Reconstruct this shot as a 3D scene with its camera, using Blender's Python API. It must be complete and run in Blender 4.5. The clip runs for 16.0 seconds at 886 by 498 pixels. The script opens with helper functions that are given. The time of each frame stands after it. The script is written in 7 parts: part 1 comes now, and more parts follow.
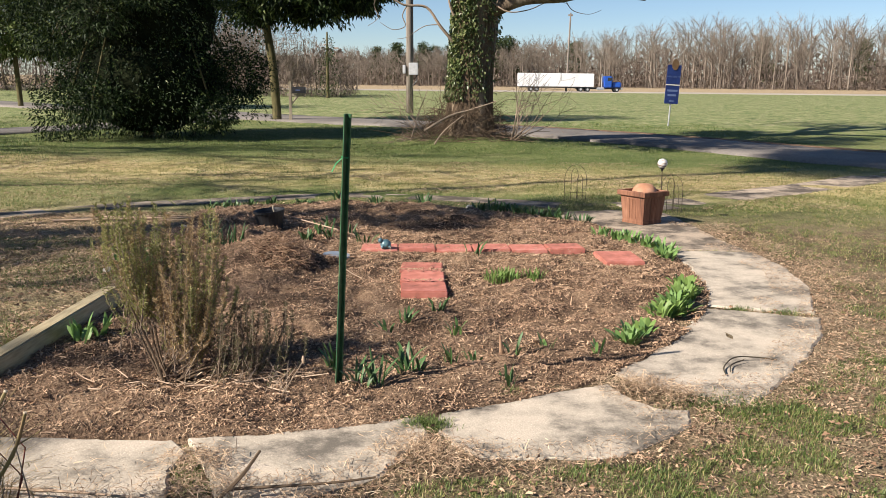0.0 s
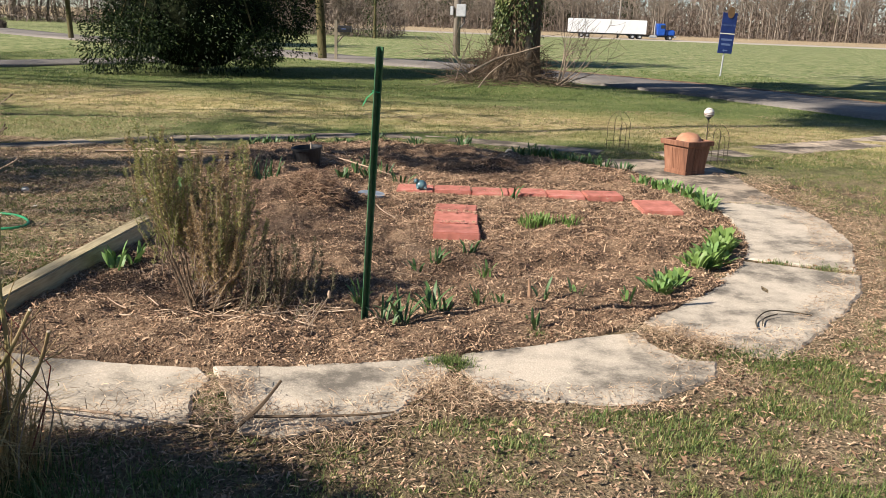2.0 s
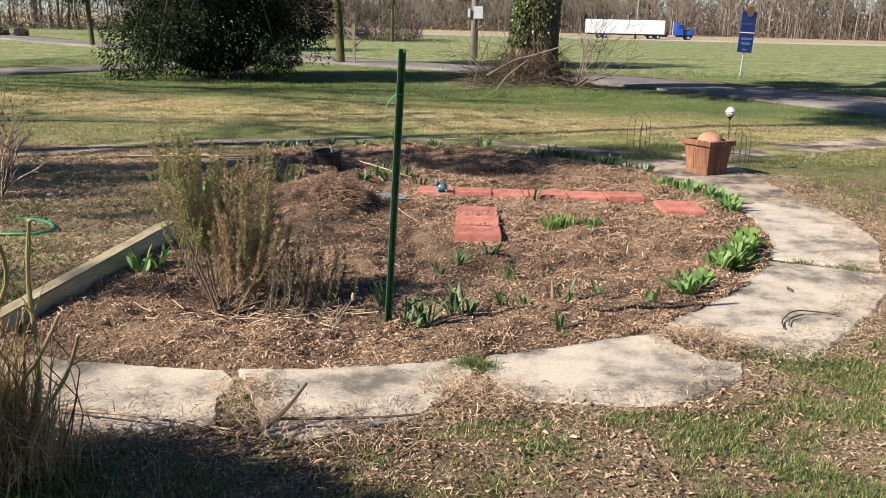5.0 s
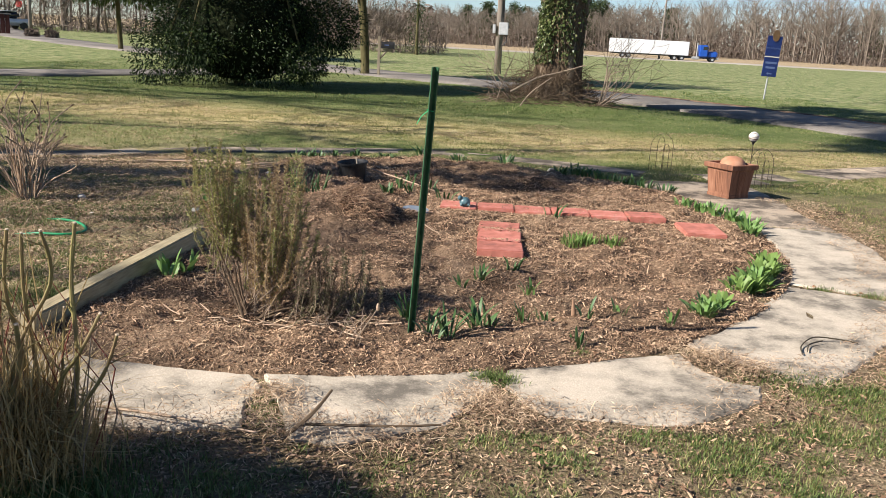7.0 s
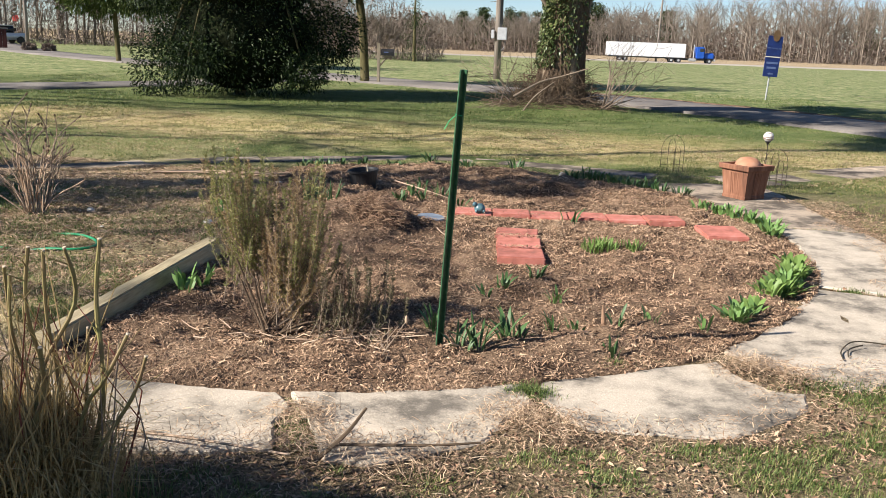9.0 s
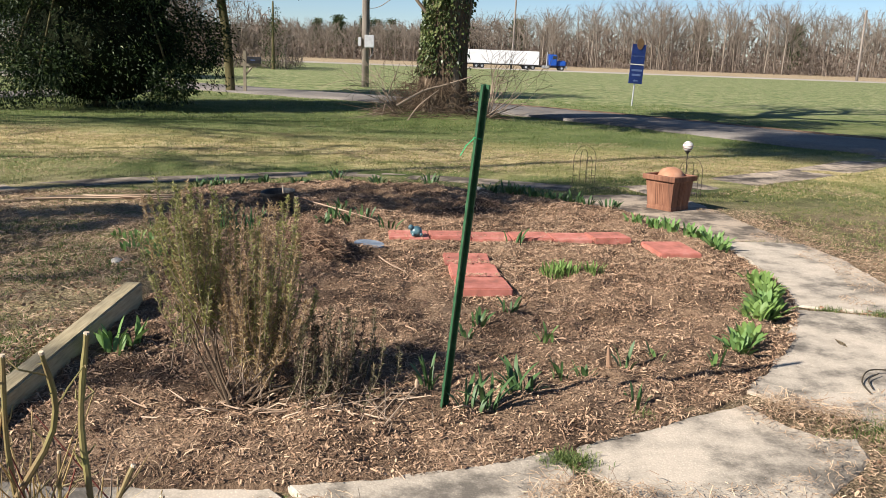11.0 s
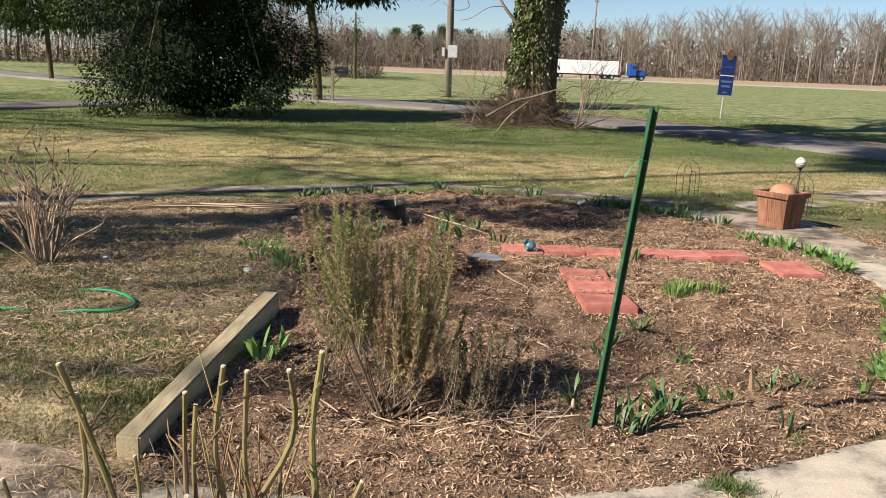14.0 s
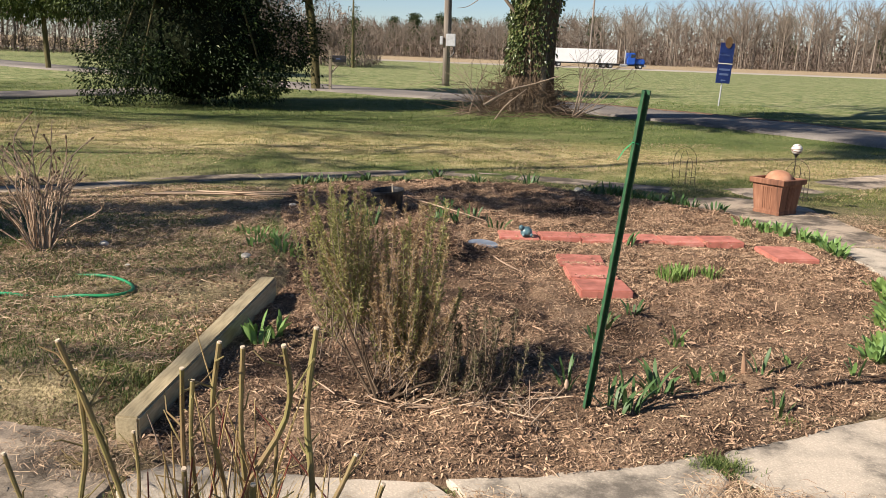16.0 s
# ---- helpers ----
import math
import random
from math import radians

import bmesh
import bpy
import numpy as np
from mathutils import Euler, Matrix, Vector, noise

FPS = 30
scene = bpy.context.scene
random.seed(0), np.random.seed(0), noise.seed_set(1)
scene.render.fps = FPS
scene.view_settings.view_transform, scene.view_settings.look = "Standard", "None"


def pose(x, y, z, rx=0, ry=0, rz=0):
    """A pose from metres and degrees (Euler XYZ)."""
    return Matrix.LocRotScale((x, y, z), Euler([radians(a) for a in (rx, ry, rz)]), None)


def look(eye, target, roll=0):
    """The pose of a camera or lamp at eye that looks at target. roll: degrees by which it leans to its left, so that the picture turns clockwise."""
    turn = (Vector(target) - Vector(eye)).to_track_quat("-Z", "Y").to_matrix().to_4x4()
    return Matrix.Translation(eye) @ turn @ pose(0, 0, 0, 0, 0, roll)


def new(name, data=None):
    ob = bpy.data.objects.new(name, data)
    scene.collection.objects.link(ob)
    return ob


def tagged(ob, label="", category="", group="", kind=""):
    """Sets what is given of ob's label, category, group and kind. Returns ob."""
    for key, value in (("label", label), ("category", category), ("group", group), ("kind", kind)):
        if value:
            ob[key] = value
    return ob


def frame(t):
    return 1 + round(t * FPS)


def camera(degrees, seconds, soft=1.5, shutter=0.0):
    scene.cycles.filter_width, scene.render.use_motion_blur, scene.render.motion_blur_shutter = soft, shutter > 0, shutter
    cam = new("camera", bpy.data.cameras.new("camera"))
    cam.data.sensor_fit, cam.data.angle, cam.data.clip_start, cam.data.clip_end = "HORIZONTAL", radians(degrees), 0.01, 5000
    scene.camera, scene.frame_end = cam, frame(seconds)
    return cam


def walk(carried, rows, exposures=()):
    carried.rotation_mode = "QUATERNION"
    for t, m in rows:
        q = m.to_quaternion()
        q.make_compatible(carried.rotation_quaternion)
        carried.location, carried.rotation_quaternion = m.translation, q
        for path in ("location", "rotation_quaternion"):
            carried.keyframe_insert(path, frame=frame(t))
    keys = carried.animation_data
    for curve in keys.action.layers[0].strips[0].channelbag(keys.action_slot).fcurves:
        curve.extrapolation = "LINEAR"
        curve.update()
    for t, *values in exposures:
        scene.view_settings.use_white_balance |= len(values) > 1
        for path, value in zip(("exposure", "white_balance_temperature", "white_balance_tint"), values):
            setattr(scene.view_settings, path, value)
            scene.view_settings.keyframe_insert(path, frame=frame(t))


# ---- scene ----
cam = camera(54.9, 16.0, 0.8)
PATH = [
    (0, (-0.107, 0.027, 1.575), (-0.147, 1.988, 1.183), 0.6),
    (0.5, (-0.032, 0.027, 1.577), (-0.01, 1.981, 1.153), 1.6),
    (1, (-0.035, 0.054, 1.547), (-0.036, 1.997, 1.072), 3.0),
    (1.5, (-0.053, 0.076, 1.534), (-0.125, 2.005, 1.013), 2.9),
    (2, (-0.046, 0.064, 1.538), (-0.179, 1.992, 1.02), 2.1),
    (2.5, (-0.046, 0.048, 1.536), (-0.202, 1.977, 1.031), 2.0),
    (3, (-0.055, 0.042, 1.539), (-0.218, 1.97, 1.035), 1.9),
    (5.5, (-0.071, 0.066, 1.532), (-0.256, 1.99, 1.018), 1.1),
    (6, (-0.076, 0.03, 1.548), (-0.27, 1.957, 1.05), 0.9),
    (6.5, (-0.087, 0.013, 1.537), (-0.279, 1.938, 1.031), 2.0),
    (7, (-0.105, -0.014, 1.556), (-0.321, 1.914, 1.071), 3.1),
    (7.5, (-0.118, 0.011, 1.552), (-0.372, 1.941, 1.092), 2.0),
    (8, (-0.14, 0.029, 1.535), (-0.405, 1.954, 1.063), 2.8),
    (10.5, (-0.701, 0.561, 1.522), (-0.717, 2.508, 1.065), 0.2),
    (11, (-0.926, 0.737, 1.515), (-0.817, 2.684, 1.072), 2.1),
    (11.5, (-1.145, 0.731, 1.525), (-1.085, 2.671, 1.044), 3.7),
    (12, (-1.261, 0.698, 1.51), (-1.257, 2.634, 1.009), 6.0),
    (12.5, (-1.298, 0.689, 1.513), (-1.333, 2.628, 1.025), 4.6),
    (13, (-1.297, 0.716, 1.526), (-1.355, 2.66, 1.059), 3.2),
    (13.5, (-1.274, 0.711, 1.537), (-1.333, 2.659, 1.086), 2.4),
    (14, (-1.268, 0.717, 1.548), (-1.327, 2.669, 1.119), 2.2),
    (14.5, (-1.26, 0.701, 1.548), (-1.313, 2.657, 1.131), 1.9),
    (15, (-1.257, 0.693, 1.549), (-1.301, 2.649, 1.132), 2.2),
    (15.5, (-1.259, 0.692, 1.52), (-1.311, 2.642, 1.078), 2.3),
    (16, (-1.25, 0.678, 1.531), (-1.305, 2.625, 1.078), 2.1),
]
walk(cam, [(t, look(eye, target, roll)) for t, eye, target, roll in PATH], [(0.0, 0.98, 6450, 13), (0.5, 0.93, 6500, 12), (3.0, 1.0, 6350, 12), (5.5, 1.02, 6300, 12), (8.0, 1.04, 6250, 12), (10.5, 1.16, 6200, 12), (11.0, 0.95, 6250, 12), (13.0, 0.94, 6400, 12), (14.5, 0.92, 6500, 13), (16.0, 0.9, 6600, 14)])

# ---- light ----
SUN = Vector((-0.73, -0.395, 0.56)).normalized()
world = bpy.data.worlds.new("sky")
scene.world = world
world.use_nodes = True
wn = world.node_tree.nodes
sky = wn.new("ShaderNodeTexSky")
sky.sky_type = "NISHITA"
sky.sun_disc = False
sky.sun_elevation = math.asin(SUN.z)
sky.sun_rotation = math.atan2(SUN.x, SUN.y)
sky.air_density, sky.dust_density, sky.ozone_density = 1.0, 0.0, 4.0
sky.altitude = 1500.0
wn["Background"].inputs["Strength"].default_value = 0.055
world.node_tree.links.new(sky.outputs["Color"], wn["Background"].inputs["Color"])
sun_data = bpy.data.lights.new("sun", "SUN")
sun_data.energy, sun_data.angle, sun_data.color = 5.4, radians(0.55), (1.0, 0.92, 0.8)
sun = new("sun", sun_data)
sun.matrix_world = look(SUN * 50, (0, 0, 0))

# ---- materials ----


def nodes_of(name):
    m = bpy.data.materials.new(name)
    m.use_nodes = True
    return m, m.node_tree.nodes, m.node_tree.links, m.node_tree.nodes["Principled BSDF"]


def ramp_node(nt, stops):
    r = nt.new("ShaderNodeValToRGB")
    e = r.color_ramp.elements
    while len(e) < len(stops):
        e.new(0.5)
    for el, (p, c) in zip(e, stops):
        el.position, el.color = p, (*c, 1)
    return r


def maths(nt, ln, op, a, b=None, clamp=False):
    n = nt.new("ShaderNodeMath")
    n.operation, n.use_clamp = op, clamp
    for k, v in enumerate((a, b)):
        if v is None:
            continue
        if isinstance(v, (int, float)):
            n.inputs[k].default_value = v
        else:
            ln.new(v, n.inputs[k])
    return n.outputs[0]


def noise_node(nt, ln, vec, scale, detail=5.0, rough=0.6):
    n = nt.new("ShaderNodeTexNoise")
    n.inputs["Scale"].default_value, n.inputs["Detail"].default_value, n.inputs["Roughness"].default_value = scale, detail, rough
    ln.new(vec, n.inputs["Vector"])
    return n.outputs["Fac"]


def mix_rgb(nt, ln, f, a, b):
    n = nt.new("ShaderNodeMix")
    n.data_type = "RGBA"
    for k, v in ((0, f), (6, a), (7, b)):
        if isinstance(v, (int, float)):
            n.inputs[k].default_value = v
        elif isinstance(v, tuple):
            n.inputs[k].default_value = (*v, 1)
        else:
            ln.new(v, n.inputs[k])
    return n.outputs[2]


def coords(nt, ln, stretch=(1, 1, 1)):
    c = nt.new("ShaderNodeTexCoord")
    m = nt.new("ShaderNodeMapping")
    m.inputs["Scale"].default_value = stretch
    ln.new(c.outputs["Object"], m.inputs["Vector"])
    return m.outputs["Vector"]


def material(name, stops, scale=8.0, coarse=1.2, rough=0.8, bump=0.3, bscale=40.0, island=0.0, obrand=0.0, metallic=0.0, spec=0.3,
             translucent=0.0, stretch=(1, 1, 1), dist=0.01):
    """A surface whose colour runs along stops by fine and coarse noise and, where asked, by piece."""
    m, nt, ln, b = nodes_of(name)
    v = coords(nt, ln, stretch)
    fine, wide = noise_node(nt, ln, v, scale), noise_node(nt, ln, v, coarse, 3.0)
    f = maths(nt, ln, "ADD", maths(nt, ln, "MULTIPLY", fine, 0.5), maths(nt, ln, "MULTIPLY", wide, 0.5))
    f = maths(nt, ln, "ADD", maths(nt, ln, "MULTIPLY", maths(nt, ln, "SUBTRACT", f, 0.5), 2.2), 0.5)
    if island:
        g = nt.new("ShaderNodeNewGeometry")
        f = maths(nt, ln, "ADD", maths(nt, ln, "MULTIPLY", f, 1 - island), maths(nt, ln, "MULTIPLY", g.outputs["Random Per Island"], island))
    if obrand:
        o = nt.new("ShaderNodeObjectInfo")
        f = maths(nt, ln, "ADD", maths(nt, ln, "MULTIPLY", f, 1 - obrand), maths(nt, ln, "MULTIPLY", o.outputs["Random"], obrand))
    r = ramp_node(nt, stops)
    ln.new(f, r.inputs["Fac"])
    ln.new(r.outputs["Color"], b.inputs["Base Color"])
    b.inputs["Roughness"].default_value, b.inputs["Metallic"].default_value = rough, metallic
    b.inputs["Specular IOR Level"].default_value = spec
    if bump:
        bn = nt.new("ShaderNodeBump")
        bn.inputs["Strength"].default_value, bn.inputs["Distance"].default_value = bump, dist
        ln.new(noise_node(nt, ln, v, bscale, 6.0), bn.inputs["Height"])
        ln.new(bn.outputs["Normal"], b.inputs["Normal"])
    if translucent:
        t = nt.new("ShaderNodeBsdfTranslucent")
        ln.new(r.outputs["Color"], t.inputs["Color"])
        mx = nt.new("ShaderNodeMixShader")
        mx.inputs[0].default_value = translucent
        ln.new(b.outputs[0], mx.inputs[1])
        ln.new(t.outputs[0], mx.inputs[2])
        ln.new(mx.outputs[0], nt["Material Output"].inputs["Surface"])
    return m


def ground_material():
    """Turf: thatch and green in patches near, a green field past the road, dry stubble past the highway."""
    m, nt, ln, b = nodes_of("turf")
    g = nt.new("ShaderNodeNewGeometry")
    p = g.outputs["Position"]
    sep = nt.new("ShaderNodeSeparateXYZ")
    ln.new(p, sep.inputs[0])
    n_big, n_mid, n_fine, n_grain = (noise_node(nt, ln, p, s, d) for s, d in ((0.22, 3.0), (1.1, 4.0), (9.0, 5.0), (60.0, 4.0)))
    f = maths(nt, ln, "ADD", maths(nt, ln, "MULTIPLY", n_big, 0.45), maths(nt, ln, "MULTIPLY", n_mid, 0.3))
    f = maths(nt, ln, "ADD", f, maths(nt, ln, "MULTIPLY", n_fine, 0.25))
    f = maths(nt, ln, "ADD", maths(nt, ln, "MULTIPLY", maths(nt, ln, "SUBTRACT", f, 0.5), 1.9), 0.5)
    rowmap = nt.new("ShaderNodeMapping")
    rowmap.inputs["Scale"].default_value = (0.06, 0.9, 1.0)
    ln.new(p, rowmap.inputs["Vector"])
    rows_n = noise_node(nt, ln, rowmap.outputs["Vector"], 1.0, 4.0, 0.7)
    speck = noise_node(nt, ln, p, 3.2, 3.0, 0.8)
    f_rows = 0.0
    for src, gain in ((rows_n, 0.35), (n_mid, 1.2), (speck, 2.4)):
        f_rows = maths(nt, ln, "ADD", maths(nt, ln, "MULTIPLY", maths(nt, ln, "SUBTRACT", src, 0.5), gain), f_rows)
    f_rows = maths(nt, ln, "ADD", f_rows, 0.5)
    near = ramp_node(nt, [(0.18, (0.055, 0.041, 0.025)), (0.4, (0.14, 0.107, 0.064)), (0.6, (0.25, 0.192, 0.12)), (0.82, (0.42, 0.33, 0.22))])
    ln.new(f, near.inputs["Fac"])
    lush = ramp_node(nt, [(0.2, (0.055, 0.082, 0.028)), (0.45, (0.13, 0.165, 0.056)), (0.65, (0.22, 0.232, 0.098)), (0.85, (0.37, 0.33, 0.18))])
    ln.new(f, lush.inputs["Fac"])
    beyond = maths(nt, ln, "DIVIDE", maths(nt, ln, "SUBTRACT", sep.outputs["Y"], 9.0), 2.5, True)
    thatch = ramp_node(nt, [(0.15, (0.08, 0.075, 0.035)), (0.4, (0.22, 0.19, 0.095)), (0.6, (0.4, 0.32, 0.185)), (0.85, (0.6, 0.48, 0.3))])
    ln.new(f, thatch.inputs["Fac"])
    plot = maths(nt, ln, "DIVIDE", maths(nt, ln, "SUBTRACT", -2.3, sep.outputs["X"]), 0.4, True)
    wavy = maths(nt, ln, "ADD", sep.outputs["Y"], maths(nt, ln, "MULTIPLY", n_mid, 1.2))
    plot = maths(nt, ln, "MULTIPLY", plot, maths(nt, ln, "DIVIDE", maths(nt, ln, "SUBTRACT", wavy, 3.7), 0.6, True))
    near_mix = mix_rgb(nt, ln, plot, near.outputs["Color"], thatch.outputs["Color"])
    near_mix = mix_rgb(nt, ln, beyond, near_mix, lush.outputs["Color"])
    # a broad band of dry grass crosses the middle of the lawn
    band = ramp_node(nt, [(0.0, (0, 0, 0)), (0.35, (0.8, 0.8, 0.8)), (0.6, (0.65, 0.65, 0.65)), (1.0, (0, 0, 0))])
    wob = maths(nt, ln, "ADD", sep.outputs["Y"], maths(nt, ln, "MULTIPLY", maths(nt, ln, "SUBTRACT", n_mid, 0.5), 5.0))
    wob = maths(nt, ln, "ADD", wob, maths(nt, ln, "MULTIPLY", sep.outputs["X"], 0.12))
    ln.new(maths(nt, ln, "DIVIDE", maths(nt, ln, "SUBTRACT", wob, 11.5), 5.5, True), band.inputs["Fac"])
    dryg = ramp_node(nt, [(0.25, (0.32, 0.25, 0.11)), (0.55, (0.56, 0.44, 0.22)), (0.8, (0.66, 0.53, 0.29))])
    ln.new(f_rows, dryg.inputs["Fac"])
    near_c = mix_rgb(nt, ln, band.outputs["Color"], near_mix, dryg.outputs["Color"])
    far = ramp_node(nt, [(0.12, (0.07, 0.112, 0.034)), (0.5, (0.2, 0.235, 0.095)), (0.88, (0.4, 0.36, 0.21))])
    ln.new(f_rows, far.inputs["Fac"])
    dry = ramp_node(nt, [(0.3, (0.33, 0.25, 0.15)), (0.6, (0.42, 0.33, 0.21))])
    ln.new(f, dry.inputs["Fac"])
    past_road = maths(nt, ln, "DIVIDE", maths(nt, ln, "SUBTRACT", sep.outputs["Y"], 24.0), 8.0, True)
    past_way = maths(nt, ln, "DIVIDE", maths(nt, ln, "SUBTRACT", sep.outputs["Y"], 117.0), 4.0, True)
    c = mix_rgb(nt, ln, past_road, near_c, far.outputs["Color"])
    c = mix_rgb(nt, ln, past_way, c, dry.outputs["Color"])
    grain = ramp_node(nt, [(0.36, (0.42, 0.4, 0.37)), (0.62, (1.2, 1.2, 1.2))])
    ln.new(n_grain, grain.inputs["Fac"])
    mul = nt.new("ShaderNodeMix")
    mul.data_type, mul.blend_type = "RGBA", "MULTIPLY"
    mul.inputs[0].default_value = 1.0
    ln.new(c, mul.inputs[6])
    ln.new(grain.outputs["Color"], mul.inputs[7])
    ln.new(mul.outputs[2], b.inputs["Base Color"])
    b.inputs["Roughness"].default_value, b.inputs["Specular IOR Level"].default_value = 0.95, 0.1
    bn = nt.new("ShaderNodeBump")
    bn.inputs["Distance"].default_value = 0.03
    ln.new(maths(nt, ln, "SUBTRACT", 0.7, maths(nt, ln, "MULTIPLY", past_road, 0.66)), bn.inputs["Strength"])
    ln.new(maths(nt, ln, "ADD", n_grain, n_fine), bn.inputs["Height"])
    ln.new(bn.outputs["Normal"], b.inputs["Normal"])
    return m


M_TURF = ground_material()
M_SOIL = material("soil", [(0.15, (0.04, 0.026, 0.018)), (0.4, (0.125, 0.083, 0.054)), (0.65, (0.25, 0.168, 0.108)), (0.95, (0.43, 0.305, 0.2))], 60, 2.2, 0.95, 1.0, 90, spec=0.1, dist=0.02)
M_CHIP = material("bark_chip", [(0.05, (0.07, 0.042, 0.028)), (0.3, (0.22, 0.137, 0.088)), (0.6, (0.42, 0.28, 0.18)), (0.85, (0.57, 0.41, 0.268)), (1.0, (0.74, 0.59, 0.42))],
                  9, 1.6, 0.9, 0.3, 200, island=0.55, spec=0.15)
M_STRAW = material("straw", [(0.0, (0.13, 0.078, 0.048)), (0.5, (0.36, 0.25, 0.158)), (0.85, (0.55, 0.41, 0.27)), (1.0, (0.68, 0.54, 0.38))], 20, 2, 0.8, 0, island=0.8, spec=0.25)
M_BLADE = material("grass_blade", [(0.0, (0.06, 0.095, 0.018)), (0.3, (0.12, 0.155, 0.034)), (0.52, (0.22, 0.225, 0.07)), (0.7, (0.42, 0.35, 0.17)), (1.0, (0.6, 0.49, 0.29))],
                   3, 0.5, 0.6, 0, island=0.5, spec=0.3, translucent=0.25)
M_GREEN = material("fresh_grass", [(0.0, (0.04, 0.072, 0.016)), (0.5, (0.095, 0.142, 0.034)), (0.78, (0.22, 0.255, 0.085)), (0.92, (0.42, 0.39, 0.2)), (1.0, (0.6, 0.53, 0.33))], 3, 0.5, 0.55, 0, island=0.7, spec=0.3, translucent=0.25)


def concrete_material(name, stops):
    m, nt, ln, b = nodes_of(name)
    g = nt.new("ShaderNodeNewGeometry")
    p = g.outputs["Position"]
    n1, n2, n3 = noise_node(nt, ln, p, 2.1, 4.0), noise_node(nt, ln, p, 6.0, 6.0, 0.7), noise_node(nt, ln, p, 90.0, 3.0)
    f = maths(nt, ln, "ADD", maths(nt, ln, "MULTIPLY", n1, 0.6), maths(nt, ln, "MULTIPLY", n2, 0.4))
    f = maths(nt, ln, "ADD", maths(nt, ln, "MULTIPLY", maths(nt, ln, "SUBTRACT", f, 0.5), 4.2), 0.5, True)
    f = maths(nt, ln, "ADD", f, maths(nt, ln, "MULTIPLY", maths(nt, ln, "SUBTRACT", noise_node(nt, ln, p, 45.0, 3.0, 0.8), 0.5), 0.5))
    r = ramp_node(nt, stops)
    ln.new(f, r.inputs["Fac"])
    vor = nt.new("ShaderNodeTexVoronoi")
    vor.inputs["Scale"].default_value = 95.0
    ln.new(p, vor.inputs["Vector"])
    spots = ramp_node(nt, [(0.1, (0.84, 0.82, 0.77)), (0.17, (0.53, 0.525, 0.51)), (0.62, (0.44, 0.435, 0.43))])
    ln.new(vor.outputs["Distance"], spots.inputs["Fac"])
    ov = nt.new("ShaderNodeMix")
    ov.data_type, ov.blend_type = "RGBA", "OVERLAY"
    ov.inputs[0].default_value = 0.7
    ln.new(r.outputs["Color"], ov.inputs[6])
    ln.new(spots.outputs["Color"], ov.inputs[7])
    ln.new(ov.outputs[2], b.inputs["Base Color"])
    b.inputs["Roughness"].default_value, b.inputs["Specular IOR Level"].default_value = 0.9, 0.2
    bn = nt.new("ShaderNodeBump")
    bn.inputs["Strength"].default_value, bn.inputs["Distance"].default_value = 0.35, 0.004
    ln.new(maths(nt, ln, "ADD", maths(nt, ln, "MULTIPLY", vor.outputs["Distance"], 0.5), n3), bn.inputs["Height"])
    ln.new(bn.outputs["Normal"], b.inputs["Normal"])
    return m


M_CONC = concrete_material("weathered_concrete", [(0.06, (0.15, 0.132, 0.108)), (0.28, (0.265, 0.232, 0.187)), (0.5, (0.4, 0.35, 0.28)), (0.85, (0.51, 0.44, 0.352))])
# Dirt, and the shade these slabs lie in, both darken the two colours.
M_CONCOLD = concrete_material("old_dirt_shade_concrete", [(0.2, (0.1, 0.082, 0.064)), (0.45, (0.21, 0.174, 0.134)), (0.75, (0.4, 0.325, 0.245))])
M_CONCDIRTSHADE = concrete_material("soil_and_shade_concrete", [(0.2, (0.09, 0.075, 0.058)), (0.5, (0.2, 0.168, 0.13)), (0.8, (0.36, 0.295, 0.225))])
M_ASPH = material("asphalt", [(0.25, (0.11, 0.1, 0.09)), (0.6, (0.19, 0.17, 0.15)), (0.85, (0.28, 0.245, 0.21))], 25, 0.3, 0.9, 0.4, 90, spec=0.2)
M_HIGHWAY = material("highway_asphalt", [(0.3, (0.28, 0.25, 0.21)), (0.7, (0.37, 0.33, 0.28))], 2, 0.05, 0.9, 0, spec=0.2)
M_PAVER = material("red_paver", [(0.12, (0.24, 0.1, 0.075)), (0.35, (0.38, 0.135, 0.098)), (0.6, (0.47, 0.175, 0.132)), (0.9, (0.53, 0.26, 0.21))], 14, 3.5, 0.9, 0.3, 150, obrand=0.2, dist=0.004)
M_TERRA = material("terracotta", [(0.15, (0.075, 0.035, 0.022)), (0.4, (0.16, 0.07, 0.04)), (0.65, (0.24, 0.112, 0.065)), (0.9, (0.33, 0.18, 0.115))], 14, 4.0, 0.7, 0.15, 60, stretch=(1.6, 1.6, 0.22), dist=0.004)
M_CLAY = material("pale_clay", [(0.15, (0.27, 0.13, 0.075)), (0.5, (0.38, 0.19, 0.112)), (0.85, (0.46, 0.26, 0.17))], 9, 3.0, 0.85, 0.15, 60, dist=0.004)
M_TIMBER = material("treated_timber", [(0.2, (0.22, 0.18, 0.105)), (0.5, (0.37, 0.305, 0.185)), (0.85, (0.49, 0.41, 0.265))], 14, 2.0, 0.85, 0.4, 40, stretch=(6, 0.7, 6), dist=0.004)
M_STAKE = material("green_enamel", [(0.2, (0.02, 0.065, 0.03)), (0.6, (0.034, 0.105, 0.048)), (0.9, (0.08, 0.16, 0.085))], 30, 5, 0.4, 0.1, 80, spec=0.5, dist=0.002)
M_BARK = material("bark", [(0.2, (0.085, 0.064, 0.046)), (0.5, (0.18, 0.138, 0.098)), (0.85, (0.3, 0.24, 0.175))], 9, 1.5, 0.95, 0.9, 22, stretch=(1, 1, 0.3), spec=0.1, dist=0.03)
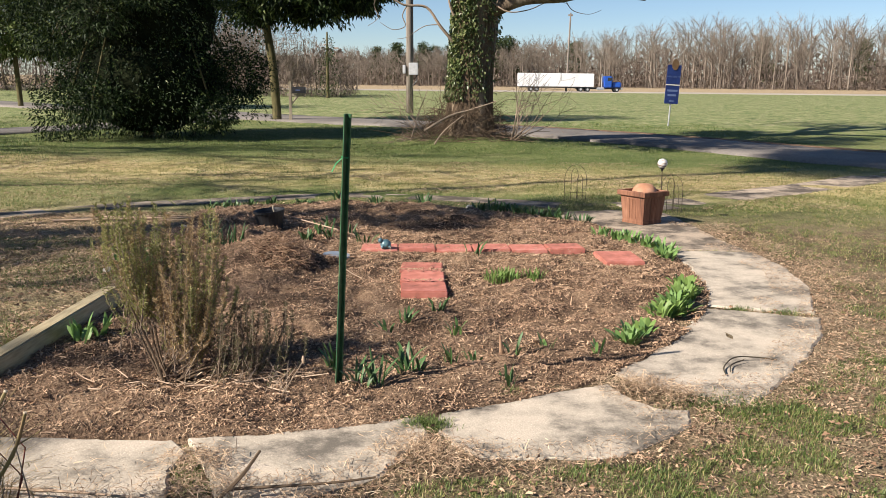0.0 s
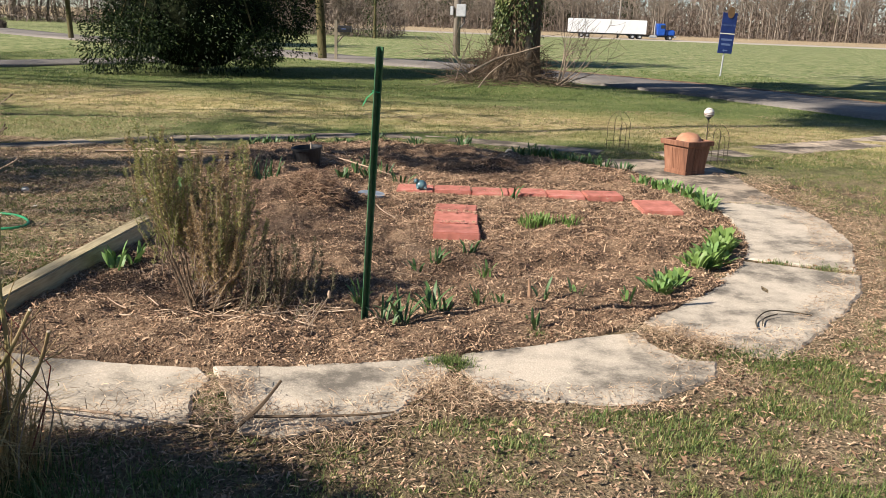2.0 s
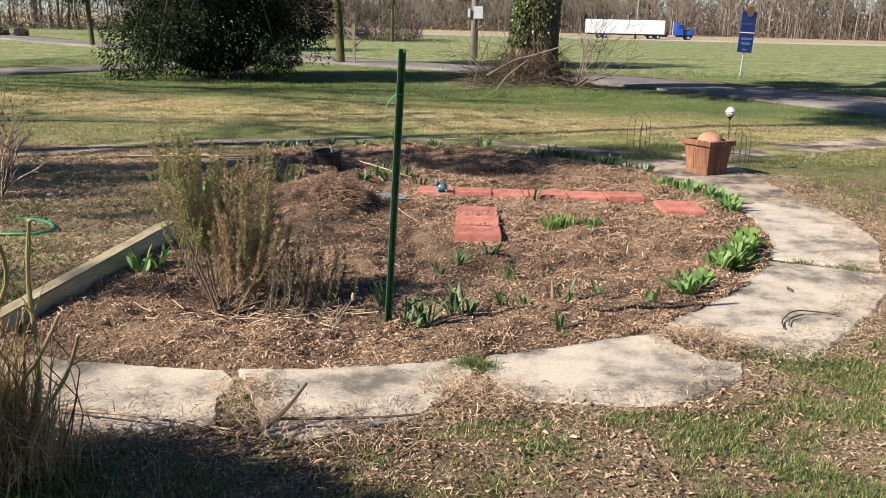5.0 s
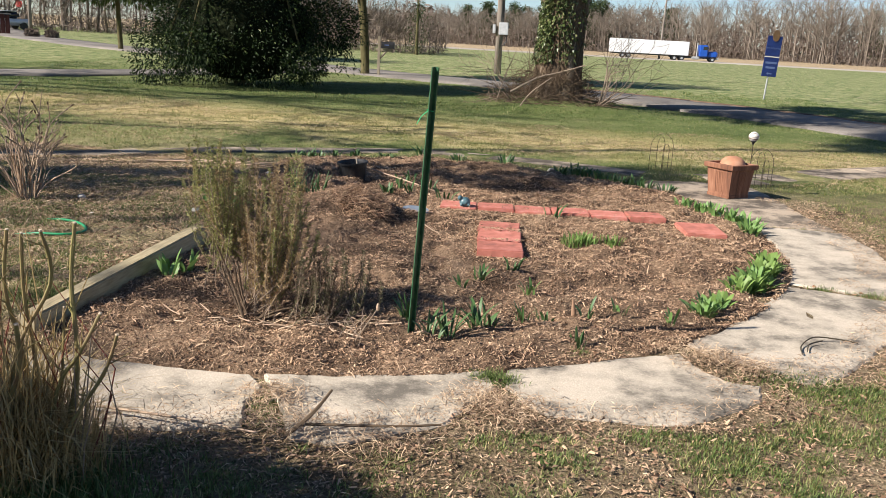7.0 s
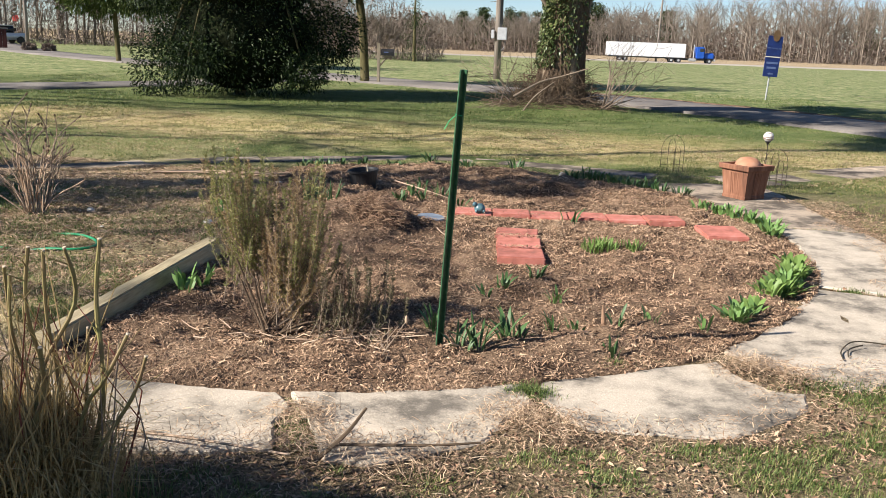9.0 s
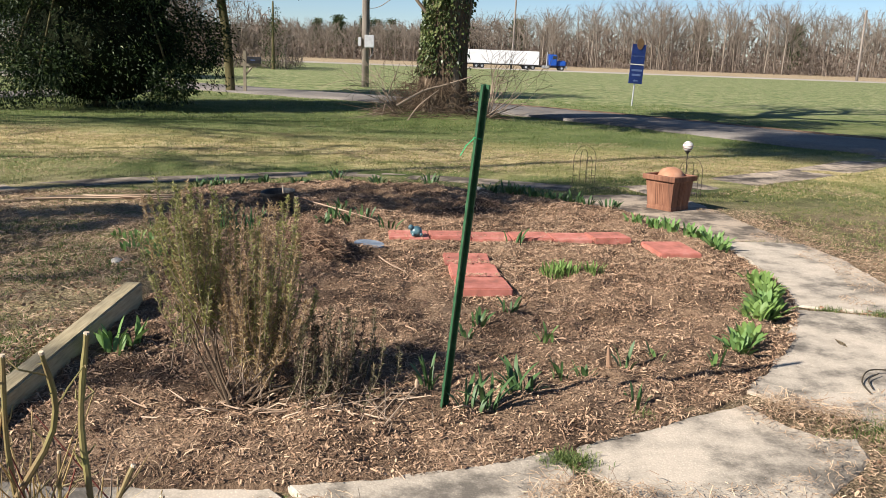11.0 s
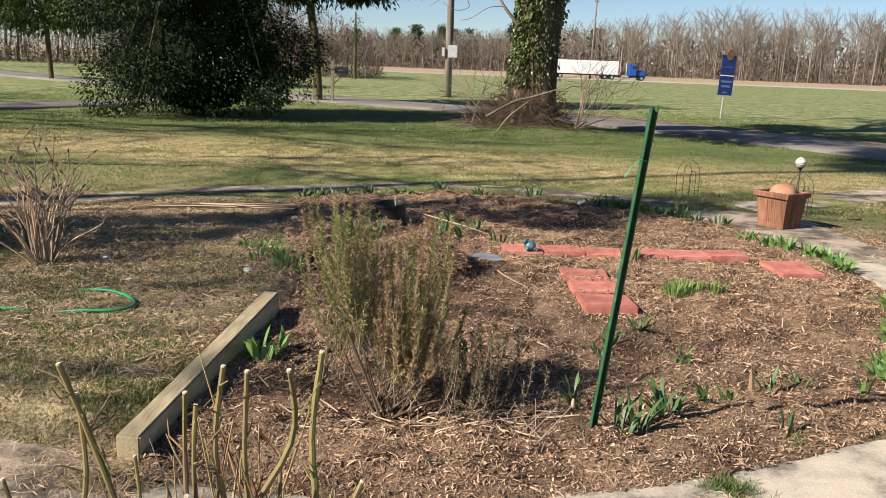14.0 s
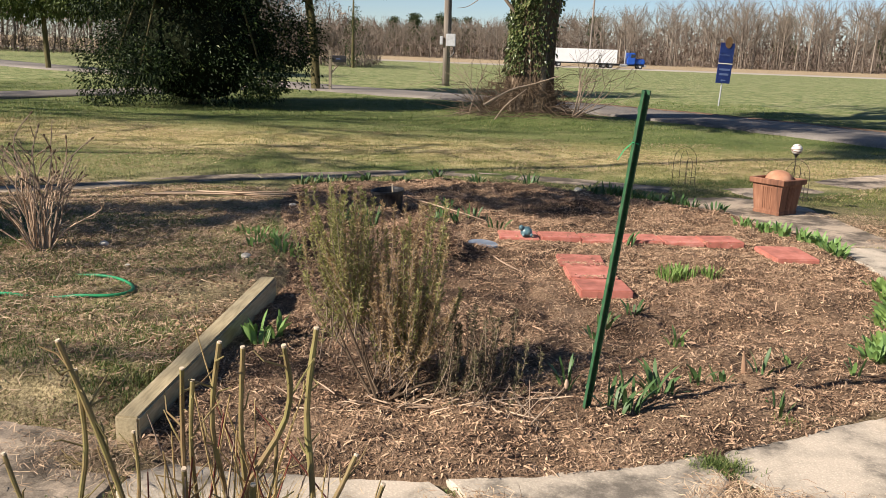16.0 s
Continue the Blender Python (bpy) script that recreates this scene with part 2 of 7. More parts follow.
M_MOSSBARK = material("mossy_bark", [(0.2, (0.055, 0.048, 0.024)), (0.5, (0.1, 0.088, 0.042)), (0.85, (0.17, 0.14, 0.08))], 9, 1.5, 0.95, 0.7, 22, stretch=(1, 1, 0.3), spec=0.1, dist=0.02)
M_TWIG = material("twig", [(0.0, (0.13, 0.095, 0.07)), (0.5, (0.23, 0.175, 0.13)), (1.0, (0.36, 0.28, 0.21))], 6, 1.0, 0.9, 0, island=0.6, spec=0.15)
M_VINE = material("dead_vine", [(0.0, (0.05, 0.034, 0.023)), (0.5, (0.11, 0.078, 0.052)), (1.0, (0.21, 0.155, 0.105))], 6, 1.0, 0.9, 0, island=0.6, spec=0.1)
M_DRYSTEM = material("dry_stem", [(0.0, (0.26, 0.17, 0.11)), (0.5, (0.4, 0.29, 0.2)), (1.0, (0.55, 0.43, 0.31))], 12, 2.0, 0.8, 0.2, 60, island=0.5, spec=0.2)
M_CANE = material("rose_cane", [(0.0, (0.11, 0.055, 0.034)), (0.4, (0.2, 0.135, 0.066)), (0.7, (0.22, 0.2, 0.07)), (1.0, (0.38, 0.29, 0.16))], 14, 3.0, 0.6, 0.3, 60, island=0.35, spec=0.3, dist=0.003)
M_REDSHOOT = material("red_shoot", [(0.0, (0.13, 0.03, 0.02)), (1.0, (0.27, 0.08, 0.055))], 8, 2.0, 0.6, 0, spec=0.3)
M_DRYCLUMP = material("tan_dry_grass", [(0.0, (0.16, 0.11, 0.045)), (0.4, (0.4, 0.29, 0.13)), (0.8, (0.62, 0.48, 0.24)), (1.0, (0.75, 0.62, 0.36))], 10, 2, 0.8, 0, island=0.8, spec=0.2, translucent=0.4)
M_CUT = material("cut_wood", [(0.2, (0.45, 0.36, 0.25)), (0.8, (0.6, 0.5, 0.37))], 40, 4, 0.9, 0.1)
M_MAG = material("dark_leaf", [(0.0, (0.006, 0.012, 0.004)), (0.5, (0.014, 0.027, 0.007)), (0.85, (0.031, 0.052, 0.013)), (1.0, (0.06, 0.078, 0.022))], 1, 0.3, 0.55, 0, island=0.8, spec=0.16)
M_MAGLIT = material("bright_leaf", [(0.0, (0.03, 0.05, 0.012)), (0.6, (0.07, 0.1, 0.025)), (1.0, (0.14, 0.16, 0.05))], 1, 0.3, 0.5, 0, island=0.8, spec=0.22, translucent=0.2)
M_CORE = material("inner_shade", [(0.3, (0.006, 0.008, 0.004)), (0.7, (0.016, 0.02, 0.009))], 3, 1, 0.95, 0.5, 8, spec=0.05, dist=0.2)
M_IVY = material("ivy_leaf", [(0.0, (0.035, 0.055, 0.016)), (0.5, (0.075, 0.105, 0.03)), (1.0, (0.18, 0.18, 0.075))], 1, 0.3, 0.4, 0, island=0.85, spec=0.45)
M_TULIP = material("tulip_leaf", [(0.0, (0.06, 0.125, 0.04)), (0.5, (0.13, 0.23, 0.065)), (1.0, (0.25, 0.36, 0.11))], 4, 1, 0.5, 0, island=0.75, spec=0.35, translucent=0.2)
M_LILY = material("daylily_leaf", [(0.0, (0.08, 0.145, 0.032)), (0.5, (0.15, 0.24, 0.06)), (1.0, (0.27, 0.36, 0.11))], 4, 1, 0.5, 0, island=0.75, spec=0.3, translucent=0.25)
M_DAFF = material("bulb_leaf", [(0.0, (0.03, 0.065, 0.024)), (0.6, (0.065, 0.125, 0.04)), (1.0, (0.14, 0.21, 0.07))], 4, 1, 0.5, 0, island=0.75, spec=0.35, translucent=0.15)
M_NEEDLE = material("rosemary_green", [(0.0, (0.13, 0.145, 0.045)), (0.5, (0.29, 0.29, 0.1)), (1.0, (0.52, 0.47, 0.21))], 3, 1.5, 0.6, 0, island=0.75, spec=0.3, translucent=0.35)
M_NEEDLED = material("rosemary_dry", [(0.0, (0.19, 0.125, 0.062)), (0.5, (0.4, 0.285, 0.15)), (1.0, (0.6, 0.47, 0.27))], 3, 1.5, 0.7, 0, island=0.75, spec=0.2, translucent=0.3)
M_DULL = material("rosemary_dull", [(0.0, (0.07, 0.065, 0.03)), (0.5, (0.13, 0.115, 0.06)), (1.0, (0.22, 0.19, 0.11))], 3, 1.5, 0.7, 0, island=0.75, spec=0.2, translucent=0.2)
M_DEADLEAF = material("dead_leaf", [(0.0, (0.13, 0.075, 0.045)), (0.5, (0.26, 0.16, 0.1)), (1.0, (0.42, 0.29, 0.19))], 15, 3, 0.8, 0.2, 60, island=0.7, spec=0.2)
M_POT = material("black_plastic", [(0.3, (0.008, 0.008, 0.009)), (0.7, (0.018, 0.018, 0.02))], 20, 3, 0.45, 0.05, 50, spec=0.4)
M_BLUEGREY = material("pale_blue_plastic", [(0.3, (0.16, 0.195, 0.24)), (0.7, (0.25, 0.29, 0.33))], 8, 2, 0.5, 0.1, 50, spec=0.4)
M_TEAL = material("glazed_teal", [(0.2, (0.03, 0.07, 0.09)), (0.6, (0.07, 0.14, 0.16)), (0.9, (0.17, 0.25, 0.25))], 18, 6, 0.35, 0.1, 50, spec=0.5)
M_WHITE = material("white_glass", [(0.2, (0.5, 0.47, 0.42)), (0.7, (0.66, 0.63, 0.58))], 10, 3, 0.3, 0, spec=0.5)
M_BROWN = material("brown_glaze", [(0.2, (0.14, 0.09, 0.07)), (0.8, (0.24, 0.16, 0.12))], 10, 3, 0.35, 0, spec=0.5)
M_WIRE = material("rusted_wire", [(0.2, (0.035, 0.03, 0.02)), (0.6, (0.07, 0.055, 0.035)), (0.9, (0.14, 0.09, 0.05))], 30, 6, 0.7, 0.2, 90, spec=0.3)
M_HOSE = material("green_hose", [(0.2, (0.012, 0.2, 0.075)), (0.8, (0.03, 0.32, 0.14))], 10, 3, 0.4, 0, spec=0.5)
M_SIGNBLUE = material("sign_blue", [(0.2, (0.008, 0.018, 0.085)), (0.8, (0.013, 0.03, 0.13))], 8, 2, 0.45, 0, spec=0.4)
M_SIGNGOLD = material("sign_gold", [(0.2, (0.075, 0.045, 0.022)), (0.8, (0.14, 0.085, 0.04))], 8, 2, 0.5, 0.1, 30, spec=0.4)
M_SIGNINK = material("sign_ink", [(0.2, (0.07, 0.1, 0.22)), (0.8, (0.11, 0.15, 0.28))], 8, 2, 0.5, 0, spec=0.3)
M_STEEL = material("galvanised_steel", [(0.2, (0.3, 0.31, 0.31)), (0.8, (0.5, 0.5, 0.49))], 12, 3, 0.5, 0.1, 40, metallic=0.4, spec=0.5)
M_POLE = material("weathered_pole", [(0.2, (0.12, 0.1, 0.085)), (0.5, (0.21, 0.18, 0.15)), (0.85, (0.32, 0.28, 0.24))], 8, 1, 0.9, 0.6, 22, stretch=(3, 3, 0.15), spec=0.1)
M_POST = material("mailbox_post", [(0.2, (0.2, 0.17, 0.125)), (0.8, (0.32, 0.275, 0.205))], 10, 2, 0.9, 0.3, 40, stretch=(4, 4, 0.5), spec=0.1)
M_BLACKMETAL = material("black_metal", [(0.3, (0.01, 0.01, 0.011)), (0.7, (0.022, 0.022, 0.024))], 20, 3, 0.4, 0, spec=0.5)
M_BOX = material("grey_paint", [(0.3, (0.4, 0.41, 0.42)), (0.7, (0.5, 0.51, 0.52))], 10, 2, 0.5, 0.05, 40, spec=0.4)
M_FARWOOD = material("far_bark", [(0.0, (0.095, 0.079, 0.063)), (0.5, (0.18, 0.15, 0.12)), (1.0, (0.29, 0.248, 0.203))], 0.5, 0.06, 0.95, 0, island=0.6, spec=0.05)
M_FARBRUSH = material("far_brush", [(0.0, (0.085, 0.064, 0.051)), (0.5, (0.17, 0.133, 0.107)), (1.0, (0.29, 0.235, 0.19))], 0.5, 0.06, 0.95, 0, island=0.6, spec=0.05)
M_PINE = material("pine_needle", [(0.0, (0.02, 0.035, 0.014)), (0.6, (0.045, 0.065, 0.024)), (1.0, (0.09, 0.105, 0.04))], 0.5, 0.1, 0.8, 0, island=0.7, spec=0.15)
M_STONE = material("pale_stone", [(0.2, (0.42, 0.38, 0.31)), (0.8, (0.62, 0.57, 0.48))], 20, 5, 0.9, 0.4, 60, spec=0.2)
M_SHED = material("dark_red_boards", [(0.2, (0.05, 0.018, 0.015)), (0.8, (0.09, 0.035, 0.028))], 4, 0.8, 0.85, 0.2, 12, stretch=(6, 6, 0.6), spec=0.2)
M_ROOF = material("grey_shingle", [(0.2, (0.1, 0.095, 0.09)), (0.8, (0.18, 0.17, 0.16))], 5, 1, 0.9, 0.3, 10, spec=0.2)
M_CAR = material("white_car_paint", [(0.2, (0.62, 0.62, 0.62)), (0.8, (0.7, 0.7, 0.7))], 3, 1, 0.3, 0, spec=0.5)
M_CABBLUE = material("blue_cab_paint", [(0.2, (0.01, 0.06, 0.3)), (0.8, (0.015, 0.08, 0.38))], 3, 1, 0.35, 0, spec=0.5)
M_GLASS = material("dark_glass", [(0.3, (0.015, 0.017, 0.02)), (0.7, (0.025, 0.028, 0.03))], 3, 1, 0.1, 0, spec=0.6)
M_RED = material("stop_red", [(0.3, (0.4, 0.02, 0.02)), (0.7, (0.5, 0.035, 0.03))], 8, 2, 0.5, 0, spec=0.4)
M_RIBBON = material("green_ribbon", [(0.3, (0.02, 0.3, 0.1)), (0.7, (0.04, 0.4, 0.16))], 8, 2, 0.5, 0, spec=0.3)

# ---- mesh helpers ----
rng = np.random.default_rng(7)


class Geo:
    """Collects vertices and faces, triangles and quads, of one part."""

    def __init__(self):
        self.v, self.t, self.q, self.n = [], [], [], 0

    def add(self, v, tris=None, quads=None):
        v = np.asarray(v, float).reshape(-1, 3)
        if tris is not None and len(tris):
            self.t.append(np.asarray(tris, int) + self.n)
        if quads is not None and len(quads):
            self.q.append(np.asarray(quads, int) + self.n)
        self.v.append(v)
        self.n += len(v)

    def arrays(self):
        v = np.concatenate(self.v) if self.v else np.zeros((0, 3))
        t = np.concatenate(self.t) if self.t else np.zeros((0, 3), int)
        q = np.concatenate(self.q) if self.q else np.zeros((0, 4), int)
        return v, t, q

    def mesh(self, name, mat, smooth=False):
        v, t, q = self.arrays()
        me = bpy.data.meshes.new(name)
        me.vertices.add(len(v))
        me.vertices.foreach_set("co", v.ravel().astype(np.float32))
        me.loops.add(t.size + q.size)
        me.loops.foreach_set("vertex_index", np.concatenate((t.ravel(), q.ravel())).astype(np.int32))
        me.polygons.add(len(t) + len(q))
        starts = np.concatenate((np.arange(len(t)) * 3, t.size + np.arange(len(q)) * 4)).astype(np.int32)
        me.polygons.foreach_set("loop_start", starts)
        me.polygons.foreach_set("use_smooth", np.full(len(starts), smooth))
        me.update(calc_edges=True)
        me.materials.append(mat)
        return me


def put(name, geo, mat, parent=None, label="", category="", group="", kind="", at=None, smooth=False):
    """One mesh object from a Geo, a bmesh or a mesh; a part of parent where one is given."""
    if isinstance(geo, Geo):
        me = geo.mesh(name, mat, smooth)
    elif isinstance(geo, bpy.types.Mesh):
        me = geo
    else:
        me = bpy.data.meshes.new(name)
        bmesh.ops.recalc_face_normals(geo, faces=geo.faces)
        geo.to_mesh(me)
        geo.free()
        me.materials.append(mat)
        if smooth:
            me.polygons.foreach_set("use_smooth", np.full(len(me.polygons), True))
    ob = new(name, me)
    if parent is not None:
        ob.parent = parent
    if at is not None:
        ob.matrix_basis = at
    return tagged(ob, label, category, group, kind)


def thing(name, label, category, at=None, group="", kind=""):
    e = new(name)
    e.empty_display_size = 0.1
    if at is not None:
        e.matrix_basis = at
    return tagged(e, label, category, group, kind)


def smoothstep(a, b, x):
    t = np.clip((x - a) / (b - a), 0, 1)
    return t * t * (3 - 2 * t)


def lattice(x, y, seed):
    """Random value at whole-number places."""
    h = np.sin(x * 127.1 + y * 311.7 + seed * 74.7) * 43758.5453
    return h - np.floor(h)


def value_noise(x, y, scale, seed=0):
    x, y = np.asarray(x, float) * scale, np.asarray(y, float) * scale
    i, j = np.floor(x), np.floor(y)
    u, v = x - i, y - j
    u, v = u * u * (3 - 2 * u), v * v * (3 - 2 * v)
    a, b, c, d = lattice(i, j, seed), lattice(i + 1, j, seed), lattice(i, j + 1, seed), lattice(i + 1, j + 1, seed)
    return (a * (1 - u) + b * u) * (1 - v) + (c * (1 - u) + d * u) * v


def inside(x, y, poly):
    x, y = np.asarray(x), np.asarray(y)
    r = np.zeros(x.shape, bool)
    n = len(poly)
    for k in range(n):
        (x0, y0), (x1, y1) = poly[k], poly[(k + 1) % n]
        if y0 == y1:
            continue
        r ^= ((y0 > y) != (y1 > y)) & (x < (x1 - x0) * (y - y0) / (y1 - y0) + x0)
    return r


def edge_distance(x, y, poly, closed=True):
    x, y = np.asarray(x, float), np.asarray(y, float)
    best = np.full(x.shape, 1e9)
    n = len(poly)
    for k in range(n if closed else n - 1):
        (x0, y0), (x1, y1) = poly[k], poly[(k + 1) % n]
        dx, dy = x1 - x0, y1 - y0
        t = np.clip(((x - x0) * dx + (y - y0) * dy) / (dx * dx + dy * dy + 1e-12), 0, 1)
        best = np.minimum(best, np.hypot(x - x0 - t * dx, y - y0 - t * dy))
    return best


def spline(points, per=8, closed=False):
    """A smooth line through points (Catmull-Rom)."""
    p = np.asarray(points, float)
    n = len(p)
    out = []
    for k in range(n if closed else n - 1):
        if closed:
            a, b, c, d = p[(k - 1) % n], p[k], p[(k + 1) % n], p[(k + 2) % n]
        else:
            a, b, c, d = p[max(k - 1, 0)], p[k], p[k + 1], p[min(k + 2, n - 1)]
        for s in np.arange(per) / per:
            out.append(0.5 * (2 * b + (c - a) * s + (2 * a - 5 * b + 4 * c - d) * s * s + (3 * b - a - 3 * c + d) * s ** 3))
    if not closed:
        out.append(p[-1])
    return np.array(out)


def tube(geo, pts, radii, sides=6, cap=True):
    """A tapered tube along pts."""
    p = np.asarray(pts, float)
    r = np.broadcast_to(np.asarray(radii, float), (len(p),))
    d = np.gradient(p, axis=0)
    d /= np.linalg.norm(d, axis=1, keepdims=True) + 1e-9
    ref = np.array((0.0, 0, 1)) if abs(d[0][2]) < 0.9 else np.array((1.0, 0, 0))
    u = np.cross(d, ref)
    u /= np.linalg.norm(u, axis=1, keepdims=True) + 1e-9
    w = np.cross(d, u)
    a = np.arange(sides) * 2 * np.pi / sides
    ring = np.cos(a)[None, :, None] * u[:, None, :] + np.sin(a)[None, :, None] * w[:, None, :]
    v = (p[:, None, :] + ring * r[:, None, None]).reshape(-1, 3)
    i = np.arange(len(p) - 1)[:, None] * sides
    j = np.arange(sides)[None, :]
    k = (j + 1) % sides
    q = np.stack((i + j, i + k, i + sides + k, i + sides + j), -1).reshape(-1, 4)
    tris = []
    if cap:
        m = (len(p) - 1) * sides
        tris = [(m, m + s, m + s + 1) for s in range(1, sides - 1)] + [(0, s + 1, s) for s in range(1, sides - 1)]
    geo.add(v, tris, q)


def blades(geo, p, h, w, lean, az=None, simple=False):
    """Bent grass blades, three triangles each (one where simple), standing at p."""
    n = len(p)
    h, w, lean = (np.broadcast_to(np.asarray(k, float), (n,)) for k in (h, w, lean))
    az = rng.uniform(0, 2 * np.pi, n) if az is None else np.broadcast_to(az, (n,))
    s = np.stack((np.cos(az), np.sin(az), np.zeros(n)), 1) * (w / 2)[:, None]
    f = np.stack((-np.sin(az), np.cos(az), np.zeros(n)), 1)
    z = np.array((0, 0, 1.0))
    mid = p + f * (h * lean * 0.32)[:, None] + z * (h * 0.6 * np.sqrt(np.maximum(0.05, 1 - (lean * 0.5) ** 2)))[:, None]
    tip = p + f * (h * lean)[:, None] + z * (h * np.sqrt(np.maximum(0.04, 1 - np.minimum(lean, 0.98) ** 2)))[:, None]
    if simple:
        geo.add(np.stack((p - s, p + s, tip), 1).reshape(-1, 3), np.arange(3 * n).reshape(-1, 3))
        return
    v = np.stack((p - s, p + s, mid - s * 0.8, mid + s * 0.8, tip), 1).reshape(-1, 3)
    b = np.arange(n)[:, None] * 5
    t = np.concatenate((b + [0, 1, 3], b + [0, 3, 2], b + [2, 3, 4]), 1).reshape(-1, 3)
    geo.add(v, t)


def chips(geo, p, length, width, tilt=0.3):
    """Flat slivers lying at p, bent a little in the middle."""
    n = len(p)
    az, ti = rng.uniform(0, 2 * np.pi, n), rng.normal(0, tilt, n)
    length, width = (np.broadcast_to(np.asarray(k, float), (n,)) for k in (length, width))
    d = np.stack((np.cos(az) * np.cos(ti), np.sin(az) * np.cos(ti), np.sin(ti)), 1) * (length / 2)[:, None]
    ro = rng.normal(0, 0.5, n)
    s = np.stack((-np.sin(az) * np.cos(ro), np.cos(az) * np.cos(ro), np.sin(ro)), 1) * (width / 2)[:, None]
    c = p + np.stack((rng.normal(0, 1, n), rng.normal(0, 1, n), np.abs(rng.normal(0, 1, n))), 1) * (length * 0.08)[:, None]
    v = np.stack((p - d - s * 0.7, p - d + s * 0.7, c + s, p + d, c - s), 1).reshape(-1, 3)
    b = np.arange(n)[:, None] * 5
    geo.add(v, np.concatenate((b + [0, 1, 2], b + [0, 2, 4], b + [4, 2, 3]), 1).reshape(-1, 3))


def leaves(geo, p, out, length, width, fold=0.25, droop=0.2):
    """Pointed leaves, folded along the midrib, growing from p towards out."""
    n = len(p)
    length, width = (np.broadcast_to(np.asarray(k, float), (n,)) for k in (length, width))
    o = out / (np.linalg.norm(out, axis=1, keepdims=True) + 1e-9)
    rv = rng.normal(0, 1, (n, 3))
    s = np.cross(o, rv)
    s /= np.linalg.norm(s, axis=1, keepdims=True) + 1e-9
    up = np.cross(s, o)
    tip = p + o * length[:, None] - np.array((0, 0, 1.0)) * (droop * length)[:, None]
    mid = p + o * (length * 0.5)[:, None]
    e = s * (width / 2)[:, None] + up * (width * fold)[:, None]
    e2 = -s * (width / 2)[:, None] + up * (width * fold)[:, None]
    v = np.stack((p, mid + e, tip, mid + e2), 1).reshape(-1, 3)
    b = np.arange(n)[:, None] * 4
    geo.add(v, np.concatenate((b + [0, 1, 2], b + [0, 2, 3]), 1).reshape(-1, 3))


def box(geo, x0, x1, y0, y1, z0, z1):
    v = [(x, y, z) for z in (z0, z1) for y in (y0, y1) for x in (x0, x1)]
    geo.add(v, None, [(0, 2, 3, 1), (4, 5, 7, 6), (0, 1, 5, 4), (2, 6, 7, 3), (0, 4, 6, 2), (1, 3, 7, 5)])


def bevel_box(x0, x1, y0, y1, z0, z1, r=0.006, seg=2):
    bm = bmesh.new()
    bmesh.ops.create_cube(bm, size=1)
    for v in bm.verts:
        v.co = Vector((x0 + (v.co.x + 0.5) * (x1 - x0), y0 + (v.co.y + 0.5) * (y1 - y0), z0 + (v.co.z + 0.5) * (z1 - z0)))
    bmesh.ops.bevel(bm, geom=list(bm.edges), offset=r, segments=seg, affect="EDGES")
    return bm


def lathe(geo, profile, sides=24, centre=(0, 0, 0)):
    """A turned shape: profile rows of (radius, height)."""
    a = np.arange(sides) * 2 * np.pi / sides
    v = np.array([[(r * math.cos(t) + centre[0], r * math.sin(t) + centre[1], z + centre[2]) for t in a] for r, z in profile]).reshape(-1, 3)
    q = [(i * sides + j, i * sides + (j + 1) % sides, (i + 1) * sides + (j + 1) % sides, (i + 1) * sides + j)
         for i in range(len(profile) - 1) for j in range(sides)]
    geo.add(v, None, q)


def branch(geo, start, heading, length, radius, depth, r, sides=5, wander=0.25, up=0.15, kids=3, shrink=0.62, thin=0.004):
    """A limb that wanders, tapers and forks."""
    k = 5 if depth > 1 else 4
    p, d = np.array(start, float), np.array(heading, float)
    d /= np.linalg.norm(d)
    pts = [p.copy()]
    for _ in range(k):
        d = d + r.normal(0, wander, 3) * 0.5 + np.array((0, 0, up * 0.5))
        d /= np.linalg.norm(d)
        p = p + d * length / k
        pts.append(p.copy())
    end = max(radius * (0.45 if depth > 0 else 0.3), thin)
    tube(geo, pts, np.linspace(radius, end, k + 1), sides if depth > 1 else 3, cap=False)
    if depth <= 0:
        return
    for c in range(kids + (1 if r.random() < 0.5 else 0)):
        s = r.uniform(0.35, 1.0) if c else 1.0
        i = min(int(s * k), k - 1)
        q = pts[i] + (pts[i + 1] - pts[i]) * (s * k - i) if s < 1 else pts[-1]
        side = np.cross(d, r.normal(0, 1, 3))
        side /= np.linalg.norm(side) + 1e-9
        h = d + side * r.uniform(0.5, 1.1)
        branch(geo, q, h, length * shrink * r.uniform(0.75, 1.2), max(radius * (0.5 if c else 0.45) * (1.15 - 0.3 * s), thin), depth - 1, r, sides, wander, up, kids, shrink, thin)


def up_to(name, n, x0, x1, y0, y1, keep):
    """n random places in a rectangle, those that keep() holds."""
    x, y = rng.uniform(x0, x1, n), rng.uniform(y0, y1, n)
    k = keep(x, y)
    return x[k], y[k]

# ---- ground, bed, paths and roads ----
BED_FRONT = [(-2.28, 3.51), (-1.8, 3.49), (-1.38, 3.49), (-0.98, 3.54), (-0.58, 3.65), (-0.23, 3.8), (0.18, 4.01), (0.47, 4.21), (0.72, 4.42), (1.02, 4.77),
             (1.41, 5.35), (1.73, 6.12), (1.85, 6.83), (1.87, 7.6), (1.71, 8.55), (1.36, 9.26)]
BED_BACK = [(0.98, 9.65), (0.4, 10.15), (-0.5, 10.55), (-1.7, 10.75), (-2.7, 10.55), (-3.25, 10.1), (-3.1, 8.9), (-2.85, 7.8), (-2.55, 6.7), (-2.36, 5.75), (-2.36, 5.4), (-2.41, 4.4), (-2.45, 3.58)]
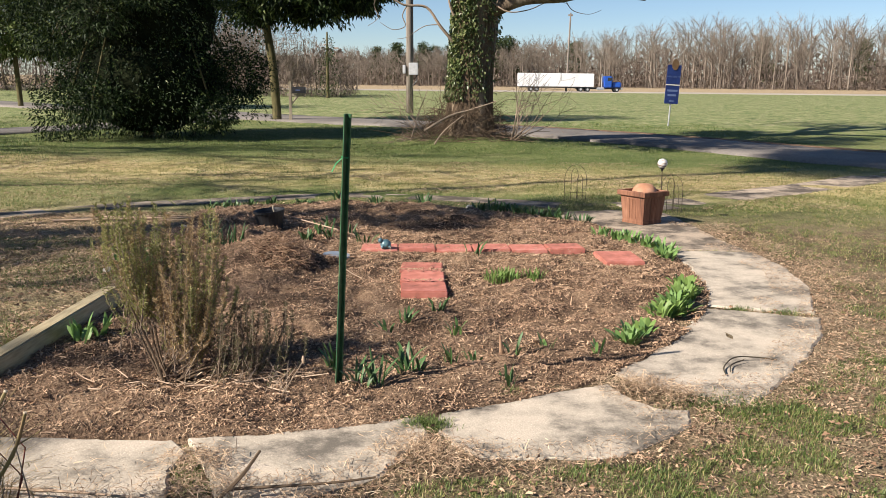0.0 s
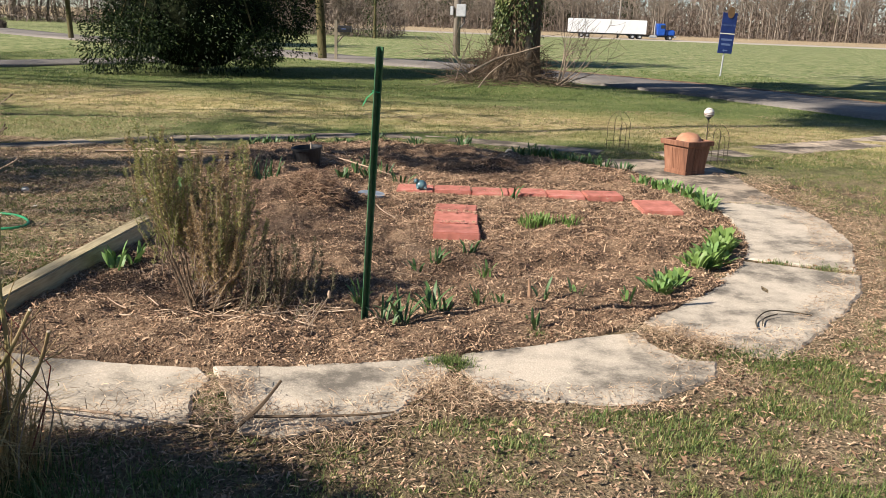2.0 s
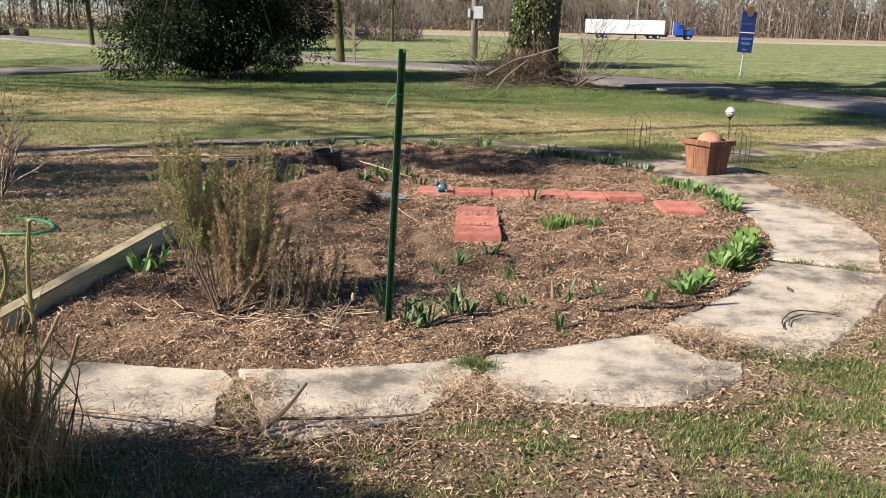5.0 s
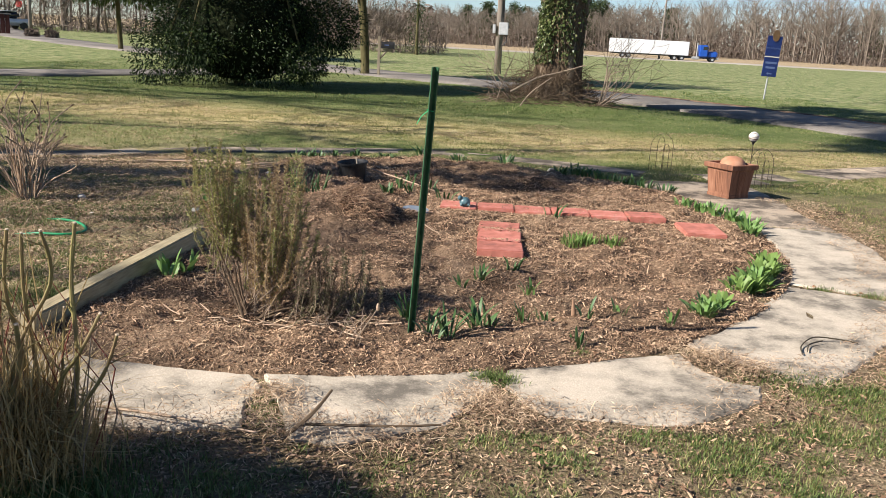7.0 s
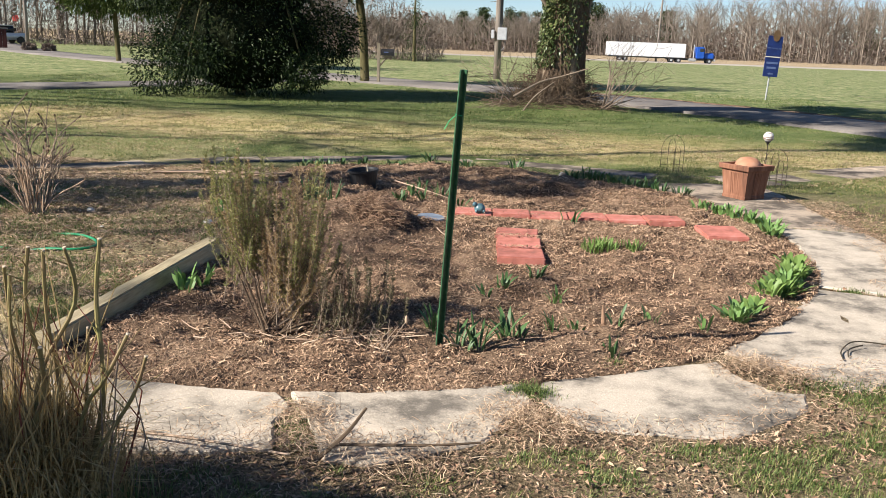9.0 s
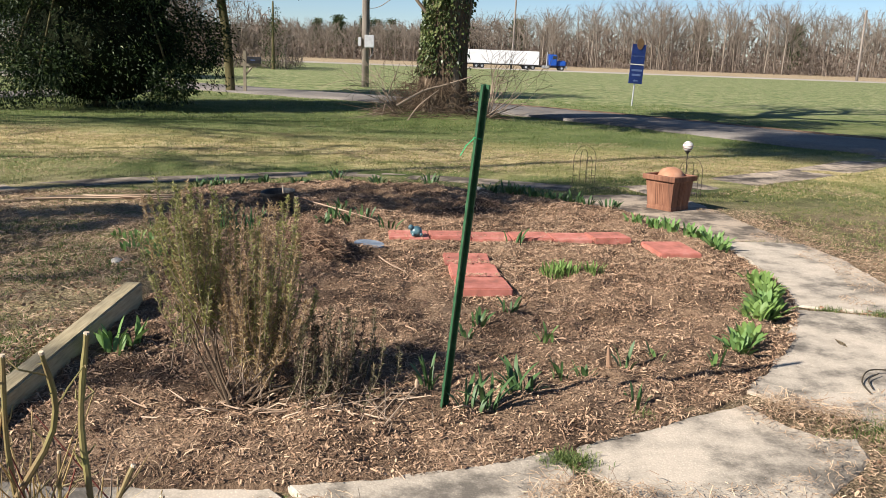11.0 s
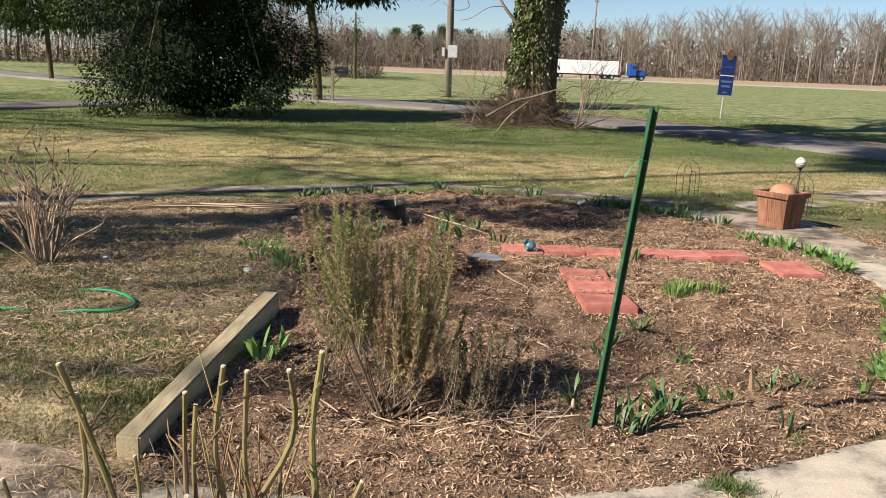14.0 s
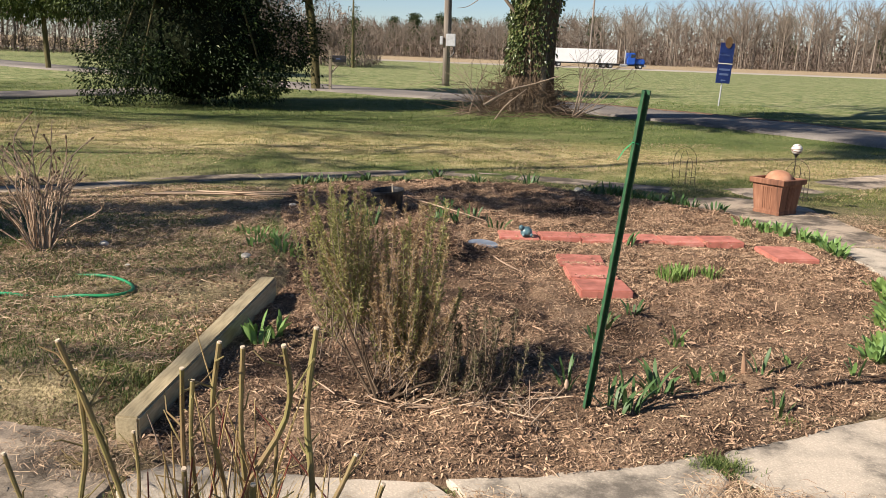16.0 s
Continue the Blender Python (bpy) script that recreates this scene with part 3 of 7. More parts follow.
BED = [tuple(p) for p in spline(BED_FRONT, 3)] + BED_BACK


def ground_z(x, y):
    """Height of the ground: level lawn, a slightly raised plot behind the timber, a mound in the bed."""
    x, y = np.asarray(x, float), np.asarray(y, float)
    line = -2.47 + (y - 3.6) * 0.05
    raised = 0.14 * smoothstep(0.0, 0.12, line - x) * smoothstep(3.75, 4.1, y + 0.12 * (x + 2.6)) * (1 - smoothstep(6.6, 9.6, y)) * (1 - 0.6 * smoothstep(4.0, 9.0, -x))
    soft = 0.13 * smoothstep(-2.05, -2.75, x) * smoothstep(5.5, 6.2, y) * (1 - smoothstep(6.8, 9.4, y))
    mound = 0.2 * np.exp(-(((x + 1.75) / 0.5) ** 2 + ((y - 6.75) / 0.5) ** 2)) + 0.09 * np.exp(-(((x + 2.2) / 0.6) ** 2 + ((y - 8.2) / 0.7) ** 2))
    rise = 0.07 * np.exp(-(((x + 0.3) / 1.4) ** 2 + ((y - 9.0) / 0.35) ** 2))
    bank = 0.22 * np.exp(-(((x + 0.07) / 1.6) ** 2 + ((y - 21.4) / 1.3) ** 2))
    bumps = 0.035 * (value_noise(x, y, 0.7, 1) - 0.5) + 0.018 * (value_noise(x, y, 3.1, 2) - 0.5)
    pile = 0.075 * smoothstep(0.6, 0.0, x - line) * (x > line) * smoothstep(3.5, 3.75, y) * (1 - smoothstep(5.4, 6.2, y))
    foot = 0.045 * np.exp(-(((x + 2.5) / 0.22) ** 2 + ((y - 3.53) / 0.1) ** 2))
    near = smoothstep(60, 25, np.hypot(x, y - 8))
    return np.maximum(raised, soft) + foot + pile + mound + rise + bank + bumps * near


xs = np.concatenate(([-2500, -1000, -500, -250, -150, -100, -70, -50, -38, -30, -24, -20, -17, -14.5], np.arange(-12.5, 10.01, 0.11),
                     [11.5, 13.5, 16, 20, 26, 34, 46, 65, 100, 160, 260, 500, 1000, 2500]))
ys = np.concatenate(([-2500, -800, -250, -80, -30, -12, -6, -3.5, -1.5], np.arange(0, 24.01, 0.11), [25, 26.5, 28.5, 31, 34, 38, 43, 50, 60, 75, 95, 120, 160, 220, 320, 600, 1200, 2500]))
gx, gy = np.meshgrid(xs, ys)
g = Geo()
nx, ny = len(xs), len(ys)
ii, jj = np.meshgrid(np.arange(nx - 1), np.arange(ny - 1))
a = (jj * nx + ii).ravel()
g.add(np.stack((gx, gy, ground_z(gx, gy)), -1).reshape(-1, 3), None, np.stack((a, a + 1, a + nx + 1, a + nx), 1))
put("ground", g, M_TURF, label="patchy winter lawn and flat farm field", category="ground", kind="structure", smooth=True)

# soil of the bed
bx, by = np.meshgrid(np.arange(-3.4, 1.95, 0.036), np.arange(3.4, 10.9, 0.036))
keep = inside(bx, by, BED)


def bed_z(x, y):
    """Top of the mulch: hummocks and clods, trodden level under the pavers."""
    x, y = np.asarray(x, float), np.asarray(y, float)
    e = edge_distance(x, y, BED)
    flat = np.zeros(x.shape)
    for x0, x1, y0, y1 in ((-1.0, 1.0, 7.35, 7.85), (-0.62, -0.12, 5.82, 7.0), (1.05, 1.5, 7.05, 7.6)):
        flat = np.maximum(flat, smoothstep(-0.1, 0.04, np.minimum(np.minimum(x - x0, x1 - x), np.minimum(y - y0, y1 - y))))
    rough = (value_noise(x, y, 2.3, 6) - 0.5) * 0.04 + (value_noise(x, y, 5, 4) - 0.5) * 0.05 + (value_noise(x, y, 12, 5) - 0.5) * 0.055
    return ground_z(x, y) + 0.016 + 0.034 * smoothstep(0, 0.3, e) + rough * (1 - 0.85 * flat) * (0.45 + 0.55 * smoothstep(0, 0.25, e))


bz = np.where(keep, bed_z(bx, by), ground_z(bx, by) - 0.05)
nbx, nby = bx.shape[1], bx.shape[0]
ii, jj = np.meshgrid(np.arange(nbx - 1), np.arange(nby - 1))
a = (jj * nbx + ii).ravel()
kf = keep.ravel()
ok = kf[a] | kf[a + 1] | kf[a + nbx] | kf[a + nbx + 1]
a = a[ok]
g = Geo()
g.add(np.stack((bx, by, bz), -1).reshape(-1, 3), None, np.stack((a, a + 1, a + nbx + 1, a + nbx), 1))
put("bed_soil", g, M_SOIL, label="dark crumbly soil of a rounded flower bed", category="soil", kind="structure", smooth=True)


def strip(name, line, width, z, mat, label, category, step=6, wob=0.0):
    """A road along a centre line, with a crowned top and its edges sunk in the turf."""
    c = spline(line, step)
    d = np.gradient(c, axis=0)
    d /= np.linalg.norm(d, axis=1, keepdims=True)
    nrm = np.stack((-d[:, 1], d[:, 0]), 1)
    w = np.broadcast_to(np.asarray(width, float), (len(c),))
    rows = []
    for s, dz in ((-1.04, -0.12), (-1, 0), (-0.5, 0.015), (0, 0.025), (0.5, 0.015), (1, 0), (1.04, -0.12)):
        j = (value_noise(np.arange(len(c)), np.full(len(c), s * 9.0), 0.7, 3) - 0.5) * wob if abs(s) >= 1 else 0
        xy = c + nrm * (s * w / 2 + np.sign(s) * j)[:, None]
        rows.append(np.stack((xy[:, 0], xy[:, 1], np.full(len(c), z + dz)), 1))
    v = np.stack(rows, 1).reshape(-1, 3)
    k = len(rows)
    q = [(i * k + j, i * k + j + 1, (i + 1) * k + j + 1, (i + 1) * k + j) for i in range(len(c) - 1) for j in range(k - 1)]
    geo = Geo()
    geo.add(v, None, q)
    return put(name, geo, mat, label=label, category=category, kind="structure", smooth=True), c


ROAD = [(24, 7), (15, 11.9), (10.3, 15.8), (7.0, 20.0), (5.5, 22.4), (3.7, 24.7), (1.2, 27.3), (-1.8, 29.8), (-5.6, 32.2), (-9.4, 35.0), (-13, 38.0), (-22, 43.5), (-38, 58.5), (-60, 88), (-120, 170)]
DRIVE = [(-40, -8), (-26, 6), (-18, 16.2), (-13.0, 23.0), (-10.5, 28.5), (-9.2, 34.5)]
_, road_line = strip("road", ROAD, 3.4, 0.05, M_ASPH, "worn grey asphalt lane curving past the lawn", "road", 10, 0.35)
_, drive_line = strip("driveway", DRIVE, 2.2, 0.045, M_ASPH, "narrow grey asphalt driveway", "road", 10, 0.25)
# Earth strip whose brown also stands in for shadow along the bank.
strip("road_verge", [(13.0, 15.9), (9.0, 20.2), (7.0, 23.1), (5.1, 25.6), (2.6, 28.2), (-0.6, 30.9)], 0.5, 0.05, M_SOIL, "bare eroded earth and painted bank shade along the far edge of the lane", "soil", 10, 0.6)
strip("highway", [(-400, 112), (-100, 115), (20, 115.5), (150, 114), (500, 110)], 9.0, 0.06, M_HIGHWAY, "pale highway across the fields", "road", 6)

# concrete walk round the bed, slab by slab
SLABS = [
    [(-2.4, 3.52), (-2.14, 3.5), (-1.71, 3.47), (-1.34, 3.49), (-1.25, 3.33), (-1.27, 3.18), (-1.2, 2.98), (-1.5, 2.9), (-1.78, 2.86), (-2.2, 2.84), (-2.42, 3.1)],
    [(-1.28, 3.5), (-1.0, 3.56), (-0.62, 3.67), (-0.28, 3.81), (-0.25, 3.6), (-0.31, 3.44), (-0.43, 3.18), (-0.6, 3.05), (-0.81, 2.93), (-0.99, 2.93), (-1.12, 3.2), (-1.19, 3.34)],
    [(-0.22, 3.85), (-0.06, 3.92), (0.14, 4.02), (0.48, 4.2), (0.68, 4.29), (0.76, 4.07), (0.85, 3.96), (1.02, 3.95), (0.98, 3.76), (0.72, 3.52), (0.58, 3.41), (0.43, 3.38), (0.18, 3.38), (0.01, 3.39), (-0.1, 3.5), (-0.18, 3.64)],
    [(0.7, 4.46), (0.98, 4.74), (1.27, 5.25), (1.45, 5.56), (1.6, 5.85), (1.72, 5.81), (2.07, 5.71), (2.34, 5.64), (2.16, 5.2), (1.98, 4.9), (1.78, 4.6), (1.57, 4.32), (1.36, 4.06), (1.24, 4.02), (1.14, 4.13), (0.95, 4.24)],
    [(1.65, 5.92), (1.8, 6.5), (1.86, 7.2), (1.82, 7.85), (2.2, 7.9), (2.62, 7.85), (2.68, 7.2), (2.6, 6.5), (2.35, 5.78), (2.0, 5.84)],
    [(1.81, 7.92), (1.66, 8.6), (1.35, 9.22), (1.0, 9.72), (1.15, 10.2), (1.7, 10.4), (2.35, 10.2), (2.45, 9.4), (2.5, 8.5), (2.6, 7.93), (2.2, 7.96)],
    [(-2.45, 3.5), (-2.5, 3.68), (-2.68, 3.72), (-3.1, 3.82), (-3.9, 4.1), (-4.0, 3.3), (-3.3, 3.0), (-2.75, 2.85), (-2.46, 3.05)],
]
WALK = spline([(-11, 5.2), (-8.5, 7.0), (-7, 8.1), (-5.5, 9.2), (-4.3, 10.3), (-2.6, 11.2), (-1.4, 11.45), (0.1, 11.15), (1.15, 10.8)], 6)
WALK_EAST = spline([(1.9, 10.75), (2.7, 11.15), (3.9, 12.15), (5.2, 13.1), (6.9, 14.6), (8.2, 15.9)], 6)


def cut_strip(line, width, n):
    """Slab outlines along a line."""
    idx = np.linspace(0, len(line) - 1, n + 1).astype(int)
    d = np.gradient(line, axis=0)
    d /= np.linalg.norm(d, axis=1, keepdims=True)
    nrm = np.stack((-d[:, 1], d[:, 0]), 1) * width / 2
    res = []
    for i, j in zip(idx[:-1], idx[1:]):
        seg, nn, dd = line[i:j + 1].copy(), nrm[i:j + 1], d[i:j + 1]
        seg[0] += dd[0] * 0.012
        seg[-1] -= dd[-1] * 0.012
        res.append([tuple(p) for p in seg + nn] + [tuple(p) for p in (seg - nn)[::-1]])
    return res


paving = thing("garden_walk", "cracked weathered exposed-aggregate concrete garden walk", "path", kind="structure")


def slab_mesh(outline, top, thick=0.07):
    """A cast slab with a crumbled edge."""
    p = np.asarray(outline, float)
    fine = []
    for k in range(len(p)):
        u, w = p[k], p[(k + 1) % len(p)]
        n = max(1, int(np.linalg.norm(w - u) / 0.035))
        fine += [u + (w - u) * s / n for s in range(n)]
    fine = np.array(fine)
    t = np.roll(fine, -1, 0) - np.roll(fine, 1, 0)
    t /= np.linalg.norm(t, axis=1, keepdims=True) + 1e-9
    out = np.stack((t[:, 1], -t[:, 0]), 1)
    area = np.sum(fine[:, 0] * np.roll(fine[:, 1], -1) - fine[:, 1] * np.roll(fine[:, 0], -1))
    out *= 1 if area > 0 else -1
    j = (value_noise(fine[:, 0], fine[:, 1], 5, 8) - 0.5) * 0.03 + (value_noise(fine[:, 0], fine[:, 1], 22, 9) - 0.5) * 0.024
    fine = fine + out * j[:, None]
    bm = bmesh.new()
    top_v = [bm.verts.new((x, y, top)) for x, y in fine - out * 0.012]
    rim = [bm.verts.new((x, y, top - 0.01)) for x, y in fine]
    low = [bm.verts.new((x, y, top - thick)) for x, y in fine]
    bm.faces.new(top_v)
    n = len(fine)
    for ring, nxt in ((top_v, rim), (rim, low)):
        for k in range(n):
            bm.faces.new((ring[k], ring[(k + 1) % n], nxt[(k + 1) % n], nxt[k]))
    bmesh.ops.triangulate(bm, faces=[f for f in bm.faces if len(f.verts) > 4])
    return bm


ALL_SLABS = SLABS + cut_strip(WALK, 0.44, 11) + cut_strip(WALK_EAST, 0.75, 6)
for k, o in enumerate(ALL_SLABS):
    zz = 0.016 + 0.008 * lattice(k, 3.0, 1) - (0.012 if 7 <= k else 0)
    cx, cy = np.mean(np.array(o), 0)
    put("slab", slab_mesh(o, zz + 0.8 * float(ground_z(cx, cy)) * (k >= 7)), M_CONC if k < 5 else M_CONCDIRTSHADE if 6 <= k < 18 else M_CONCOLD, paving)


def on_slab(x, y):
    r = np.zeros(np.shape(x), bool)
    for o in ALL_SLABS:
        r |= inside(x, y, o)
    return r


def on_road(x, y):
    return (edge_distance(x, y, [tuple(p) for p in road_line], False) < 1.8) | (edge_distance(x, y, [tuple(p) for p in drive_line], False) < 1.2)


# ---- grass, mulch and litter ----
def lawn(x, y):
    return ~inside(x, y, BED) & (edge_distance(x, y, BED) > 0.05) & ~on_slab(x, y) & ~on_road(x, y)


def patch(x, y):
    """0 where the turf is bare or dry, 1 where it is lush."""
    return np.clip(0.5 + 1.25 * (value_noise(x, y, 0.9, 11) * 0.25 + value_noise(x, y, 2.9, 12) * 0.42 + value_noise(x, y, 7.5, 13) * 0.33 - 0.5), 0, 1)


# outer edge of the walk, where dead grass gathers
OUTER = [(-2.2, 2.83), (-1.75, 2.84), (-1.05, 2.94), (-0.72, 2.98), (-0.36, 3.16), (-0.2, 3.32), (0.3, 3.38), (0.7, 3.46), (0.95, 3.7), (0.8, 4.05), (0.72, 4.3), (0.95, 4.15), (1.3, 4.08),
         (1.65, 4.33), (2.0, 4.8), (2.28, 5.3), (2.45, 5.9), (2.68, 6.6), (2.74, 7.4), (2.62, 8.2), (2.5, 9.2)]


def turf(x, y):
    """Lawn clear of the litter along the walk."""
    return lawn(x, y) & (edge_distance(x, y, OUTER, False) > 0.03 + 0.16 * value_noise(x, y, 3.0, 41))


g, gt = Geo(), Geo()
for x0, x1, y0, y1, n, h, w, far in ((-3.2, 3.6, 1.6, 4.6, 46000, 0.026, 0.0034, False), (1.0, 7.0, 4.0, 12.5, 66000, 0.03, 0.0055, True), (-8.0, -2.2, 3.5, 11.5, 46000, 0.034, 0.006, True),
                                     (-12.0, 9.0, 10.5, 20.0, 180000, 0.036, 0.008, True), (-17, 9.0, 19.0, 33.0, 90000, 0.05, 0.013, True), (-22, -8, 5.0, 20.0, 40000, 0.05, 0.013, True)):
    x, y = up_to("", n, x0, x1, y0, y1, turf)
    k = rng.random(len(x)) < 0.04 + 2.4 * np.clip(patch(x, y) - 0.36, 0, 1) + 0.45 * smoothstep(7, 11, y)
    x, y = x[k], y[k]
    hh = h * rng.uniform(0.5, 1.5, len(x)) * (0.6 + 0.7 * patch(x, y))
    wide = y + 0.12 * x + 2.5 * (value_noise(x, y, 0.5, 95) - 0.5)
    dry = smoothstep(10.2, 11.4, wide) * (1 - smoothstep(13.6, 16.0, wide))
    green = rng.random(len(x)) < np.where(y > 10.0, 0.5 + 0.4 * smoothstep(15.0, 17.0, y) - 0.42 * dry, 0.25)
    for ge, q in ((g, ~green), (gt, green)):
        blades(ge, np.stack((x[q], y[q], ground_z(x[q], y[q]) - 0.004), 1), hh[q], w * rng.uniform(0.7, 1.3, q.sum()), rng.uniform(0.35, 0.97, q.sum()), None, far)
# tufts: blades fanning out of one crown, mostly green, some dry
for x0, x1, y0, y1, n, h, cut, m in ((-3.0, 3.6, 1.8, 4.8, 30000, 0.033, 0.47, 11), (1.2, 6.5, 4.0, 12.0, 13500, 0.036, 0.42, 9), (-7.0, -2.4, 3.6, 10.5, 8500, 0.04, 0.47, 9)):
    x, y = up_to("", n, x0, x1, y0, y1, lambda x, y: turf(x, y) & (patch(x, y) > cut - 0.1 + 0.2 * rng.random(len(x))))
    dry = rng.random(len(x)) < 0.2 + 0.35 * value_noise(x, y, 2.3, 57)
    for ge, q in ((g, dry), (gt, ~dry)):
        x_, y_ = x[q], y[q]
        a = rng.uniform(0, 2 * np.pi, (len(x_), m))
        ro = rng.uniform(0.0, 0.024, (len(x_), m))
        px, py = (x_[:, None] + ro * np.cos(a)).ravel(), (y_[:, None] + ro * np.sin(a)).ravel()
        hh = (h * rng.uniform(0.5, 1.4, len(x_)))[:, None] * rng.uniform(0.5, 1.1, (len(x_), m))
        blades(ge, np.stack((px, py, ground_z(px, py) - 0.004), 1), hh.ravel(), rng.uniform(0.0032, 0.006, px.shape), rng.uniform(0.5, 0.98, px.shape), a.ravel() - np.pi / 2, True)
put("lawn_grass", g, M_BLADE, label="short winter lawn grass, part green and part straw-coloured", category="grass", kind="stuff")

g = gt
x, y = up_to("", 90000, -2.4, 3.4, 2.0, 6.0, lambda x, y: turf(x, y) & (patch(x, y) > 0.55 + 0.1 * rng.random(len(x))))
x2, y2 = up_to("", 42000, -5.2, -2.55, 3.9, 7.6, lambda x, y: lawn(x, y) & (value_noise(x, y, 1.9, 22) * 0.65 + value_noise(x, y, 6, 23) * 0.35 > 0.45 + 0.1 * rng.random(len(x))))
x, y = np.concatenate((x, x2)), np.concatenate((y, y2))
blades(g, np.stack((x, y, ground_z(x, y) - 0.004), 1), rng.uniform(0.018, 0.05, len(x)), rng.uniform(0.003, 0.0052, len(x)), rng.uniform(0.45, 0.98, len(x)))
# weeds in the joints of the walk
for cx, cy, r, n in ((-0.26, 3.72, 0.06, 420), (1.85, 5.83, 0.05, 160), (2.15, 5.75, 0.06, 200), (1.12, 4.05, 0.1, 420), (1.35, 4.02, 0.12, 500), (0.18, 4.15, 0.05, 120), (-2.3, 3.0, 0.2, 700), (-0.24, 3.7, 0.05, 420)):
    px, py = rng.normal(cx, r, n), rng.normal(cy, r * 0.7, n)
    blades(g, np.stack((px, py, np.full(n, 0.01)), 1), rng.uniform(0.012, 0.045, n), 0.0035, rng.uniform(0.3, 0.95, n))
put("green_tufts", g, M_GREEN, label="fresh green grass tufts and weeds", category="grass", kind="stuff")

g = Geo()
x, y = up_to("", 310000, -3.3, 1.9, 3.5, 10.8, lambda x, y: inside(x, y, BED) & (rng.random(len(x)) < np.clip(1.9 * (0.5 * value_noise(x, y, 1.4, 31) + 0.5 * value_noise(x, y, 6.5, 32)) - 0.15, 0.1, 1) * (1 - 0.45 * smoothstep(6, 10, y))))
chips(g, np.stack((x, y, bed_z(x, y) + 0.004), 1), rng.gamma(1.5, 0.0105, len(x)) * (0.7 + 0.08 * y) + 0.006, rng.gamma(2.6, 0.0013, len(x)) * (0.75 + 0.08 * y) + 0.001, 0.5)
# bits of bark and dirt kicked out over the grass edge
x, y = up_to("", 150000, -3.0, 4.2, 1.8, 9.0, lambda x, y: lawn(x, y) & (rng.random(len(x)) < 0.9 * np.exp(-edge_distance(x, y, OUTER, False) / 0.3) + (0.75 - 0.5 * (y > 5)) * smoothstep(0.56, 0.38, patch(x, y))))
chips(g, np.stack((x, y, ground_z(x, y) + 0.008), 1), rng.gamma(1.2, 0.009, len(x)) + 0.005, rng.gamma(3.0, 0.0018, len(x)) + 0.0012, 0.4)
put("mulch", g, M_CHIP, label="brown shredded bark mulch on the bed", category="mulch", kind="stuff")

g = Geo()
x, y = up_to("", 34000, -3.3, 1.9, 3.5, 10.8, lambda x, y: inside(x, y, BED) & (value_noise(x, y, 1.3, 33) * 0.6 + value_noise(x, y, 4.0, 34) * 0.4 > 0.35 + 0.3 * rng.random(len(x))))
chips(g, np.stack((x, y, bed_z(x, y) + 0.008), 1), rng.gamma(2.2, 0.013, len(x)) + 0.015, rng.uniform(0.0016, 0.004, len(x)), 0.3)
# dead grass gathered along the outer edge and in the gaps of the walk
x, y = up_to("", 150000, -2.6, 3.2, 2.5, 9.4, lambda x, y: (edge_distance(x, y, OUTER, False) < 0.06 + 0.26 * value_noise(x, y, 3.0, 41) ** 1.3 * (1 + 0.8 * (x > 1.9))))
k = rng.random(len(x)) < 0.75
x, y = x[k], y[k]
chips(g, np.stack((x, y, ground_z(x, y) * 0.5 + 0.035 + rng.uniform(0, 0.015, len(x))), 1), rng.uniform(0.012, 0.05, len(x)), rng.uniform(0.0016, 0.0038, len(x)), 0.3)
for cx, cy, r, n in ((-1.16, 3.24, 0.075, 620), (-1.1, 3.02, 0.12, 700), (-0.28, 3.4, 0.09, 600), (-0.12, 3.32, 0.1, 500), (0.82, 4.2, 0.09, 700), (1.0, 4.08, 0.07, 400), (-1.55, 2.84, 0.25, 500), (-2.0, 2.86, 0.2, 500), (-0.7, 2.92, 0.16, 500), (-2.55, 3.5, 0.14, 900), (-2.75, 3.62, 0.2, 600)):
    px, py = rng.normal(cx, r, n), rng.normal(cy, r * 0.75, n)
    chips(g, np.stack((px, py, 0.045 + rng.uniform(0, 0.03, n)), 1), rng.uniform(0.025, 0.085, n), rng.uniform(0.0016, 0.0034, n), 0.35)
x, y = up_to("", 50000, -3.0, 4.5, 1.8, 9.0, lambda x, y: lawn(x, y) & (patch(x, y) < 0.3 + 0.35 * rng.random(len(x))))
chips(g, np.stack((x, y, ground_z(x, y) + 0.012), 1), rng.uniform(0.012, 0.045, len(x)), rng.uniform(0.0015, 0.0034, len(x)), 0.35)
x, y = up_to("", 40000, -10.0, 5.0, 10.6, 16.5, lambda x, y: lawn(x, y) & (value_noise(x, y, 0.8, 52) > 0.4))
chips(g, np.stack((x, y, ground_z(x, y) + 0.02), 1), rng.uniform(0.02, 0.055, len(x)), rng.uniform(0.003, 0.007, len(x)), 0.3)
x, y = up_to("", 120000, -6.5, -2.4, 3.8, 9.8, lambda x, y: lawn(x, y) & (value_noise(x, y, 1.3, 55) * 0.7 + 0.3 * value_noise(x, y, 4, 56) > 0.3 + 0.25 * rng.random(len(x))))
chips(g, np.stack((x, y, ground_z(x, y) + 0.012), 1), rng.gamma(2.5, 0.014, len(x)) + 0.012, rng.uniform(0.002, 0.006, len(x)), 0.35)
put("dead_grass", g, M_STRAW, label="matted straw-coloured dead grass and thatch", category="dead grass", kind="stuff")

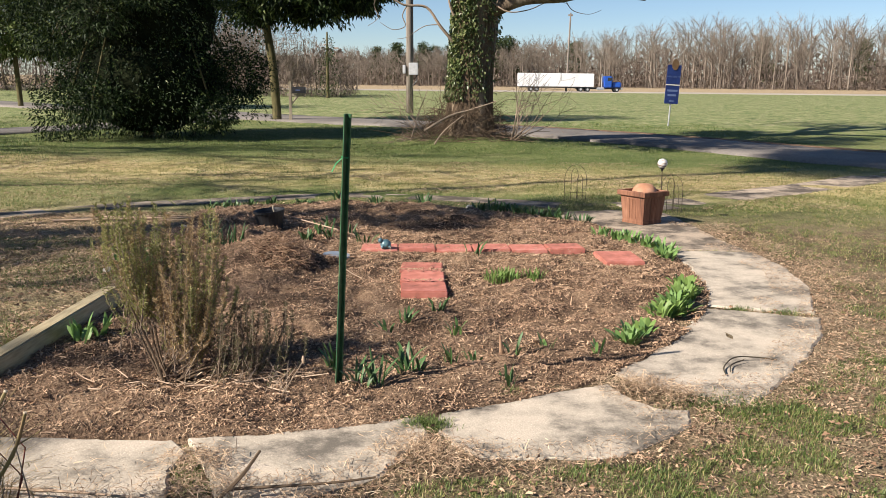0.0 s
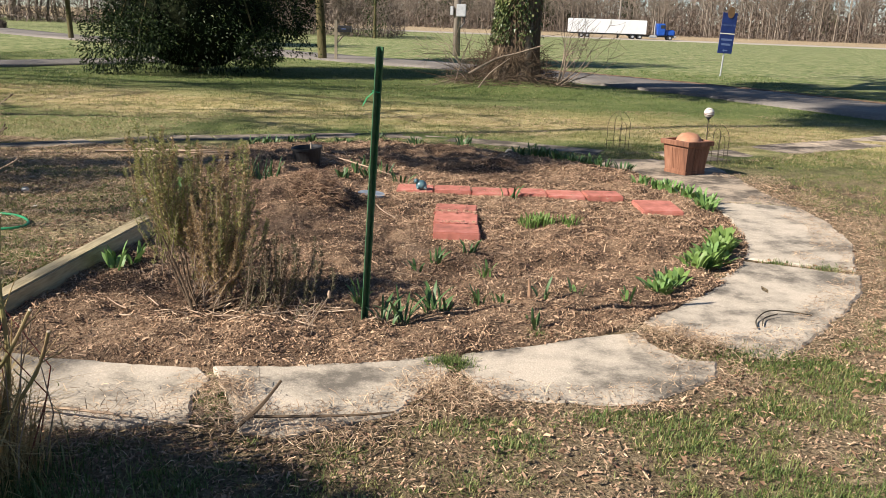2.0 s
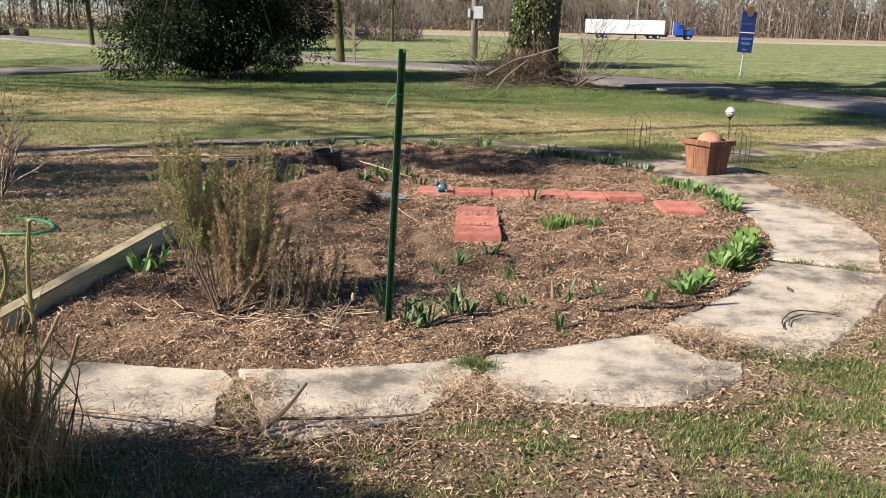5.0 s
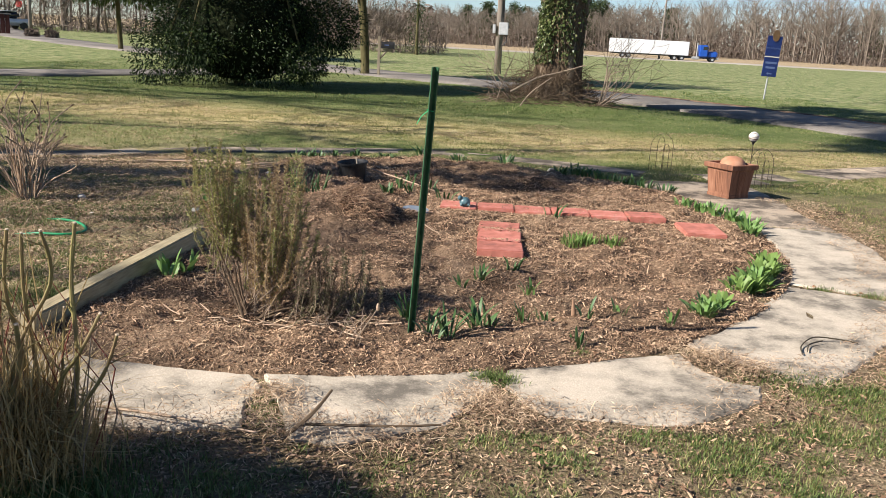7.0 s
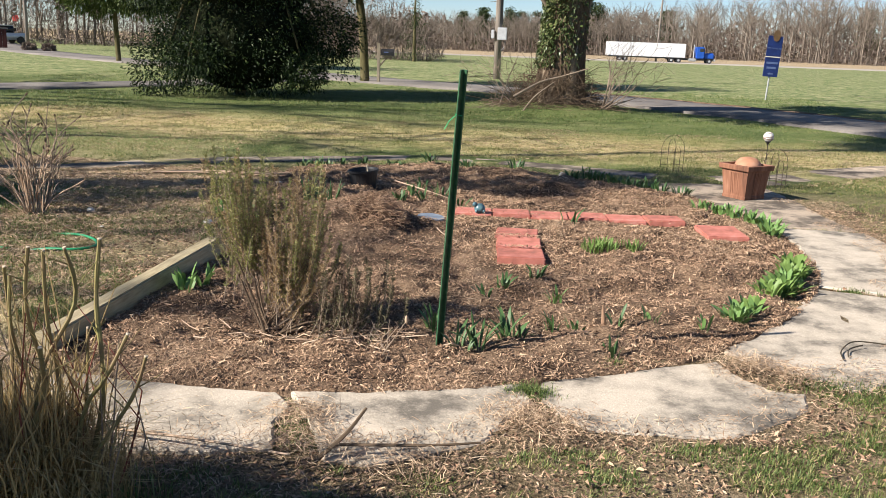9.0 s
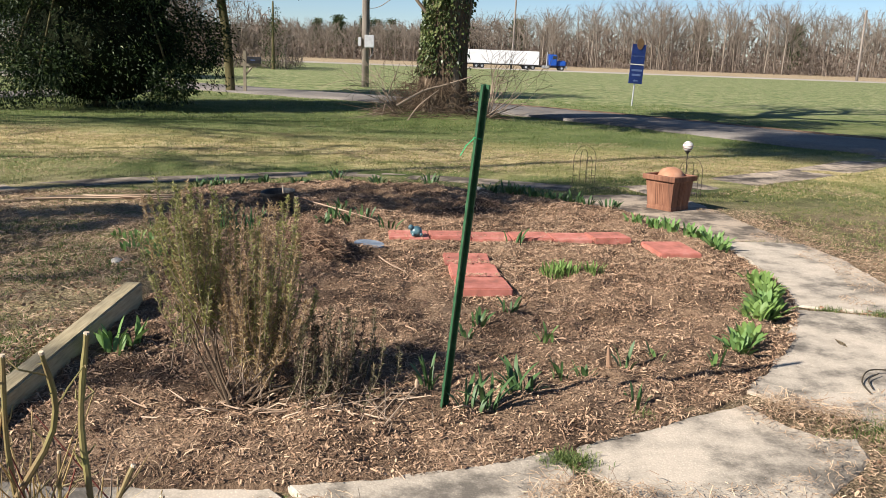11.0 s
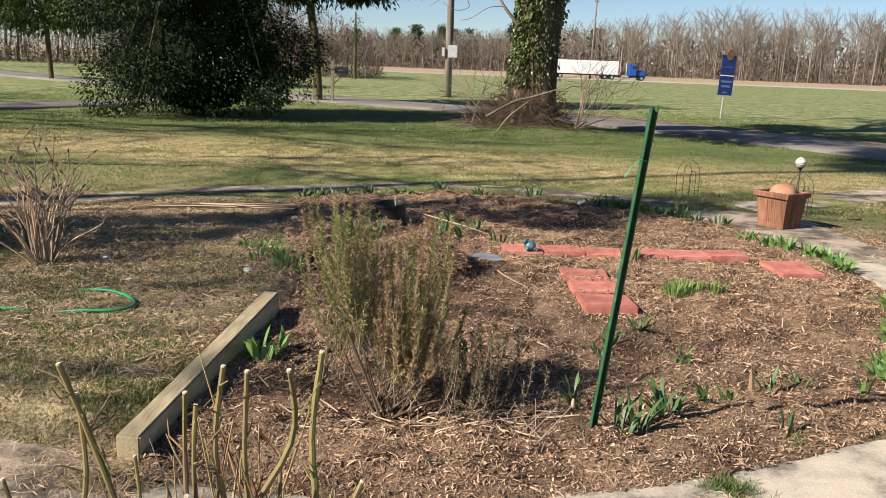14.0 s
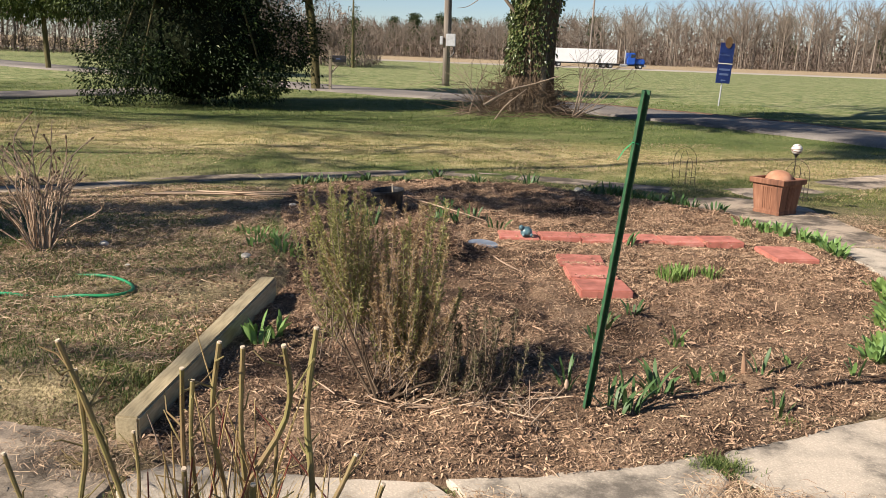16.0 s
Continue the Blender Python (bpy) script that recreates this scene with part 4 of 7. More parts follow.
g = Geo()
x, y = up_to("", 5200, -3.0, 4.0, 1.9, 6.5, lambda x, y: lawn(x, y) & (patch(x, y) < 0.35 + 0.4 * rng.random(len(x))))
x2, y2 = up_to("", 260, -5.0, -2.5, 3.9, 9.0, lambda x, y: lawn(x, y))
x3, y3 = up_to("", 9000, -2.6, 1.8, 3.5, 9.5, lambda x, y: inside(x, y, BED) & (value_noise(x, y, 2.0, 91) > 0.25 + 0.5 * rng.random(len(x))))
x, y = np.concatenate((x, x2, x3)), np.concatenate((y, y2, y3))
o = np.stack((rng.normal(0, 1, len(x)), rng.normal(0, 1, len(x)), rng.uniform(0, 0.5, len(x))), 1)
bed = inside(x, y, BED)
size = np.where(bed, 0.7, 1.0)
leaves(g, np.stack((x, y, np.where(bed, bed_z(x, y) + 0.008, ground_z(x, y) + 0.022)), 1), o * np.where(bed, 0.75, 1.0)[:, None], rng.uniform(0.012, 0.045, len(x)) * size, rng.uniform(0.007, 0.022, len(x)) * size, 0.5, 0.1)
put("fallen_leaves", g, M_DEADLEAF, label="curled brown fallen leaves", category="leaves", kind="stuff")

# ---- the bed's furniture ----


def paver(name, x, y, turn, lx, ly, h=0.055, z=0.0, tilt=0.0):
    bm = bevel_box(-lx / 2, lx / 2, -ly / 2, ly / 2, -0.03, h, 0.008, 2)
    return put(name, bm, M_PAVER, label="flat red concrete paver lying on the mulch", category="paver", group="red pavers", at=pose(x, y, z, tilt, 0, turn))


for k in range(6):
    paver("paver", -0.83 + k * 0.334, 7.55 + (0.0, 0.02, 0.01, 0.05, 0.07, 0.12)[k], (3, 5, 3, 6, 5, 8)[k], 0.325, 0.27, 0.055, 0.03 + 0.007 * (k % 2), (1, -1, 2, 0, 1, -1)[k])
for k in range(3):
    paver("paver", -0.365 - 0.025 * k, 6.03 + k * 0.355, 4 - 2 * k, 0.335, 0.325, 0.055, 0.04 - 0.006 * k, (-2, 1, 2)[k])
paver("paver", 1.275, 7.33, 6, 0.345, 0.42, 0.05, 0.024, 1)
g = Geo()
for cx, cy, wx, wy, n in ((-0.38, 6.21, 0.13, 0.02, 150), (-0.4, 6.56, 0.13, 0.03, 260), (-0.4, 6.72, 0.14, 0.1, 60), (0.0, 7.45, 0.8, 0.03, 220), (0.1, 7.66, 0.6, 0.09, 70)):
    px, py = rng.normal(cx, wx, n), rng.normal(cy, wy, n)
    chips(g, np.stack((px, py, 0.1 + rng.uniform(0, 0.008, n)), 1), rng.uniform(0.008, 0.03, n), rng.uniform(0.003, 0.008, n), 0.3)
put("spilt_mulch", g, M_CHIP, label="bits of bark spilt over the red pavers", category="mulch", kind="stuff")

timber = put("timber_edging", bevel_box(-0.047, 0.047, 0, 1.86, -0.1, 0.212, 0.008, 2), M_TIMBER, label="weathered square timber edging the bed", category="timber", at=pose(-2.488, 3.59, -0.05, 1.6, 0, -2.9))

# steel stake
stake = thing("garden_stake", "leaning green enamelled steel garden stake", "stake")
tip = np.array((-0.622, 3.869, 1.416))
ax = Vector(tip - np.array((-0.718, 4.11, 0.0)))
m = Matrix.Translation(Vector((-0.718, 4.11, 0.0))) @ ax.to_track_quat("Z", "Y").to_matrix().to_4x4() @ pose(0, 0, 0, 0, 0, 200)
L = ax.length
g = Geo()
prof = [(-0.019, 0.012), (-0.013, 0.012), (-0.009, -0.004), (0.009, -0.004), (0.013, 0.012), (0.019, 0.012), (0.019, 0.0095), (0.0145, 0.0095), (0.011, -0.007), (-0.011, -0.007), (-0.0145, 0.0095), (-0.019, 0.0095)]
v = [(x, y, z) for z in (-0.2, L) for x, y in prof]
g.add(v, None, [(k, (k + 1) % 12, 12 + (k + 1) % 12, 12 + k) for k in range(12)] + [(12, 13, 14, 22), (12, 22, 23, 12)][:1] + [(14, 15, 21, 22), (15, 16, 20, 21), (16, 17, 18, 19)])
put("post", g, M_STAKE, stake, at=m)
for k in range(7):
    g = Geo()
    z = 0.16 + k * 0.2
    box(g, -0.006, 0.006, -0.014, -0.007, z, z + 0.018)
    put("lug", g, M_STAKE, stake, at=m)
g = Geo()
zr = L - 0.2
tube(g, [(0.0, -0.012, zr), (0.022, 0.0, zr + 0.005), (0.0, 0.016, zr), (-0.02, 0.002, zr - 0.004), (0.0, -0.012, zr), (0.035, -0.02, zr - 0.03), (0.05, -0.03, zr - 0.07)], 0.0022, 4)
put("tie", g, M_RIBBON, stake, "bright green plastic tie", at=m)

# planter
planter = thing("planter", "square terracotta-coloured planter with a ribbed side on the walk", "planter", at=pose(1.92, 9.5, 0.02, 0, 0, 37) @ Matrix.Diagonal((0.88, 0.88, 1.08, 1)))


def ring_profile(geo, rows):
    """Square rings of (half side, height), joined."""
    v = [(sx * s, sy * s, z) for s, z in rows for sx, sy in ((-1, -1), (1, -1), (1, 1), (-1, 1))]
    geo.add(v, None, [(i * 4 + j, i * 4 + (j + 1) % 4, i * 4 + 4 + (j + 1) % 4, i * 4 + 4 + j) for i in range(len(rows) - 1) for j in range(4)])


g = Geo()
ring_profile(g, [(0.0, 0.02), (0.155, 0.02), (0.16, 0.0), (0.172, 0.0), (0.174, 0.03), (0.168, 0.034), (0.196, 0.285), (0.19, 0.285), (0.165, 0.1), (0.0, 0.1)])
put("body", g, M_TERRA, planter)
g = Geo()
ring_profile(g, [(0.186, 0.285), (0.222, 0.285), (0.226, 0.29), (0.228, 0.33), (0.222, 0.336), (0.192, 0.336), (0.188, 0.33), (0.186, 0.285)])
put("rim", g, M_TERRA, planter)
for sgn in range(4):
    for k in range(5):
        g = Geo()
        u = -0.052 + k * 0.026
        s0, s1 = 0.168, 0.193
        v = [(u * 0.92 - 0.006, -s0, 0.05), (u * 0.92 + 0.006, -s0, 0.05), (u + 0.006, -s1 - 0.001, 0.26), (u - 0.006, -s1 - 0.001, 0.26), (u * 0.92, -s0 - 0.006, 0.055), (u, -s1 - 0.006, 0.255)]
        g.add(v, [(0, 1, 4), (2, 3, 5)], [(0, 4, 5, 3), (1, 2, 5, 4)])
        put("rib", g, M_TERRA, planter, at=pose(0, 0, 0, 0, 0, 90 * sgn))
g = Geo()
lathe(g, [(0.135, 0.0), (0.135, 0.02), (0.128, 0.06), (0.11, 0.1), (0.08, 0.128), (0.04, 0.142), (0.001, 0.146)], 28)
put("upturned_pot", g, M_CLAY, label="rounded terracotta pot upturned in the planter", category="pot", at=pose(1.94, 9.53, 0.31) @ Matrix.Diagonal((1.08, 1.08, 1.0, 1)), smooth=True)

# glass ball on a stem
ballst = thing("garden_globe", "white and brown swirled glass ball on a thin stem", "garden ornament", at=pose(2.19, 9.82, 0))
g = Geo()
tube(g, [(0, 0, -0.1), (0.005, 0, 0.3), (0.0, 0, 0.6)], 0.005, 6)
put("stem", g, M_WIRE, ballst)
g = Geo()
lathe(g, [(0.006, 0.56), (0.018, 0.585), (0.034, 0.6), (0.03, 0.606)], 14)
put("cup", g, M_BLACKMETAL, ballst)
g = Geo()
lathe(g, [(0.056 * math.sin(t), 0.65 - 0.056 * math.cos(t)) for t in np.linspace(0.02, math.pi - 0.02, 16)], 24)
put("ball", g, M_WHITE, ballst, smooth=True)
for k in range(5):
    g = Geo()
    t = np.linspace(0, 2 * np.pi * 0.95, 28)
    lat = 0.45 * np.sin(t * 0.5 + k) + (k - 2) * 0.4
    p = np.stack((np.cos(t) * np.cos(lat), np.sin(t) * np.cos(lat), np.sin(lat)), 1) * 0.0548
    tube(g, p + np.array((0, 0, 0.65)), 0.0038, 5)
    put("swirl", g, M_BROWN, ballst)


def wire_arch(x, y, turn, h=0.48, w=0.3):
    e = thing("wire_border", "rusty bent-wire arched border fence pushed into the turf", "garden fence", at=pose(x, y, 0, 0, 0, turn), group="wire borders")

    def arch(x0, x1, z0, top):
        c, r = (x0 + x1) / 2, (x1 - x0) / 2
        pts = [(x0, 0, -0.06), (x0, 0, z0)] + [(c - r * math.cos(t), 0, z0 + (top - z0) * math.sin(t)) for t in np.linspace(0.15, math.pi - 0.15, 11)] + [(x1, 0, z0), (x1, 0, -0.06)]
        ge = Geo()
        tube(ge, pts, 0.0035, 5)
        put("wire", ge, M_WIRE, e)

    arch(-w / 2, w / 2, h * 0.62, h)
    arch(-w / 5, w / 9, h * 0.68, h * 0.9)
    arch(w / 14, w / 3, h * 0.5, h * 0.72)
    ge = Geo()
    tube(ge, [(-w / 2, 0, 0.1), (0, 0.002, 0.11), (w / 2, 0, 0.1)], 0.003, 4)
    put("cross_wire", ge, M_WIRE, e)


wire_arch(1.41, 11.32, 12)
wire_arch(2.47, 10.45, -20, 0.46, 0.26)

# nursery pot, saucer lid, figurine, hose, stones, sticks
potx, poty = -1.97, 8.26
nursery = thing("nursery_pot", "black plastic nursery pot tipped on the mulch", "pot", at=pose(potx, poty, float(bed_z(potx, poty)) - 0.02, 2, -4, 0) @ Matrix.Diagonal((0.98, 0.98, 0.88, 1)))
g = Geo()
lathe(g, [(0.001, 0.0), (0.12, 0.0), (0.145, 0.19), (0.155, 0.19), (0.155, 0.215), (0.147, 0.215), (0.14, 0.19), (0.115, 0.02), (0.001, 0.02)], 26)
put("body", g, M_POT, nursery, smooth=False)
g = Geo()
tube(g, [(0.06, 0.02, 0.03), (0.05, -0.02, 0.2), (0.05, -0.03, 0.27)], 0.008, 6)
put("stub", g, M_CUT, nursery, "pale cut stem end")
g = Geo()
tube(g, [(-1.98, 8.6, 0.22), (-1.7, 8.35, 0.19), (-1.3, 8.15, 0.13), (-1.1, 8.1, 0.08)], [0.007, 0.007, 0.006, 0.004], 5)
put("loose_stick", g, M_DRYSTEM, label="pale dry stick resting on the mulch", category="stick")
g = Geo()
lathe(g, [(0.001, 0.0), (0.13, 0.0), (0.145, 0.012), (0.142, 0.026), (0.12, 0.022), (0.001, 0.02)], 28)
put("saucer", g, M_BLUEGREY, label="pale blue-grey plastic saucer half buried in mulch", category="saucer", at=pose(-1.13, 6.92, float(bed_z(-1.13, 6.92)) + 0.02, 3, 4, 0) @ Matrix.Diagonal((0.78, 0.7, 0.8, 1)), smooth=False)

g = Geo()
lathe(g, [(0.001, -0.045), (0.035, -0.042), (0.058, -0.02), (0.062, 0.005), (0.05, 0.035), (0.028, 0.055), (0.001, 0.06)], 18)
lathe(g, [(0.001, 0.0), (0.022, 0.01), (0.028, 0.03), (0.02, 0.05), (0.001, 0.058)], 12, (-0.055, -0.02, 0.02))
lathe(g, [(0.001, -0.02), (0.016, -0.01), (0.018, 0.01), (0.001, 0.02)], 10, (0.05, -0.04, -0.02))
lathe(g, [(0.001, -0.02), (0.016, -0.01), (0.018, 0.01), (0.001, 0.02)], 10, (-0.03, -0.055, -0.02))
put("figurine", g, M_TEAL, label="small glazed teal garden figurine on the pavers", category="figurine", at=pose(-0.77, 7.47, 0.12) @ Matrix.Diagonal((0.8, 0.8, 0.8, 1)), smooth=True)

hose_pts = spline([(-5.6, 5.6, 0.0), (-4.9, 5.9, 0.0), (-4.2, 5.86, 0), (-3.7, 5.62, 0), (-3.3, 5.45, 0), (-3.12, 5.25, 0), (-3.2, 5.1, 0), (-3.6, 5.08, 0), (-4.1, 5.0, 0), (-4.8, 4.9, 0), (-5.8, 4.9, 0)], 8)
hose_pts[:, 2] = ground_z(hose_pts[:, 0], hose_pts[:, 1]) + 0.016 - (0.014 + 0.016 * np.sin(hose_pts[:, 0] * 9 + hose_pts[:, 1] * 4)) * smoothstep(-3.3, -3.6, hose_pts[:, 0]) - 0.06 * smoothstep(-3.7, -4.1, hose_pts[:, 0])
g = Geo()
tube(g, hose_pts, 0.009, 8)
put("garden_hose", g, M_HOSE, label="bright green garden hose lying in the grass", category="hose", smooth=True)


def stone(x, y, r, z):
    bm = bmesh.new()
    bmesh.ops.create_icosphere(bm, subdivisions=2, radius=r)
    for v in bm.verts:
        n = noise.noise(v.co * (1.6 / r) * 0.6 + Vector((x, y, 0)))
        v.co *= 1 + 0.35 * n
        v.co.z *= 0.55
    put("stone", bm, M_STONE, label="pale rough stone lying in the grass", category="stone", group="stones", at=pose(x, y, z + r * 0.25, 0, 0, x * 90))


for sx, sy, sr in ((-3.73, 6.28, 0.034), (-2.7, 6.1, 0.036), (-3.35, 5.75, 0.018), (-0.25, 4.2, 0.03), (-0.19, 4.23, 0.022), (0.0, 10.45, 0.05), (-2.85, 8.3, 0.04)):
    stone(sx, sy, sr, float(ground_z(sx, sy)) + 0.01)


def stick(pts, r, label="long dry pale stalk lying on the ground", mat=M_DRYSTEM):
    p = spline([(x, y, float(ground_z(x, y)) + z) for x, y, z in pts], 5)
    ge = Geo()
    tube(ge, p, np.linspace(r, r * 0.6, len(p)), 5)
    put("dry_stalk", ge, mat, label=label, category="stick", group="dry stalks")


stick([(-4.45, 8.9, 0.04), (-3.9, 9.05, 0.05), (-3.1, 9.2, 0.03)], 0.013)
stick([(-4.0, 9.15, 0.05), (-3.4, 9.1, 0.06), (-2.75, 9.3, 0.04)], 0.012)
stick([(-4.3, 9.05, 0.04), (-3.6, 9.3, 0.05), (-3.0, 9.45, 0.04)], 0.009)
stick([(-1.05, 6.7, 0.05), (-0.98, 6.55, 0.06), (-0.86, 6.42, 0.05)], 0.006)
stick([(-1.9, 2.95, 0.06), (-1.5, 2.9, 0.07), (-1.1, 2.86, 0.06)], 0.007)
stick([(-0.95, 2.95, 0.07), (-0.6, 3.0, 0.07), (-0.42, 3.07, 0.06)], 0.007, "thin dark twig on the edge of the walk", M_VINE)
stick([(-1.02, 2.9, 0.02), (-0.92, 2.98, 0.1), (-0.86, 3.06, 0.17)], 0.01, "short dead stub beside the walk", M_VINE)
g = Geo()
tube(g, spline([(1.33, 4.42, 0.03), (1.36, 4.55, 0.033), (1.45, 4.66, 0.05), (1.58, 4.7, 0.04), (1.7, 4.69, 0.03)], 6), 0.0038, 6)
tube(g, spline([(1.37, 4.47, 0.03), (1.41, 4.58, 0.035), (1.5, 4.65, 0.04)], 6), 0.0035, 5)
put("wire_loop", g, M_WIRE, label="bent dark wire lying on the walk", category="wire")

# ---- bulbs and clumps ----


def arch_leaf(geo, p, az, length, width, lean, segs=5, fold=0.3, twist=0.0):
    """A strap leaf that rises and bends over."""
    f, s = np.array((math.cos(az), math.sin(az), 0)), np.array((-math.sin(az + twist), math.cos(az + twist), 0))
    v = []
    for k in range(segs + 1):
        t = k / segs
        c = p + f * (length * lean * t ** 1.7) + np.array((0, 0, 1)) * length * (t - 0.42 * lean * t * t)
        w = width * (0.5 + 1.3 * t) * (1 - t) ** 0.5 if k < segs else 0.0
        v += [c - s * w / 2 + f * 0, c - np.array((0, 0, fold * w * 0.5)) - f * fold * w * 0.5, c + s * w / 2]
    q = [(k * 3 + j, k * 3 + j + 1, k * 3 + j + 4, k * 3 + j + 3) for k in range(segs) for j in (0, 1)]
    geo.add(v, None, q)


LEAF_BANK = {}


def leaf_mesh(mat, k):
    """A few leaf shapes of unit length, shared by all leaves of one kind."""
    key = (mat.name, k)
    if key not in LEAF_BANK:
        ge = Geo()
        arch_leaf(ge, np.zeros(3), 0.0, 1.0, 1.0, (0.15, 0.3, 0.45, 0.6, 0.8, 1.0)[k], 6, (0.05, 0.08, 0.04)[k % 3], 0.0)
        LEAF_BANK[key] = ge.mesh("leaf", mat, True)
    return LEAF_BANK[key]


def clump(name, x, y, n, length, width, mat, label, lean=0.5, spread=0.06, group="", category="plant"):
    z = float(bed_z(x, y) if inside(np.array([x]), np.array([y]), BED)[0] else ground_z(x, y))
    e = thing(name, label, category, pose(x, y, z - 0.012), group)
    for _ in range(n):
        a = rng.uniform(0, 360)
        r = spread * math.sqrt(rng.random())
        ln_ = length * rng.uniform(0.65, 1.2)
        k = int(np.clip(round((lean * rng.uniform(0.3, 1.5) - 0.15) / 0.17), 0, 5))
        w = width * rng.uniform(0.75, 1.25)
        m = pose(r * math.cos(radians(a)), r * math.sin(radians(a)), 0, rng.normal(0, 8), 0, a + rng.normal(0, 28)) @ Matrix.Diagonal((ln_, w, ln_, 1))
        put("leaf", leaf_mesh(mat, k), mat, e, at=m)
    return e


TUL = "clump of broad fresh green bulb leaves in mulch"
for x, y, n, s in ((1.22, 5.5, 14, 0.12), (1.3, 5.6, 20, 0.135), (1.37, 5.73, 20, 0.14), (1.43, 5.86, 20, 0.135), (1.5, 6.0, 18, 0.135), (1.54, 6.15, 18, 0.13), (1.59, 6.3, 16, 0.13), (1.61, 6.46, 14, 0.11), (1.42, 5.68, 12, 0.12),
                   (0.9, 4.97, 16, 0.135), (0.98, 5.06, 12, 0.12), (1.05, 5.16, 14, 0.11)):
    clump("tulip", x, y, int(n * 1.5), s * 0.95, 0.036, M_LILY if (x * 37 + y * 11) % 1 < 0.7 else M_TULIP, TUL, 0.6, 0.07, "tulips edging the walk")
for x, y, n, s in ((1.3, 8.57, 12, 0.13), (1.42, 8.45, 10, 0.11), (1.5, 8.38, 10, 0.12), (1.57, 8.25, 13, 0.13), (1.66, 8.05, 14, 0.14), (1.72, 7.9, 12, 0.13), (1.76, 7.75, 14, 0.14), (1.74, 7.58, 14, 0.14), (1.71, 7.42, 16, 0.15)):
    clump("tulip", x, y, int(n * 1.5), s, 0.034, M_TULIP, TUL, 0.5, 0.08, "tulips edging the walk")
for x, y in ((-3.15, 10.2), (-3.02, 10.27), (-2.9, 10.32), (-2.7, 10.4), (-2.45, 10.45), (-2.05, 10.5), (-1.6, 10.5), (-1.15, 10.5), (-0.55, 10.35), (0.12, 10.2), (0.3, 10.06), (0.4, 10.0), (0.5, 9.94), (0.58, 9.88), (0.66, 9.82), (0.73, 9.76), (0.8, 9.7), (0.92, 9.55), (1.02, 9.42), (1.22, 9.15)):
    k = rng.integers(9, 16)
    clump("tulip", x, y, int(k * 1.6), rng.uniform(0.1, 0.16), 0.027, M_DAFF, "clump of dark green bulb leaves along the bed edge", 0.5, 0.09, "tulips at the back of the bed")
for x, y, n, s in ((-0.6, 4.06, 6, 0.19), (-0.52, 4.12, 7, 0.22), (-0.38, 4.27, 9, 0.2), (-0.33, 4.3, 6, 0.16), (-0.78, 4.35, 7, 0.2), (-0.14, 4.48, 5, 0.15), (-0.02, 4.5, 5, 0.13), (0.2, 4.62, 3, 0.16), (0.4, 4.75, 4, 0.1), (0.68, 4.72, 4, 0.12),
                   (0.15, 4.22, 4, 0.13), (-0.12, 5.0, 6, 0.12), (-0.45, 5.35, 7, 0.14), (-0.25, 5.55, 7, 0.12), (-0.55, 5.05, 5, 0.1)):
    clump("bulb_sprout", x, y, int(n * 1.6), s * 0.9, 0.02, M_TULIP if (x * 31 + y * 17) % 1 < 0.35 else M_DAFF, "small clump of upright bulb leaves in the mulch", 0.55, 0.045, "bulb sprouts")
for x, y in ((-2.3, 4.72), (-2.24, 4.62), (-2.2, 4.78)):
    clump("tulip", x, y, 9, 0.15, 0.034, M_TULIP, "clump of broad bulb leaves beside the timber", 0.45, 0.05, "tulips by the timber")
for x, y, s in ((0.17, 6.48, 0.14), (0.27, 6.53, 0.14), (0.47, 6.6, 0.12), (0.22, 6.6, 0.12)):
    clump("daylily", x, y, 60, s * 0.72, 0.011, M_LILY, "tuft of narrow yellow-green daylily leaves", 0.3, 0.09, "daylily tufts")
for x, y, n, s in ((-2.62, 6.6, 14, 0.17), (-2.78, 6.75, 12, 0.16), (-2.52, 6.35, 12, 0.17), (-2.9, 6.95, 8, 0.12), (-2.45, 6.25, 10, 0.15), (-2.7, 6.45, 10, 0.15)):
    clump("tulip", x, y, int(n * 1.2), s * 0.62, 0.024, M_TULIP, "clump of bulb leaves at the edge of the raised grass", 0.55, 0.09, "tulips by the raised grass")
for x, y in ((-2.1, 7.15), (-2.0, 7.05), (-2.2, 7.1)):
    clump("daffodil", x, y, 11, 0.24, 0.013, M_DAFF, "upright dark blue-green daffodil leaves", 0.3, 0.06, "daffodils on the mound")
for x, y in ((-1.5, 8.2), (-1.35, 8.0), (-1.2, 8.25), (-1.55, 7.75), (-1.0, 7.85), (0.0, 7.35), (-1.45, 8.6)):
    clump("bulb_sprout", x, y, 9, 0.14, 0.024, M_DAFF, "small clump of dark green leaves in the mulch", 0.5, 0.08, "sprouts behind the pavers")
deadp = thing("dead_perennial", "low dead perennial with brown stems", "plant")
